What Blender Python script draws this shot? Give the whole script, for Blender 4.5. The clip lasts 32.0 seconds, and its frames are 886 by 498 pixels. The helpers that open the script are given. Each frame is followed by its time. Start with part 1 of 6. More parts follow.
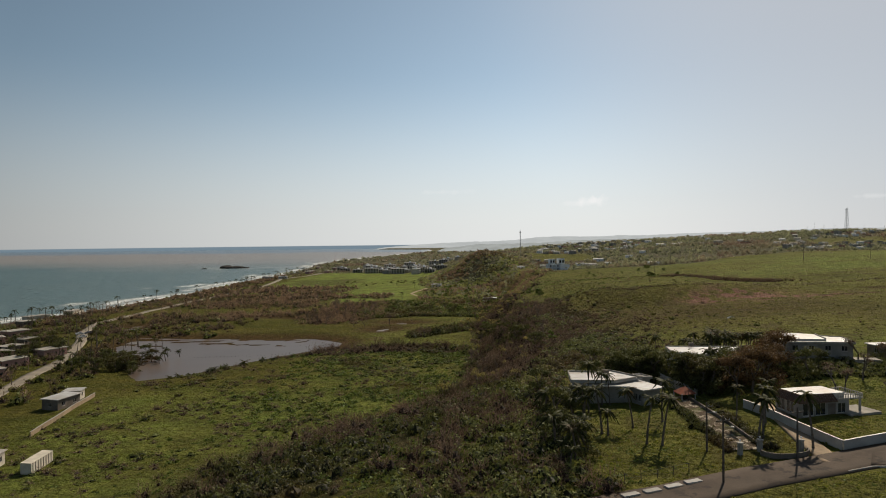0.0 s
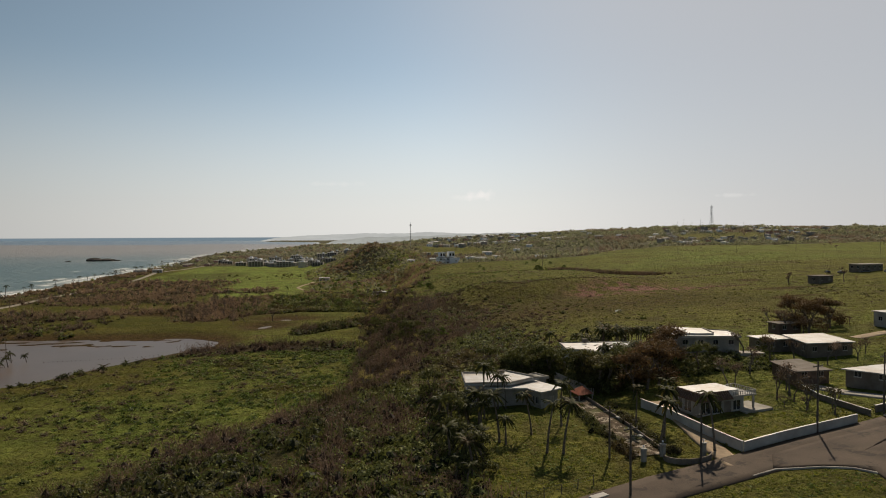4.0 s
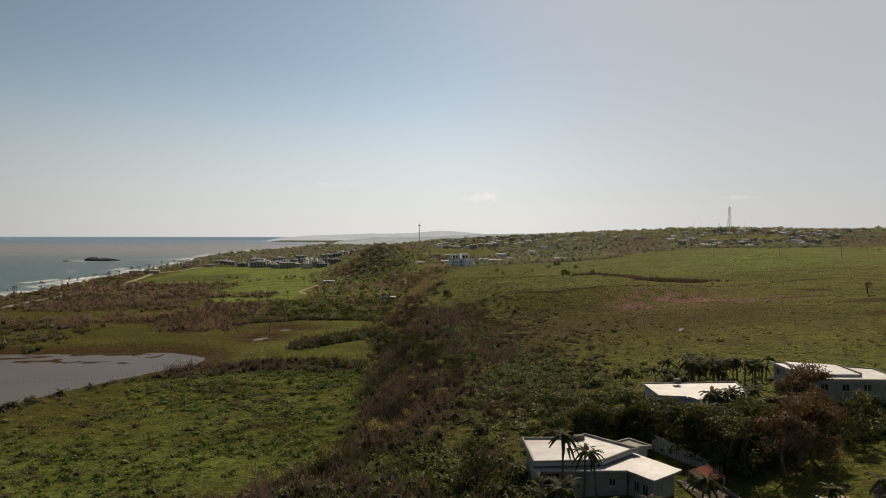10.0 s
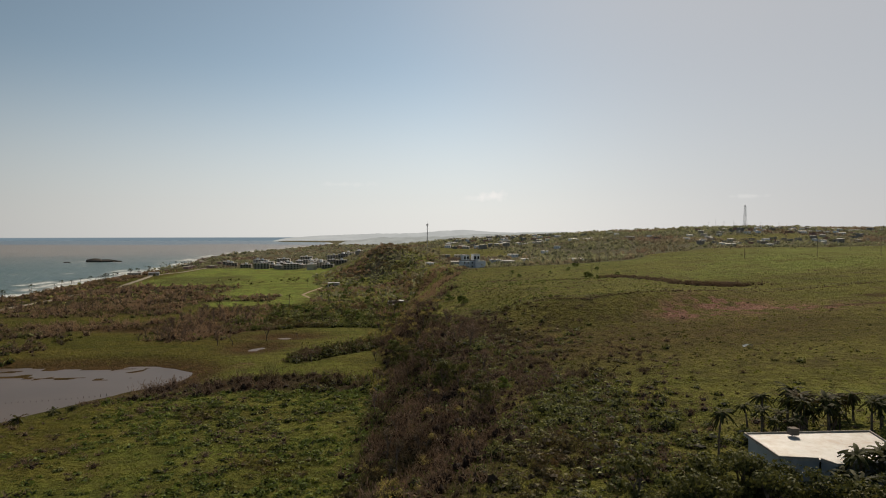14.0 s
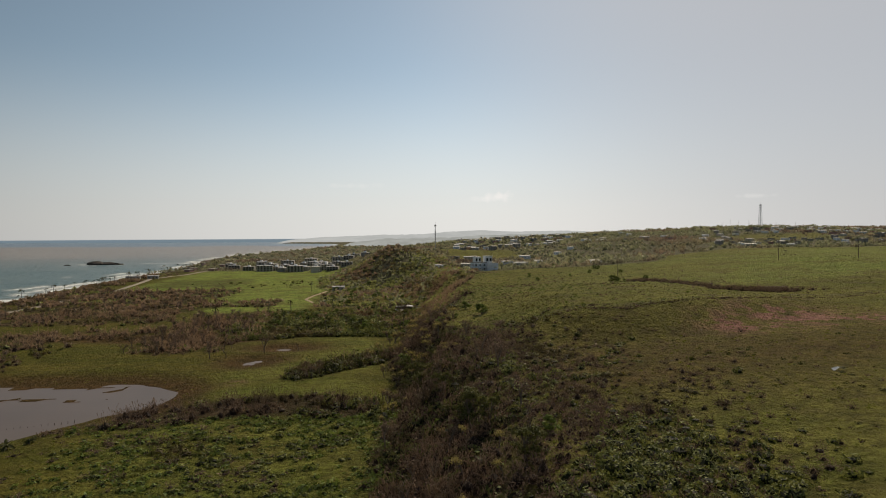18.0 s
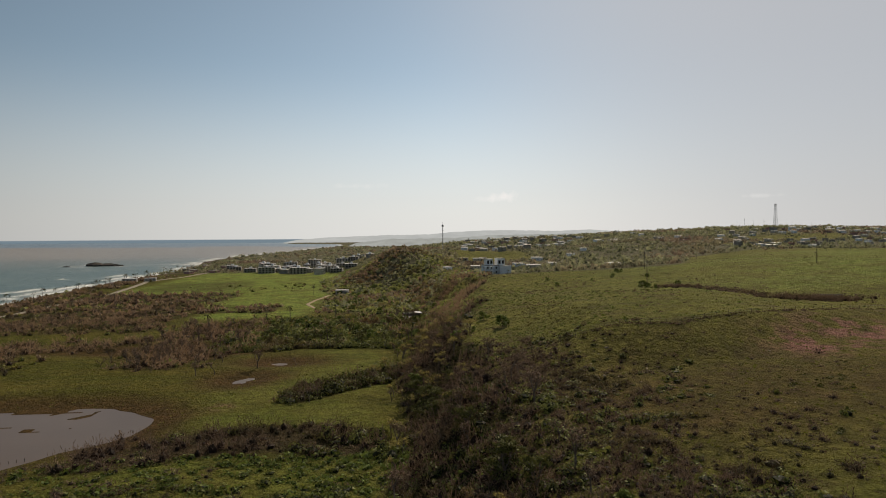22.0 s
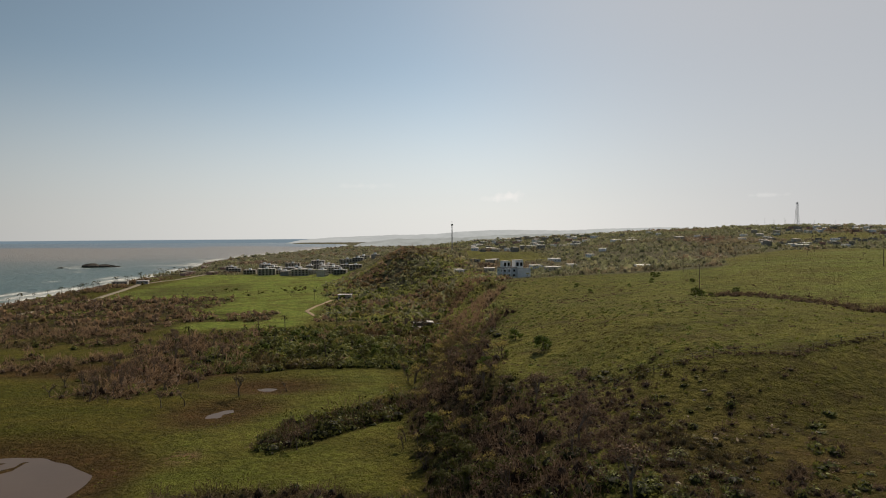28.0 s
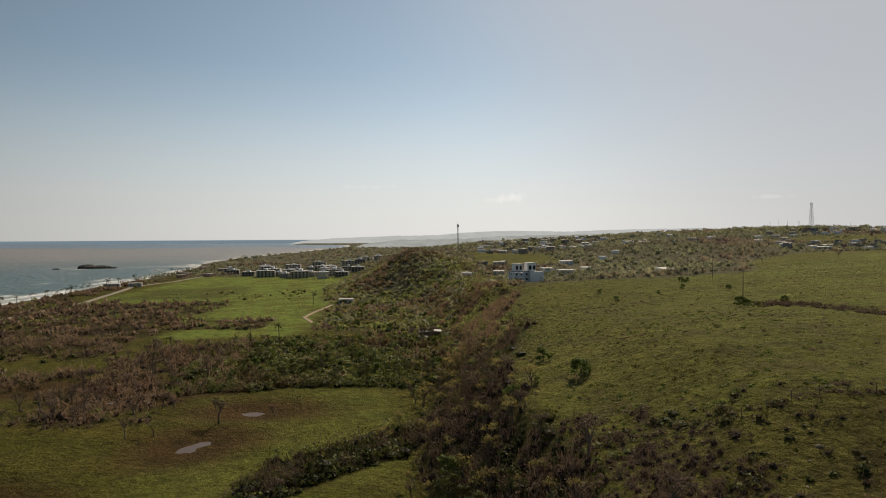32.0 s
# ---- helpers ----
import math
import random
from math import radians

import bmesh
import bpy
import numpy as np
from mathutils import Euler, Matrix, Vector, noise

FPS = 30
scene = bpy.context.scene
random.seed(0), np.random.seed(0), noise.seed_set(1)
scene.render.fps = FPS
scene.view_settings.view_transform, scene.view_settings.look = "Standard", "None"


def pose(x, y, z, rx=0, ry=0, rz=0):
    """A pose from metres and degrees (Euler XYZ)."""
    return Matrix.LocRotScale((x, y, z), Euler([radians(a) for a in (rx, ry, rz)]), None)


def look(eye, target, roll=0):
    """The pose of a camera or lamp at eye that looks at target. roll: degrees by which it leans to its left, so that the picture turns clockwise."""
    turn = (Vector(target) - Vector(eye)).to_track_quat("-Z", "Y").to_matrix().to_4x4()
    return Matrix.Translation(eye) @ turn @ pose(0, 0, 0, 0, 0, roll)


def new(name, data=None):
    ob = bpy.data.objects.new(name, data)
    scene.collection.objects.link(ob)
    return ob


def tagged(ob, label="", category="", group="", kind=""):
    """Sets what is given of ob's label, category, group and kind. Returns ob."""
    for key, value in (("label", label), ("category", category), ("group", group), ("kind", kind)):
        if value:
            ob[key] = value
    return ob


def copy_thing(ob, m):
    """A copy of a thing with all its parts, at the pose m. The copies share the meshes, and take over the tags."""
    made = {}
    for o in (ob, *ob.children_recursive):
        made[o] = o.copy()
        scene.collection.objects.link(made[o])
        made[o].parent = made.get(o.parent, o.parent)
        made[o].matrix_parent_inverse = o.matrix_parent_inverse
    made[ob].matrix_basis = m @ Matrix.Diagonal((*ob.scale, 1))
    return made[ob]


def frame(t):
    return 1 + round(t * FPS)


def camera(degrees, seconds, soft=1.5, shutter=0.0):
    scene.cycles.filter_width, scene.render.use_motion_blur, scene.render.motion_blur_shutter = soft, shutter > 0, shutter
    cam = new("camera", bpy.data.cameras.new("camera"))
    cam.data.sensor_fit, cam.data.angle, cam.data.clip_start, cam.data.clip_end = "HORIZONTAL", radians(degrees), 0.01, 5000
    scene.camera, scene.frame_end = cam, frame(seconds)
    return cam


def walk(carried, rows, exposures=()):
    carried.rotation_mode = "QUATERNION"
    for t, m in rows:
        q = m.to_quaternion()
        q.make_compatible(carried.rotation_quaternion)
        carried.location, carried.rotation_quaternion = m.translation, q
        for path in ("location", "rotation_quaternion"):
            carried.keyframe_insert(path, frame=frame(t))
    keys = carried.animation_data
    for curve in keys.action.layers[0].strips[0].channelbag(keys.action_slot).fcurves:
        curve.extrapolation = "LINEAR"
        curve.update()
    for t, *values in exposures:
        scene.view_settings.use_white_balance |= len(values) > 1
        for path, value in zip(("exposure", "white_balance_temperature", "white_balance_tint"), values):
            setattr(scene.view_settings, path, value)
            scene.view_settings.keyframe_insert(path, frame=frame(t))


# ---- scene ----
cam = camera(67.9, 32.0, soft=1.0)
PATH = [
    (0, (0.58, -3.671, 54.628), (0.499, -1.673, 54.603), -0.6),
    (0.5, (0.694, -2.865, 54.605), (0.82, -0.87, 54.571), -0.5),
    (1, (0.824, -2.059, 54.576), (1.016, -0.069, 54.535), -0.6),
    (1.5, (0.895, -1.149, 54.531), (1.115, 0.838, 54.487), -0.4),
    (2, (1.007, -0.047, 54.468), (1.242, 1.938, 54.421), -0.4),
    (2.5, (1.09, 1.431, 54.419), (1.334, 3.415, 54.371), -0.3),
    (3, (1.167, 3.372, 54.393), (1.416, 5.356, 54.344), -0.3),
    (3.5, (1.211, 5.847, 54.374), (1.462, 7.83, 54.325), -0.2),
    (5.5, (1.091, 18.077, 54.355), (1.34, 20.061, 54.31), 0.0),
    (6, (0.918, 21.566, 54.38), (1.165, 23.55, 54.336), 0.1),
    (7, (0.512, 29.025, 54.43), (0.755, 31.01, 54.385), 0.1),
    (9, (0.143, 43.889, 54.223), (0.381, 45.874, 54.177), 0.2),
    (11, (0.049, 59.756, 54.406), (0.279, 61.743, 54.359), 0.1),
    (13, (0.206, 75.139, 54.163), (0.426, 77.126, 54.116), 0.0),
    (14.5, (0.203, 86.435, 54.138), (0.416, 88.423, 54.091), -0.0),
    (17, (-0.301, 104.849, 53.981), (-0.099, 106.838, 53.937), -0.2),
    (19, (-0.72, 119.854, 54.067), (-0.525, 121.844, 54.023), -0.2),
    (21, (-0.952, 135.135, 54.476), (-0.764, 137.126, 54.433), -0.2),
    (23, (-1.142, 150.52, 54.617), (-0.963, 152.512, 54.573), -0.3),
    (25, (-1.251, 166.096, 54.552), (-1.078, 168.088, 54.508), -0.3),
    (28, (-1.789, 189.035, 54.463), (-1.622, 191.027, 54.419), -0.3),
    (30, (-2.236, 204.109, 54.504), (-2.075, 206.102, 54.461), -0.3),
    (32, (-2.231, 219.466, 54.481), (-2.073, 221.46, 54.44), -0.2),
]
walk(cam, [(t, look(eye, target, roll)) for t, eye, target, roll in PATH],
     [(0, 0.05, 6330, 9), (1.2, 0.0, 6480, 10), (2.5, 0.0, 6560, 10), (32, 0.0, 6560, 10)])

# ---- world, sun, exposure ----
SUN_AZ, SUN_EL = radians(27.5), radians(41)      # azimuth clockwise from +y
CLOUDS = [(10.4, 3.2, 0.02, 0.0085, 0.95), (9.0, 3.1, 0.03, 0.004, 0.3), (31.0, 2.95, 0.03, 0.0035, 0.25), (-2.4, 4.2, 0.05, 0.004, 0.2)]   # azimuth, height, half sizes, amount
world = bpy.data.worlds.new("sky")
scene.world = world
world.use_nodes = True
wn, wl = world.node_tree.nodes, world.node_tree.links
wn.clear()
sky = wn.new("ShaderNodeTexSky")
sky.sky_type, sky.sun_disc = "NISHITA", False
sky.sun_elevation, sky.sun_rotation = SUN_EL, SUN_AZ
sky.air_density, sky.dust_density, sky.ozone_density, sky.altitude = 0.8, 0.55, 2.0, 0
w_out = wn.new("ShaderNodeOutputWorld")
w_sky = wn.new("ShaderNodeBackground")
w_sky.inputs["Strength"].default_value = 0.073
w_hue = wn.new("ShaderNodeHueSaturation")
w_hue.inputs["Hue"].default_value, w_hue.inputs["Saturation"].default_value = 0.477, 0.74
wl.new(sky.outputs[0], w_hue.inputs["Color"])
wl.new(w_hue.outputs[0], w_sky.inputs[0])
# the far sea under the horizon, past the end of the modelled water
w_sea = wn.new("ShaderNodeBackground")
w_sea.inputs["Color"].default_value = (0.17, 0.225, 0.265, 1)
w_co = wn.new("ShaderNodeTexCoord")
w_sep = wn.new("ShaderNodeSeparateXYZ")
wl.new(w_co.outputs["Generated"], w_sep.inputs[0])
w_low = wn.new("ShaderNodeMapRange")
w_low.inputs["From Min"].default_value, w_low.inputs["From Max"].default_value = -0.0052, -0.0062
wl.new(w_sep.outputs[2], w_low.inputs[0])
w_haze = wn.new("ShaderNodeBackground")           # pale sea haze low over the horizon
w_haze.inputs["Color"].default_value = (0.995, 1.0, 0.975, 1)
w_side = wn.new("ShaderNodeVectorMath")              # brighter towards azimuth 13: lens falloff put into the sky
w_side.operation = "DOT_PRODUCT"
w_side.inputs[1].default_value = (math.sin(radians(13)), math.cos(radians(13)), 0)
wl.new(w_co.outputs["Generated"], w_side.inputs[0])
w_lum = wn.new("ShaderNodeMapRange")
w_lum.inputs["From Min"].default_value = 0.6
w_lum.inputs["To Min"].default_value, w_lum.inputs["To Max"].default_value = 0.36, 0.76
wl.new(w_side.outputs["Value"], w_lum.inputs[0])
wl.new(w_lum.outputs[0], w_haze.inputs["Strength"])
w_deep = wn.new("ShaderNodeMapRange")
w_deep.inputs["From Min"].default_value = 0.65
w_deep.inputs["To Min"].default_value, w_deep.inputs["To Max"].default_value = 0.062, 0.082
wl.new(w_side.outputs["Value"], w_deep.inputs[0])
wl.new(w_deep.outputs[0], w_sky.inputs["Strength"])
w_up = wn.new("ShaderNodeMapRange")
w_up.interpolation_type = "SMOOTHSTEP"
w_up.inputs["From Min"].default_value, w_up.inputs["From Max"].default_value = 0.26, -0.02
w_up.inputs["To Max"].default_value = 0.92
wl.new(w_sep.outputs[2], w_up.inputs[0])
w_air = wn.new("ShaderNodeMixShader")
wl.new(w_up.outputs[0], w_air.inputs[0])
wl.new(w_sky.outputs[0], w_air.inputs[1])
wl.new(w_haze.outputs[0], w_air.inputs[2])
# thin grey veil mixed into the sky round azimuth 44
w_veil = wn.new("ShaderNodeBackground")
w_veil.inputs["Color"].default_value = (0.49, 0.49, 0.505, 1)
w_to = wn.new("ShaderNodeVectorMath")
w_to.operation = "DOT_PRODUCT"
w_to.inputs[1].default_value = (math.sin(radians(44)) * 0.9, math.cos(radians(44)) * 0.9, 0.43)
wl.new(w_co.outputs["Generated"], w_to.inputs[0])
w_vf = wn.new("ShaderNodeMapRange")
w_vf.interpolation_type = "SMOOTHSTEP"
w_vf.inputs["From Min"].default_value, w_vf.inputs["From Max"].default_value, w_vf.inputs["To Max"].default_value = 0.74, 1.0, 0.8
wl.new(w_to.outputs["Value"], w_vf.inputs[0])
w_vm = wn.new("ShaderNodeMixShader")
wl.new(w_vf.outputs[0], w_vm.inputs[0])
wl.new(w_air.outputs[0], w_vm.inputs[1])
wl.new(w_veil.outputs[0], w_vm.inputs[2])
# small white clouds low over the hills
w_cloud = wn.new("ShaderNodeBackground")
w_cloud.inputs["Color"].default_value, w_cloud.inputs["Strength"].default_value = (1.0, 0.98, 0.95, 1), 0.86
w_no = wn.new("ShaderNodeTexNoise")
w_no.inputs["Scale"].default_value, w_no.inputs["Detail"].default_value = 70, 4
wl.new(w_co.outputs["Generated"], w_no.inputs["Vector"])
w_sum = None
for az, el, wide, high, amount in CLOUDS:
    a = radians(az)
    off = wn.new("ShaderNodeVectorMath")
    off.operation = "SUBTRACT"
    off.inputs[1].default_value = (math.sin(a), math.cos(a), math.tan(radians(el)))
    wl.new(w_co.outputs["Generated"], off.inputs[0])
    siz = wn.new("ShaderNodeVectorMath")
    siz.operation = "MULTIPLY"
    siz.inputs[1].default_value = (1 / wide, 0.3 / wide, 1 / high)
    wl.new(off.outputs[0], siz.inputs[0])
    far = wn.new("ShaderNodeVectorMath")
    far.operation = "LENGTH"
    wl.new(siz.outputs[0], far.inputs[0])
    lump = wn.new("ShaderNodeMath")
    lump.operation = "MULTIPLY_ADD"
    lump.inputs[1].default_value = -2.6
    wl.new(w_no.outputs[0], lump.inputs[0])
    wl.new(far.outputs["Value"], lump.inputs[2])
    fall = wn.new("ShaderNodeMapRange")
    fall.inputs["From Min"].default_value, fall.inputs["From Max"].default_value, fall.inputs["To Max"].default_value = -0.2, -1.1, amount
    wl.new(lump.outputs[0], fall.inputs[0])
    if w_sum is not None:
        both = wn.new("ShaderNodeMath")
        both.operation = "MAXIMUM"
        wl.new(w_sum, both.inputs[0])
        wl.new(fall.outputs[0], both.inputs[1])
        w_sum = both.outputs[0]
    else:
        w_sum = fall.outputs[0]
w_cm = wn.new("ShaderNodeMixShader")
wl.new(w_sum, w_cm.inputs[0])
wl.new(w_vm.outputs[0], w_cm.inputs[1])
wl.new(w_cloud.outputs[0], w_cm.inputs[2])
w_mix = wn.new("ShaderNodeMixShader")
wl.new(w_low.outputs[0], w_mix.inputs[0])
wl.new(w_cm.outputs[0], w_mix.inputs[1])
wl.new(w_sea.outputs[0], w_mix.inputs[2])
wl.new(w_mix.outputs[0], w_out.inputs[0])

sun = new("sun", bpy.data.lights.new("sun", "SUN"))
sun.data.energy, sun.data.angle, sun.data.color = 4.5, radians(0.6), (1.0, 0.85, 0.66)
sun_dir = Vector((math.sin(SUN_AZ) * math.cos(SUN_EL), math.cos(SUN_AZ) * math.cos(SUN_EL), math.sin(SUN_EL)))
sun.matrix_world = look(sun_dir * 300, (0, 0, 0))
scene.view_settings.exposure = 0.0


# ---- materials ----
class Nodes:
    """A short way to write node materials."""

    def __init__(self, name, rough=0.8, metal=0.0, spec=0.3):
        self.mat = bpy.data.materials.new(name)
        self.mat.use_nodes = True
        self.tree = self.mat.node_tree
        self.b = self.tree.nodes["Principled BSDF"]
        self.b.inputs["Roughness"].default_value = rough
        self.b.inputs["Metallic"].default_value = metal
        self.b.inputs["Specular IOR Level"].default_value = spec
        self.place = None

    def node(self, kind, **values):
        n = self.tree.nodes.new(kind)
        for k, v in values.items():
            if k in n.inputs:
                n.inputs[k].default_value = v
        return n

    def link(self, a, b):
        self.tree.links.new(a, b)

    def where(self):
        if self.place is None:
            self.place = self.node("ShaderNodeNewGeometry").outputs["Position"]
        return self.place

    def noise(self, scale, detail=4.0, rough=0.55, lo=0.35, hi=0.65, stretch=None):
        n = self.node("ShaderNodeTexNoise", Scale=scale, Detail=detail, Roughness=rough)
        src = self.where()
        if stretch:
            m = self.node("ShaderNodeMapping")
            m.inputs["Scale"].default_value = stretch
            self.link(src, m.inputs[0])
            src = m.outputs[0]
        self.link(src, n.inputs["Vector"])
        r = self.node("ShaderNodeMapRange")
        r.inputs["From Min"].default_value, r.inputs["From Max"].default_value = lo, hi
        self.link(n.outputs[0], r.inputs[0])
        return r.outputs[0]

    def cells(self, scale, lo, hi):
        """0 in the middle of rounded tussocks, 1 in the gaps between them."""
        v = self.node("ShaderNodeTexVoronoi", Scale=scale, Randomness=1.0)
        warp = self.node("ShaderNodeTexNoise", Scale=scale * 1.7, Detail=3.0)
        self.link(self.where(), warp.inputs["Vector"])
        add = self.node("ShaderNodeVectorMath")
        add.operation = "MULTIPLY_ADD"
        add.inputs[1].default_value = (0.9 / scale, 0.9 / scale, 0.9 / scale)
        self.link(warp.outputs["Color"], add.inputs[0])
        self.link(self.where(), add.inputs[2])
        self.link(add.outputs[0], v.inputs["Vector"])
        r = self.node("ShaderNodeMapRange")
        r.inputs["From Min"].default_value, r.inputs["From Max"].default_value = lo, hi
        self.link(v.outputs["Distance"], r.inputs[0])
        return r.outputs[0]

    def attr(self, name, lo=0.0, hi=1.0):
        a = self.node("ShaderNodeAttribute")
        a.attribute_name = name
        r = self.node("ShaderNodeMapRange")
        r.inputs["From Min"].default_value, r.inputs["From Max"].default_value = lo, hi
        self.link(a.outputs["Fac"], r.inputs[0])
        return r.outputs[0]

    def mix(self, fac, a, b, blend="MIX"):
        m = self.node("ShaderNodeMix")
        m.data_type, m.blend_type = "RGBA", blend
        for v, i in ((fac, 0), (a, 6), (b, 7)):
            if isinstance(v, (tuple, list)):
                m.inputs[i].default_value = (*v, 1)
            elif isinstance(v, (int, float)):
                m.inputs[i].default_value = v
            else:
                self.link(v, m.inputs[i])
        return m.outputs[2]

    def math(self, op, a, b=0.0):
        m = self.node("ShaderNodeMath")
        m.operation, m.use_clamp = op, True
        for v, i in ((a, 0), (b, 1)):
            if isinstance(v, (int, float)):
                m.inputs[i].default_value = v
            else:
                self.link(v, m.inputs[i])
        return m.outputs[0]

    def color(self, c):
        if isinstance(c, (tuple, list)):
            self.b.inputs["Base Color"].default_value = (*c, 1)
        else:
            self.link(c, self.b.inputs["Base Color"])
        return self

    def bump(self, h, strength=0.4, dist=0.05):
        n = self.node("ShaderNodeBump", Strength=strength, Distance=dist)
        self.link(h, n.inputs["Height"])
        self.link(n.outputs[0], self.b.inputs["Normal"])
        return self


def plain(name, a, b, scale=1.2, rough=0.8, metal=0.0, fine=14.0, bump=0.2):
    """A surface of two near colours, mottled at two scales."""
    n = Nodes(name, rough, metal, 0.3 if metal else 0.08)
    c = n.mix(n.noise(scale), a, b)
    dark = tuple(v * 0.75 for v in a)
    c = n.mix(n.math("MULTIPLY", n.noise(fine, lo=0.5, hi=0.8), 0.5), c, dark)
    n.color(c)
    n.bump(n.noise(fine), bump, 0.02)
    return n.mat


def leafy(name, dark, mid, light, dry=None, dry_amount=0.0, sheen=0.35, patch=0.03, glow=(1.5, 1.4, 1.0), gloss=0.64):
    """Leaves: tint by bush and by leaf, patches of dry foliage, light through the blade."""
    n = Nodes(name, gloss, 0.0, 0.1)
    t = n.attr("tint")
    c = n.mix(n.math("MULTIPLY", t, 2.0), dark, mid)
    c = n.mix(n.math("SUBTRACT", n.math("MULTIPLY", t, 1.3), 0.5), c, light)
    if dry:
        d = n.noise(patch, 3, lo=0.62 - dry_amount * 0.4, hi=0.78 - dry_amount * 0.4)
        c = n.mix(d, c, n.mix(t, tuple(v * 0.6 for v in dry), dry))
    c = n.mix(1.0, c, (1.03, 1.0, 1.06), "MULTIPLY")
    n.color(c)
    tr = n.node("ShaderNodeBsdfTranslucent")
    n.link(n.mix(1.0, c, glow, "MULTIPLY"), tr.inputs[0])
    m = n.node("ShaderNodeMixShader")
    m.inputs[0].default_value = sheen
    n.link(n.b.outputs[0], m.inputs[1])
    n.link(tr.outputs[0], m.inputs[2])
    n.link(m.outputs[0], n.tree.nodes["Material Output"].inputs[0])
    return n.mat


M_SHRUB = leafy("shrub_leaves", (0.014, 0.018, 0.006), (0.07, 0.085, 0.023), (0.25, 0.275, 0.088), (0.13, 0.09, 0.045), 0.18, 0.24)
M_DARKLEAF = leafy("dark_garden_leaves", (0.014, 0.017, 0.007), (0.054, 0.061, 0.02), (0.15, 0.16, 0.052), (0.09, 0.06, 0.03), 0.12, 0.22)
M_LUSH = leafy("lush_leaves", (0.016, 0.024, 0.007), (0.076, 0.108, 0.026), (0.185, 0.245, 0.066), (0.13, 0.1, 0.035), 0.12, 0.3)
# dry twigs further off: pale bark, lightened more to paint in haze
M_HAZEDRY = leafy("haze_pale_dry_twigs", (0.05, 0.037, 0.026), (0.188, 0.136, 0.088), (0.33, 0.245, 0.158), (0.1, 0.096, 0.04), 0.22, 0.35, glow=(1.3, 1.2, 1.0))
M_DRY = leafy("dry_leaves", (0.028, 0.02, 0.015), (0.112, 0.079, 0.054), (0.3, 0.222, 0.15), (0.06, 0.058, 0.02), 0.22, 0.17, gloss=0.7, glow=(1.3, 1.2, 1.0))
# hill woods: leaf colour lightened to stand for the haze over distance
M_HAZEWOODS = leafy("haze_pale_woods_leaves", (0.08, 0.088, 0.052), (0.185, 0.195, 0.118), (0.28, 0.285, 0.172), (0.235, 0.178, 0.135), 0.36, 0.42, 0.007, (1.45, 1.45, 1.2))
# mid-distance bushes, with the brightening of haze put into the leaf colour
M_HAZEBUSH = leafy("haze_pale_bush_leaves", (0.045, 0.055, 0.02), (0.165, 0.19, 0.068), (0.3, 0.33, 0.125), (0.16, 0.115, 0.068), 0.3, 0.38, 0.02)
M_TUFT = leafy("grass_blades", (0.035, 0.044, 0.01), (0.1, 0.122, 0.024), (0.185, 0.2, 0.05), (0.14, 0.11, 0.04), 0.12, 0.45)
M_PALM = leafy("palm_leaves", (0.012, 0.014, 0.005), (0.034, 0.04, 0.011), (0.08, 0.085, 0.025), (0.1, 0.068, 0.03), 0.15, 0.3, 0.2)
M_RUST = leafy("rusty_leaves", (0.024, 0.016, 0.01), (0.088, 0.058, 0.03), (0.19, 0.132, 0.066), (0.05, 0.052, 0.02), 0.2, 0.3, 0.2, (1.3, 1.15, 0.85))
M_BARK = plain("bark", (0.09, 0.075, 0.06), (0.17, 0.14, 0.115), 3.0, 0.9)
M_CONC = plain("pale_concrete", (0.34, 0.32, 0.28), (0.24, 0.22, 0.19), 0.5, 0.85)
M_WHITE = plain("white_painted_concrete", (0.42, 0.4, 0.375), (0.29, 0.275, 0.25), 0.35, 0.7)


def stained_roof():
    """White roof sealer, worn, with brown stains and old puddle marks."""
    n = Nodes("white_roof_sealer", 0.5, 0.0, 0.35)
    c = n.mix(n.noise(0.25), (0.44, 0.44, 0.435), (0.33, 0.322, 0.305))
    c = n.mix(n.math("MULTIPLY", n.noise(0.22, 7, 0.75, 0.46, 0.66), 0.9), c, (0.27, 0.215, 0.16))
    c = n.mix(n.math("MULTIPLY", n.noise(0.5, 8, 0.8, 0.58, 0.7), 0.85), c, (0.17, 0.1, 0.055))
    c = n.mix(n.math("MULTIPLY", n.noise(2.5, 6, 0.7, 0.5, 0.75), 0.35), c, (0.3, 0.28, 0.25))
    n.color(c)
    n.bump(n.noise(6), 0.2, 0.02)
    return n.mat


M_ROOF = stained_roof()
# worn white render, darkened so that walls look to stand in shade
M_SHADEDW = plain("shaded_weathered_render", (0.31, 0.295, 0.27), (0.19, 0.178, 0.158), 0.45, 0.85)
M_SHEET = plain("pale_roof_sheet", (0.5, 0.49, 0.47), (0.3, 0.28, 0.26), 0.08, 0.6)
M_BRIGHT = plain("bright_white_paint", (0.8, 0.81, 0.82), (0.68, 0.69, 0.7), 0.4, 0.6)
M_GREYW = plain("grey_render", (0.185, 0.16, 0.135), (0.118, 0.1, 0.082), 0.5, 0.85)
M_VILLA = plain("pale_blue_villa_render", (0.66, 0.71, 0.75), (0.55, 0.59, 0.63), 0.4, 0.8)
M_BLUEW = plain("pale_blue_render", (0.43, 0.46, 0.48), (0.34, 0.365, 0.385), 0.4, 0.8)
M_CREAM = plain("cream_render", (0.56, 0.51, 0.42), (0.43, 0.39, 0.32), 0.5, 0.8)
M_PINK = plain("faded_pink_render", (0.4, 0.24, 0.21), (0.3, 0.19, 0.165), 0.5, 0.85)
M_PINKD = plain("bare_brown_block", (0.15, 0.105, 0.085), (0.1, 0.072, 0.058), 0.5, 0.9)
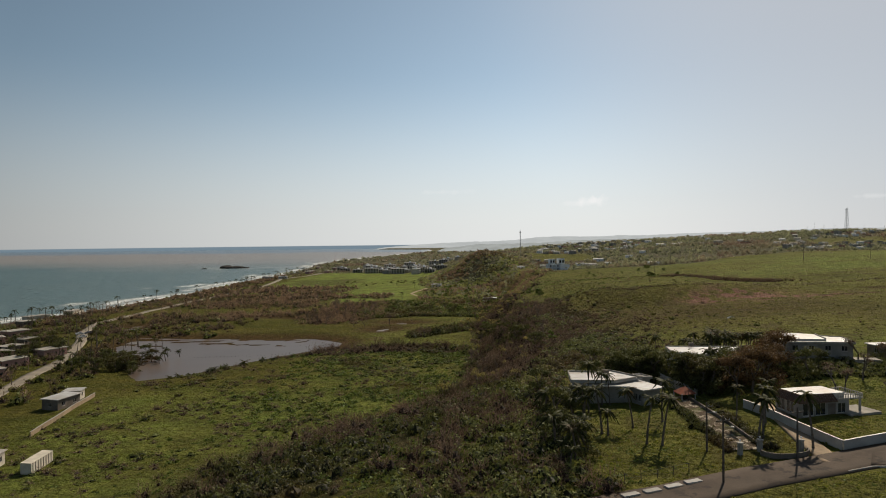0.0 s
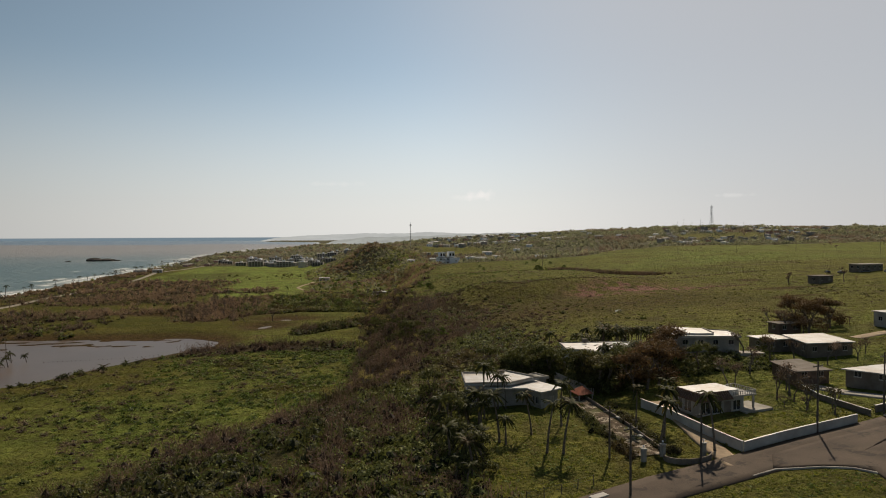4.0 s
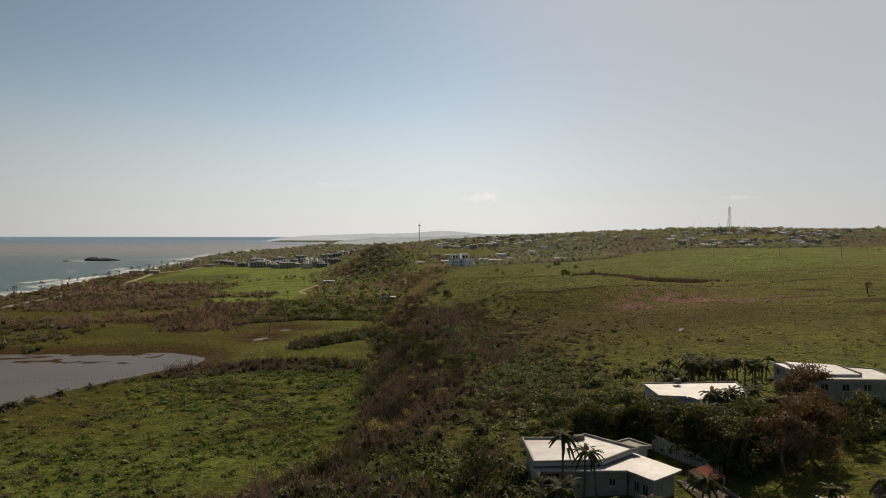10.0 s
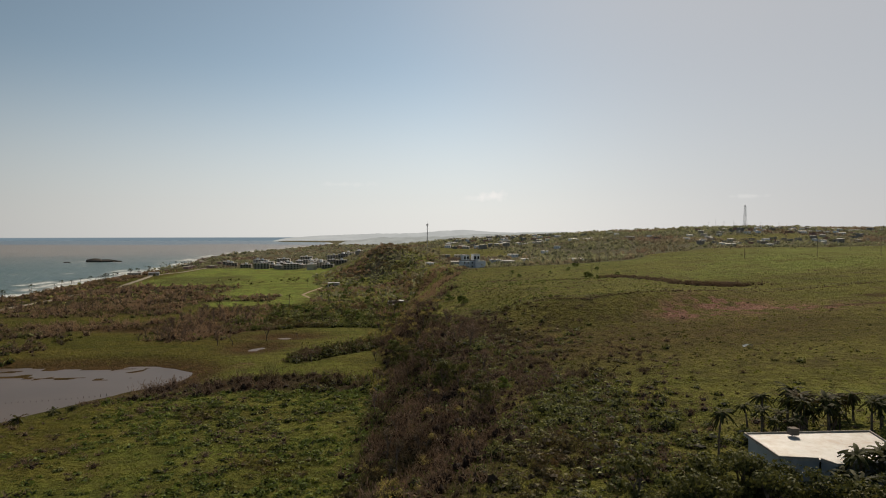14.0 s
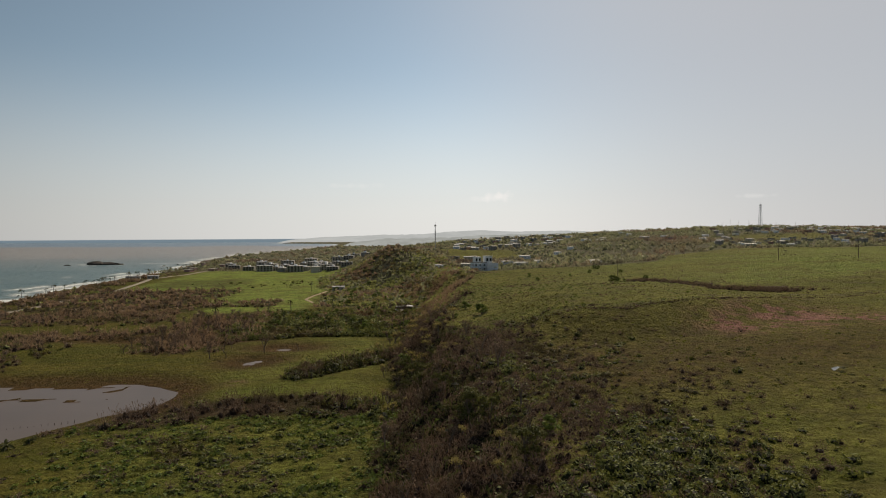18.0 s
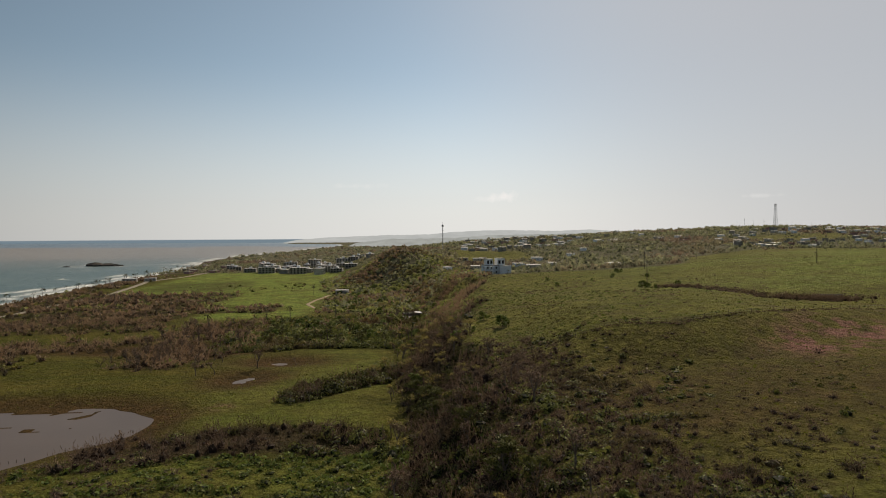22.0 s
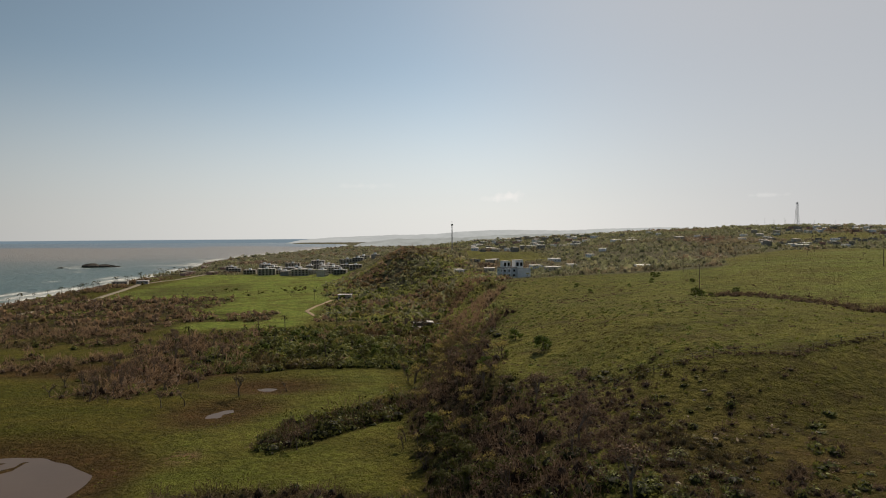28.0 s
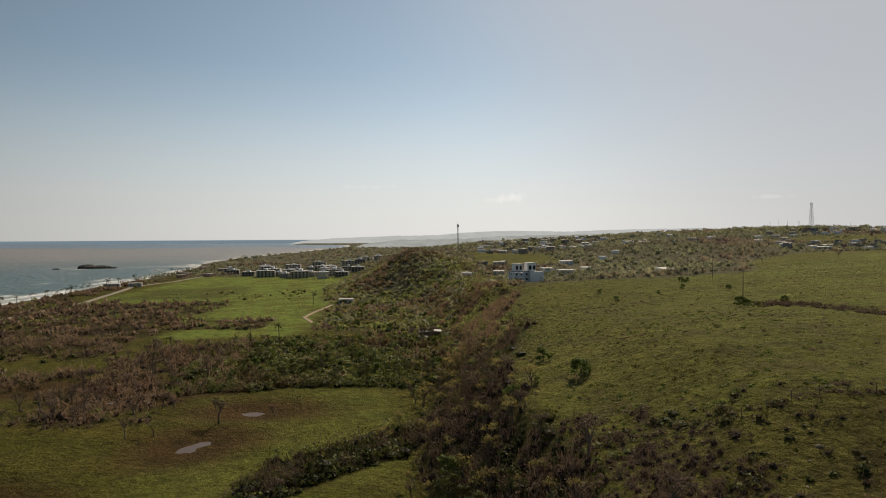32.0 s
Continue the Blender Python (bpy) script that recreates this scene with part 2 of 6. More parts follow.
def asphalt():
    """Sun-bleached asphalt with darker repairs, cracks and dusty edges."""
    n = Nodes("asphalt", 0.88, 0.0, 0.08)
    c = n.mix(n.noise(0.18, 5), (0.074, 0.057, 0.044), (0.108, 0.083, 0.063))
    c = n.mix(n.math("MULTIPLY", n.noise(0.35, 6, 0.7, 0.56, 0.6), 0.7), c, (0.042, 0.036, 0.031))
    c = n.mix(n.math("MULTIPLY", n.noise(0.12, 7, 0.8, 0.55, 0.72), 0.6), c, (0.15, 0.115, 0.08))
    c = n.mix(n.cells(0.3, 0.95, 1.15), c, (0.025, 0.022, 0.02))
    c = n.mix(n.math("MULTIPLY", n.noise(9, 4), 0.4), c, (0.05, 0.042, 0.036))
    n.color(c)
    n.bump(n.noise(14), 0.3, 0.02)
    return n.mat


M_ASPH = asphalt()
M_PATH = plain("pale_paving", (0.34, 0.26, 0.175), (0.23, 0.175, 0.12), 0.6, 0.85)
def rubble():
    """Broken concrete slabs with dirt between them."""
    n = Nodes("broken_ground", 0.95, 0.0, 0.05)
    c = n.mix(n.noise(0.5), (0.1, 0.075, 0.052), (0.05, 0.038, 0.026))
    c = n.mix(n.noise(0.65, 7, 0.75, 0.53, 0.57), c, n.mix(n.noise(3.0), (0.4, 0.35, 0.28), (0.22, 0.18, 0.135)))
    c = n.mix(n.math("MULTIPLY", n.noise(0.3, 6, 0.7, 0.52, 0.64), 0.7), c, (0.06, 0.072, 0.018))
    n.color(c)
    n.bump(n.noise(2.0, 6), 0.8, 0.12)
    return n.mat


M_DIRT = rubble()
M_TILE = plain("brown_roof_tile", (0.13, 0.08, 0.058), (0.08, 0.052, 0.04), 2.0, 0.8)
M_RUSTROOF = plain("rusty_sheet", (0.3, 0.1, 0.055), (0.2, 0.075, 0.05), 1.0, 0.7)
M_STEEL = plain("galvanised_steel", (0.3, 0.3, 0.31), (0.2, 0.2, 0.21), 2.0, 0.5, 0.6)
M_POLE = plain("weathered_pole", (0.12, 0.1, 0.085), (0.075, 0.065, 0.055), 2.0, 0.9)
M_SANDY = plain("worn_coast_paving", (0.27, 0.235, 0.185), (0.19, 0.165, 0.13), 0.25, 0.9)
M_ROCK = plain("dark_rock", (0.09, 0.08, 0.07), (0.05, 0.045, 0.04), 0.15, 0.9)
M_STONE = plain("pale_stone", (0.4, 0.33, 0.25), (0.24, 0.19, 0.14), 1.0, 0.9)
M_TARP = plain("white_sheet", (0.8, 0.8, 0.8), (0.7, 0.7, 0.7), 1.0, 0.5)
M_RUBBER = plain("rubber", (0.02, 0.02, 0.02), (0.03, 0.03, 0.03), 5.0, 0.8)


def glossy(name, c, rough=0.1, spec=0.5):
    n = Nodes(name, rough, 0.0, spec)
    n.color(n.mix(n.noise(1.5), c, tuple(v * 0.8 for v in c)))
    return n.mat


M_GLASS = glossy("dark_window_glass", (0.02, 0.024, 0.028), 0.06, 0.6)
M_CAR = glossy("black_car_paint", (0.012, 0.012, 0.014), 0.12, 0.6)
M_POOL = glossy("pool_water", (0.03, 0.2, 0.19), 0.05, 0.5)


def ground_material():
    n = Nodes("ground_cover", 0.95, 0.0, 0.03)
    big, mid, fine = n.noise(0.014, 4), n.noise(0.11, 5), n.noise(0.8, 6, 0.65)
    streak = n.noise(0.05, 5, 0.6, 0.4, 0.62, (0.35, 1.6, 1))
    grass = n.mix(big, (0.162, 0.19, 0.026), (0.212, 0.22, 0.036))
    grass = n.mix(n.math("MULTIPLY", streak, 0.7), grass, (0.275, 0.275, 0.048))
    grass = n.mix(n.math("MULTIPLY", n.noise(0.07, 6, 0.65, 0.52, 0.66), 0.6), grass, (0.135, 0.105, 0.04))
    grass = n.mix(n.attr("low"), grass, n.mix(streak, (0.118, 0.13, 0.016), (0.18, 0.168, 0.026)))
    lush = n.mix(mid, (0.245, 0.36, 0.05), (0.34, 0.43, 0.07))
    lush = n.mix(n.math("MULTIPLY", n.noise(0.045, 6, 0.65, 0.46, 0.62), 0.65), lush, (0.18, 0.16, 0.036))
    c = n.mix(n.attr("lush"), grass, lush)
    # dark floor under scrub, deepened to paint shade between the bushes
    scrub = n.mix(mid, (0.045, 0.042, 0.015), (0.085, 0.06, 0.032))
    c = n.mix(n.attr("scrub"), c, scrub)
    brown_cover = n.mix(mid, (0.1, 0.072, 0.018), (0.135, 0.084, 0.026))
    c = n.mix(n.attr("brown_cover"), c, brown_cover)
    red = n.mix(mid, (0.44, 0.235, 0.15), (0.3, 0.165, 0.1))
    c = n.mix(n.math("MULTIPLY", n.attr("red"), n.noise(0.13, 7, 0.7, 0.46, 0.54)), c, red)
    c = n.mix(n.attr("woods"), c, n.mix(mid, (0.16, 0.18, 0.075), (0.205, 0.19, 0.098)))
    c = n.mix(n.attr("sand"), c, n.mix(mid, (0.27, 0.21, 0.14), (0.19, 0.145, 0.1)))
    c = n.mix(n.math("MULTIPLY", n.noise(0.24, 6, 0.75, 0.45, 0.64), 0.75), c, n.mix(0.6, c, (0.02, 0.018, 0.006)))
    c = n.mix(n.math("MULTIPLY", fine, 0.62), c, n.mix(0.6, c, (0.01, 0.012, 0.004)))
    c = n.mix(n.math("MULTIPLY", n.noise(2.2, 5, 0.75, 0.5, 0.68), 0.5), c, n.mix(0.75, c, (0.012, 0.014, 0.004)))
    # hollows between tussocks are darkened in colour, for shade down in the grass
    gaps, small = n.cells(0.42, 0.3, 0.95), n.cells(1.3, 0.25, 0.9)
    c = n.mix(n.math("MULTIPLY", gaps, 0.62), c, n.mix(0.62, c, (0.035, 0.026, 0.01)))
    c = n.mix(n.math("MULTIPLY", small, 0.45), c, n.mix(0.6, c, (0.03, 0.026, 0.01)))
    c = n.mix(1.0, c, (0.88, 0.83, 1.08), "MULTIPLY")
    n.color(c)
    rise = n.math("SUBTRACT", n.noise(0.6, 8, 0.7, 0.2, 0.8), n.math("MULTIPLY", n.math("ADD", gaps, n.math("MULTIPLY", small, 0.5)), 0.4))
    n.bump(rise, 0.9, 1.1)
    return n.mat


def sea_material():
    n = Nodes("sea_water", 0.12, 0.0, 0.2)
    sep = n.node("ShaderNodeSeparateXYZ")
    n.link(n.where(), sep.inputs[0])
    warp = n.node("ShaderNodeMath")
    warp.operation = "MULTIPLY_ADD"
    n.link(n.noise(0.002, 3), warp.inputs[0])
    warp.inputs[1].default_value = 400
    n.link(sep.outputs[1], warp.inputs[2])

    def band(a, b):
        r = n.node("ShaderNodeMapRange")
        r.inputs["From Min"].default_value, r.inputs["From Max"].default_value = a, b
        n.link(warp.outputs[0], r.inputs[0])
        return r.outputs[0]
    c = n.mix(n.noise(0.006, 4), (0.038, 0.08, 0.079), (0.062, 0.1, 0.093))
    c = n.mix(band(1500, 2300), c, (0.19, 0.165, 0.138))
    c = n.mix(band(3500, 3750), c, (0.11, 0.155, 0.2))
    c = n.mix(n.math("MULTIPLY", n.attr("foam"), n.noise(0.2, 6, 0.7, 0.3, 0.55)), c, (0.8, 0.8, 0.78))
    n.color(c)
    rough = n.node("ShaderNodeMapRange")
    rough.inputs["To Min"].default_value, rough.inputs["To Max"].default_value = 0.35, 0.9
    n.link(n.attr("foam"), rough.inputs[0])
    n.link(rough.outputs[0], n.b.inputs["Roughness"])
    n.bump(n.noise(0.12, 6, 0.6, 0.3, 0.7, (1, 0.4, 1)), 0.9, 2.5)
    return n.mat


def pond_material():
    n = Nodes("muddy_pond_water", 0.3, 0.0, 0.1)
    n.color(n.mix(n.noise(0.03), (0.085, 0.062, 0.047), (0.105, 0.078, 0.06)))
    n.bump(n.noise(0.8, 3), 0.06, 0.05)
    return n.mat


M_GROUND, M_SEA, M_POND = ground_material(), sea_material(), pond_material()


# ---- mesh helpers ----
def fast_mesh(name, verts, faces, mat, attrs=None, smooth=False):
    """One mesh from arrays: faces is (n, 3) or (n, 4)."""
    verts, faces = np.asarray(verts, np.float32), np.asarray(faces, np.int32)
    me = bpy.data.meshes.new(name)
    k = faces.shape[1]
    me.vertices.add(len(verts))
    me.vertices.foreach_set("co", verts.ravel())
    me.loops.add(faces.size)
    me.loops.foreach_set("vertex_index", faces.ravel())
    me.polygons.add(len(faces))
    me.polygons.foreach_set("loop_start", np.arange(0, faces.size, k, dtype=np.int32))
    if smooth:
        me.polygons.foreach_set("use_smooth", np.ones(len(faces), bool))
    for key, values in (attrs or {}).items():
        me.attributes.new(key, "FLOAT", "POINT").data.foreach_set("value", np.asarray(values, np.float32))
    me.update(calc_edges=True)
    me.materials.append(mat)
    return me


class Shape:
    """Boxes, tubes and slabs gathered into one mesh."""

    def __init__(self):
        self.v, self.f = [], []

    def box(self, x0, x1, y0, y1, z0, z1, m=None, bevel=0.0):
        p = [Vector((x, y, z)) for z in (z0, z1) for y in (y0, y1) for x in (x0, x1)]
        i = len(self.v)
        self.v += [(m @ q) if m else q for q in p]
        self.f += [tuple(i + k for k in f) for f in ((0, 2, 3, 1), (4, 5, 7, 6), (0, 1, 5, 4), (2, 6, 7, 3), (0, 4, 6, 2), (1, 3, 7, 5))]
        return self

    def prism(self, outline, z0, z1):
        n, i = len(outline), len(self.v)
        self.v += [Vector((x, y, z0)) for x, y in outline] + [Vector((x, y, z1)) for x, y in outline]
        self.f += [tuple(i + k for k in reversed(range(n))), tuple(i + n + k for k in range(n))]
        self.f += [(i + k, i + (k + 1) % n, i + n + (k + 1) % n, i + n + k) for k in range(n)]
        return self

    def tube(self, p0, p1, r0, r1, n=7, cap=True):
        p0, p1 = Vector(p0), Vector(p1)
        q = (p1 - p0).to_track_quat("Z", "Y")
        i = len(self.v)
        for p, r in ((p0, r0), (p1, r1)):
            self.v += [p + q @ Vector((math.cos(a) * r, math.sin(a) * r, 0)) for a in (k * math.tau / n for k in range(n))]
        self.f += [(i + k, i + (k + 1) % n, i + n + (k + 1) % n, i + n + k) for k in range(n)]
        if cap:
            self.f += [tuple(i + k for k in reversed(range(n))), tuple(i + n + k for k in range(n))]
        return self

    def face(self, *pts):
        i = len(self.v)
        self.v += [Vector(p) for p in pts]
        self.f.append(tuple(range(i, i + len(pts))))
        return self

    def mesh(self, name, mat, smooth=False):
        me = bpy.data.meshes.new(name)
        me.from_pydata([tuple(p) for p in self.v], [], self.f)
        if smooth:
            me.polygons.foreach_set("use_smooth", np.ones(len(self.f), bool))
        me.materials.append(mat)
        return me


def part(name, shape, mat, parent, label="", at=None):
    """Links a shape (or a finished mesh) as one mesh object under a thing or a part."""
    me = shape if isinstance(shape, bpy.types.Mesh) else shape.mesh(name, mat)
    ob = new(name, me)
    ob.parent = parent
    if at is not None:
        ob.matrix_basis = at
    return tagged(ob, label)


def thing(name, label, category, group="", kind="", at=None):
    ob = new(name)
    ob.empty_display_size = 0.5
    if at is not None:
        ob.matrix_basis = at
    return tagged(ob, label, category, group, kind)


# ---- the lie of the land ----
def sstep(a, b, v):
    t = np.clip((v - a) / (b - a), 0, 1)
    return t * t * (3 - 2 * t)


def waves(x, y, size, seed=0.0):
    """Smooth wandering between about -1 and 1."""
    a, b = x / size + seed, y / size - seed * 1.7
    return (np.sin(a * 1.3 + 1.7 * np.sin(b * 0.9 + seed)) + np.sin(b * 1.1 + 1.3 * np.sin(a * 1.23 + 2 * seed)) + 0.6 * np.sin(2.3 * a - 1.9 * b + seed)) / 2.6


def hump(x, y, cx, cy, sx, sy):
    return np.exp(-((x - cx) / sx) ** 2 - ((y - cy) / sy) ** 2)


POND = [(-186, 361), (-150, 356), (-110, 355), (-84, 353), (-67, 340), (-68, 322), (-82, 309), (-103, 278), (-115, 256), (-130, 246), (-160, 288), (-182, 328)]
POOLS = [(-212, 400, 8, 11), (-53, 386, 2.6, 3.2), (-50, 391, 2, 1.6), (-43.5, 419, 3.6, 2.2), (-88, 437, 4, 2.4), (-81, 447, 5, 2.2), (-116, 452, 6, 2.2), (-98, 444, 3, 1.6)]


def pond_edge(x, y):
    """Metres from the pond's shore, negative in the water."""
    best, inside = np.full(np.shape(x), 1e9), np.zeros(np.shape(x), bool)
    for (ax, ay), (bx, by) in zip(POND, POND[1:] + POND[:1]):
        dx, dy = bx - ax, by - ay
        t = np.clip(((x - ax) * dx + (y - ay) * dy) / (dx * dx + dy * dy), 0, 1)
        best = np.minimum(best, np.hypot(x - ax - t * dx, y - ay - t * dy))
        inside ^= ((ay > y) != (by > y)) & (x < dx * (y - ay) / (dy if dy else 1e-9) + ax)
    d = np.where(inside, -best, best)
    for cx, cy, rx, ry in POOLS:
        d = np.minimum(d, (np.hypot((x - cx) / rx, (y - cy) / ry) - 1 + 0.35 * waves(x, y, 2.2, cx)) * min(rx, ry))
    return d


def shore_x(y):
    base = np.interp(y, [-800, 300, 480, 560, 650, 840, 1000, 1170, 1370, 1550, 1800, 2200, 3500, 4100, 4400, 6000],
                     [-420, -335, -322, -310, -304, -314, -322, -312, -335, -372, -378, -335, -195, -250, -620, -700])
    return base + 4 * waves(y, y * 0, 33) + 2 * waves(y, y * 0, 9, 2.0)


def scarp(x, y):
    """0 on the coastal plain, 1 on the plateau."""
    foot = np.interp(y, [0, 100, 150, 195, 300, 400, 470, 540, 620, 700, 860, 1000, 1200, 1600, 2600, 4200],
                     [-120, -92, -62, -8, 0, 5, 16, 26, 22, 8, -40, -70, -110, -60, 120, -300])
    top = np.interp(y, [0, 100, 150, 195, 300, 345, 400, 470, 540, 600, 700, 860, 1000, 1200, 1600, 2600, 4200],
                    [25, 22, 18, 28, 31, 26, 36, 50, 64, 58, 62, 20, 10, 20, 250, 600, 300])
    w = 3.5 * waves(x, y, 24, 3.0)
    return sstep(foot + w, top + w, x)


def far_edge(x):
    """Where the plateau breaks off towards the valley."""
    return np.interp(x, [-50, 60, 125, 204, 245, 291, 353, 410, 468, 700, 1500], [590, 588, 585, 584, 623, 664, 723, 767, 794, 860, 1000])


def upland(x, y):
    z = 21.0 + 0.05 * np.clip(x - 25, 0, 260) + 0.008 * np.clip(y - 200, 0, 380)
    z = z + 3.2 * hump(x, y, 82, 158, 15, 17) + 1.35 * hump(x, y, 60, 116, 12, 14)
    up = 288 + 0.35 * np.clip(x - 80, 0, 60)
    z = z + 7.5 * sstep(30, 68, x) * sstep(180, 90, x) * sstep(0, 28, y - up) * sstep(490, 340, y)
    z = z - 5.0 * sstep(-8, 105, y - far_edge(x)) + 2.0 * hump(x, y, 300, 500, 120, 90)
    ridge = 32 + 0.05 * np.clip(x - 40, -100, 680) + 3 * waves(x, y, 150, 1.0)
    z = z + (ridge - z) * sstep(720, 1400, y)
    z = z + 7 * hump(x, y, 82, 1000, 45, 70) + 9 * hump(x, y, 330, 950, 120, 95) + 6 * hump(x, y, 240, 1260, 140, 170)
    far = 12 + 26 * sstep(150, 900, x) + 5 * waves(x, y, 500, 2.0)
    z = z + (far - z) * sstep(1550, 2300, y)
    return z + 0.5 * waves(x, y, 27, 4.0)


def plain_z(x, y):
    z = 3.0 + 1.6 * sstep(260, 150, y) * sstep(-120, -40, x) + 0.35 * waves(x, y, 22) + 0.15 * waves(x, y, 7, 3.0)
    d = pond_edge(x, y)
    bars = sstep(322, 335, y) * sstep(-86, -96, x) * (waves(x * 0.22, y, 3.0, 1.0) + 0.3 * waves(x, y, 2.5, 3.0) > 0.1 + 0.5 * sstep(345, 322, y))
    d = np.maximum(d + 0.8 * waves(x, y, 4, 2.0), np.where(bars, 1.2, -99))
    z = np.minimum(z, 1.3 + np.clip(d * 0.11, -0.8, 30))
    s = x - shore_x(y)
    return np.where(s < 45, np.minimum(z + 1.2 * hump(s, y * 0, 38, 0, 14, 1), -0.1 + s * 0.085), z)


def land(x, y):
    x, y = np.asarray(x, float), np.asarray(y, float)
    s = scarp(x, y)
    return plain_z(x, y) * (1 - s) + upland(x, y) * s + 21 * hump(x, y, 14, 842, 52, 66) * sstep(-95, -45, x)


def land_z(x, y):
    return float(land(np.array([x]), np.array([y]))[0])


def grown(start, stop, step, rate, cap=120):
    out = [start]
    while abs(out[-1] - start) < abs(stop - start):
        out.append(out[-1] + math.copysign(step, stop - start))
        step = min(step * rate, cap)
    return out[1:]


def zones(x, y):
    """How much of each cover lies at a place."""
    s, d = scarp(x, y), pond_edge(x, y)
    w1, w2 = waves(x, y, 19, 6.0), waves(x, y, 55, 7.0)
    on_scarp = np.clip(4 * s * (1 - s), 0, 1) ** 0.6 * sstep(60, 120, y) * sstep(1000, 700, y)
    flat = 1 - s
    scrub = on_scarp * 0.95 * sstep(720, 540, y)
    # thickets on the plain
    def box(x0, x1, y0, y1, e):
        return sstep(x0 - e, x0 + e, x + 4 * w1) * sstep(x1 + e, x1 - e, x + 4 * w1) * sstep(y0 - e, y0 + e, y + 6 * w1) * sstep(y1 + e, y1 - e, y + 6 * w1)
    thick = np.maximum.reduce([box(-78, 30, 446, 552, 6), box(-112, -66, 408, 535, 6), box(-262, -128, 505, 745, 9), box(-240, -150, 425, 470, 5) * 0.7,
                               box(-30, 4, 352, 392, 3) * sstep(11, 7, np.abs(y - 354 - 0.95 * (x + 30))), box(-72, 2, 295, 321, 3), box(-175, -75, 592, 632, 4), box(-160, -110, 452, 480, 4),
                               box(-55, 60, 560, 760, 12) * sstep(-40, 0, x + 10 * w1), box(-300, -262, 380, 1100, 6) * 0.6])
    thick = thick * (0.3 + 0.7 * sstep(-0.35, 0.05, waves(x, y, 8, 12.0) + 0.4 * (y < 330)))
    lush = np.maximum.reduce([0.75 * sstep(95, 150, x) * sstep(392, 430, y + 5 * w1) * sstep(20, -30, y - far_edge(x)) * (0.6 + 0.4 * w2), 0.35 * sstep(60, 90, x) * sstep(215, 190, y), box(-240, -48, 640, 1080, 10), box(-120, -50, 560, 650, 8), box(-125, 14, 40, 222, 22) * 0.5, box(-70, 30, 120, 300, 14) * 0.3, box(-60, 0, 320, 440, 8) * 0.3])
    woods = np.maximum(sstep(-14, 8, y - far_edge(x) - 60 * sstep(60, 20, x) + 8 * w2) * s, sstep(1040, 1130, y) * flat)
    woods = np.maximum(woods, sstep(1150, 1300, y))
    woods = np.maximum.reduce([woods, sstep(0.2, 0.4, hump(x, y, 6, 838, 80, 120)) * sstep(-66, -50, x + 6 * w1), 0.85 * box(-44, 62, 585, 800, 10)])
    bend = np.interp(y, [560, 600, 694, 867, 900], [200, 215, 264, 389, 420])
    clear = sstep(-6, 6, x - bend + 5 * w1) * sstep(95, 70, y - far_edge(x) + 6 * w1) * sstep(560, 500, x) + box(85, 175, 850, 1010, 14) + box(540, 720, 1040, 1130, 16) * 0.9 + box(420, 560, 930, 985, 12) * 0.7
    woods = np.clip(woods - clear, 0, 1)
    # marshy margin of the pond
    brown_cover = sstep(20, 4, d) * flat * sstep(285, 320, y)
    # brown pasture soil below the fence, darkened further to stand for lens falloff
    below = sstep(4, -6, y - np.interp(x, [28, 38, 58, 78, 86, 103, 120, 140, 230], [310, 313, 314, 310.5, 314, 320, 326, 334, 356])) * sstep(215, 262, y + 8 * w1) * s
    brown_cover = np.maximum(brown_cover, 0.7 * below * sstep(28, 40, x) * sstep(190, 120, x) * (0.4 + 0.6 * sstep(304, 268, y + 6 * w1)))
    # small dark brown patches in the pasture
    dark_patches = np.maximum.reduce([hump(x, y, cx, cy, sx, sy) for cx, cy, sx, sy in ((190, 279, 17, 4.5), (174, 252, 9, 4), (195, 318, 10, 5), (170, 298, 15, 3), (140, 197, 9, 3))])
    brown_cover = np.maximum(brown_cover, 0.95 * sstep(0.25, 0.6, dark_patches + 0.35 * waves(x, y, 5, 2.0)) * s)
    scrub = np.maximum(scrub, 0.45 * box(-232, -140, 770, 890, 12) * flat)
    red = np.maximum.reduce([hump(x, y, 110, 300, 12, 11), hump(x, y, 130, 311, 17, 12), hump(x, y, 148, 299, 22, 9), hump(x, y, -50, 346, 3, 3), hump(x, y, -102, 458, 13, 5)])
    sand = sstep(30, 14, x - shore_x(y)) * (y < 3000)
    return dict(low=flat, lush=lush * np.where(x > 60, 1, flat) * (1 - thick), scrub=np.clip(scrub + thick * flat * 0.9, 0, 1), woods=woods, brown_cover=brown_cover, red=np.clip(red * 1.4, 0, 1), sand=sand), on_scarp, thick * flat


gx = np.array(sorted(grown(-150, -5400, 3.2, 1.05, 200) + list(np.arange(-150, 210, 2.4)) + grown(210, 5400, 2.6, 1.06, 200)))
gy = np.array(sorted(grown(40, -700, 4, 1.12, 120) + list(np.arange(40, 440, 2.4)) + grown(438, 5400, 2.5, 1.022, 120)))
GX, GY = np.meshgrid(gx, gy)
X, Y = GX.ravel(), GY.ravel()
cover, _, _ = zones(X, Y)
Z = land(X, Y)
nx, ny = len(gx), len(gy)
idx = np.arange(nx * ny).reshape(ny, nx)
quads = np.stack([idx[:-1, :-1], idx[:-1, 1:], idx[1:, 1:], idx[1:, :-1]], -1).reshape(-1, 4)
keep = ~np.all(Z[quads] < -6, axis=1)
ground = new("ground", fast_mesh("ground", np.stack([X, Y, Z], -1), quads[keep], M_GROUND, cover, True))
tagged(ground, "green and olive coastal grassland with scrub and bare patches", "ground", kind="structure")

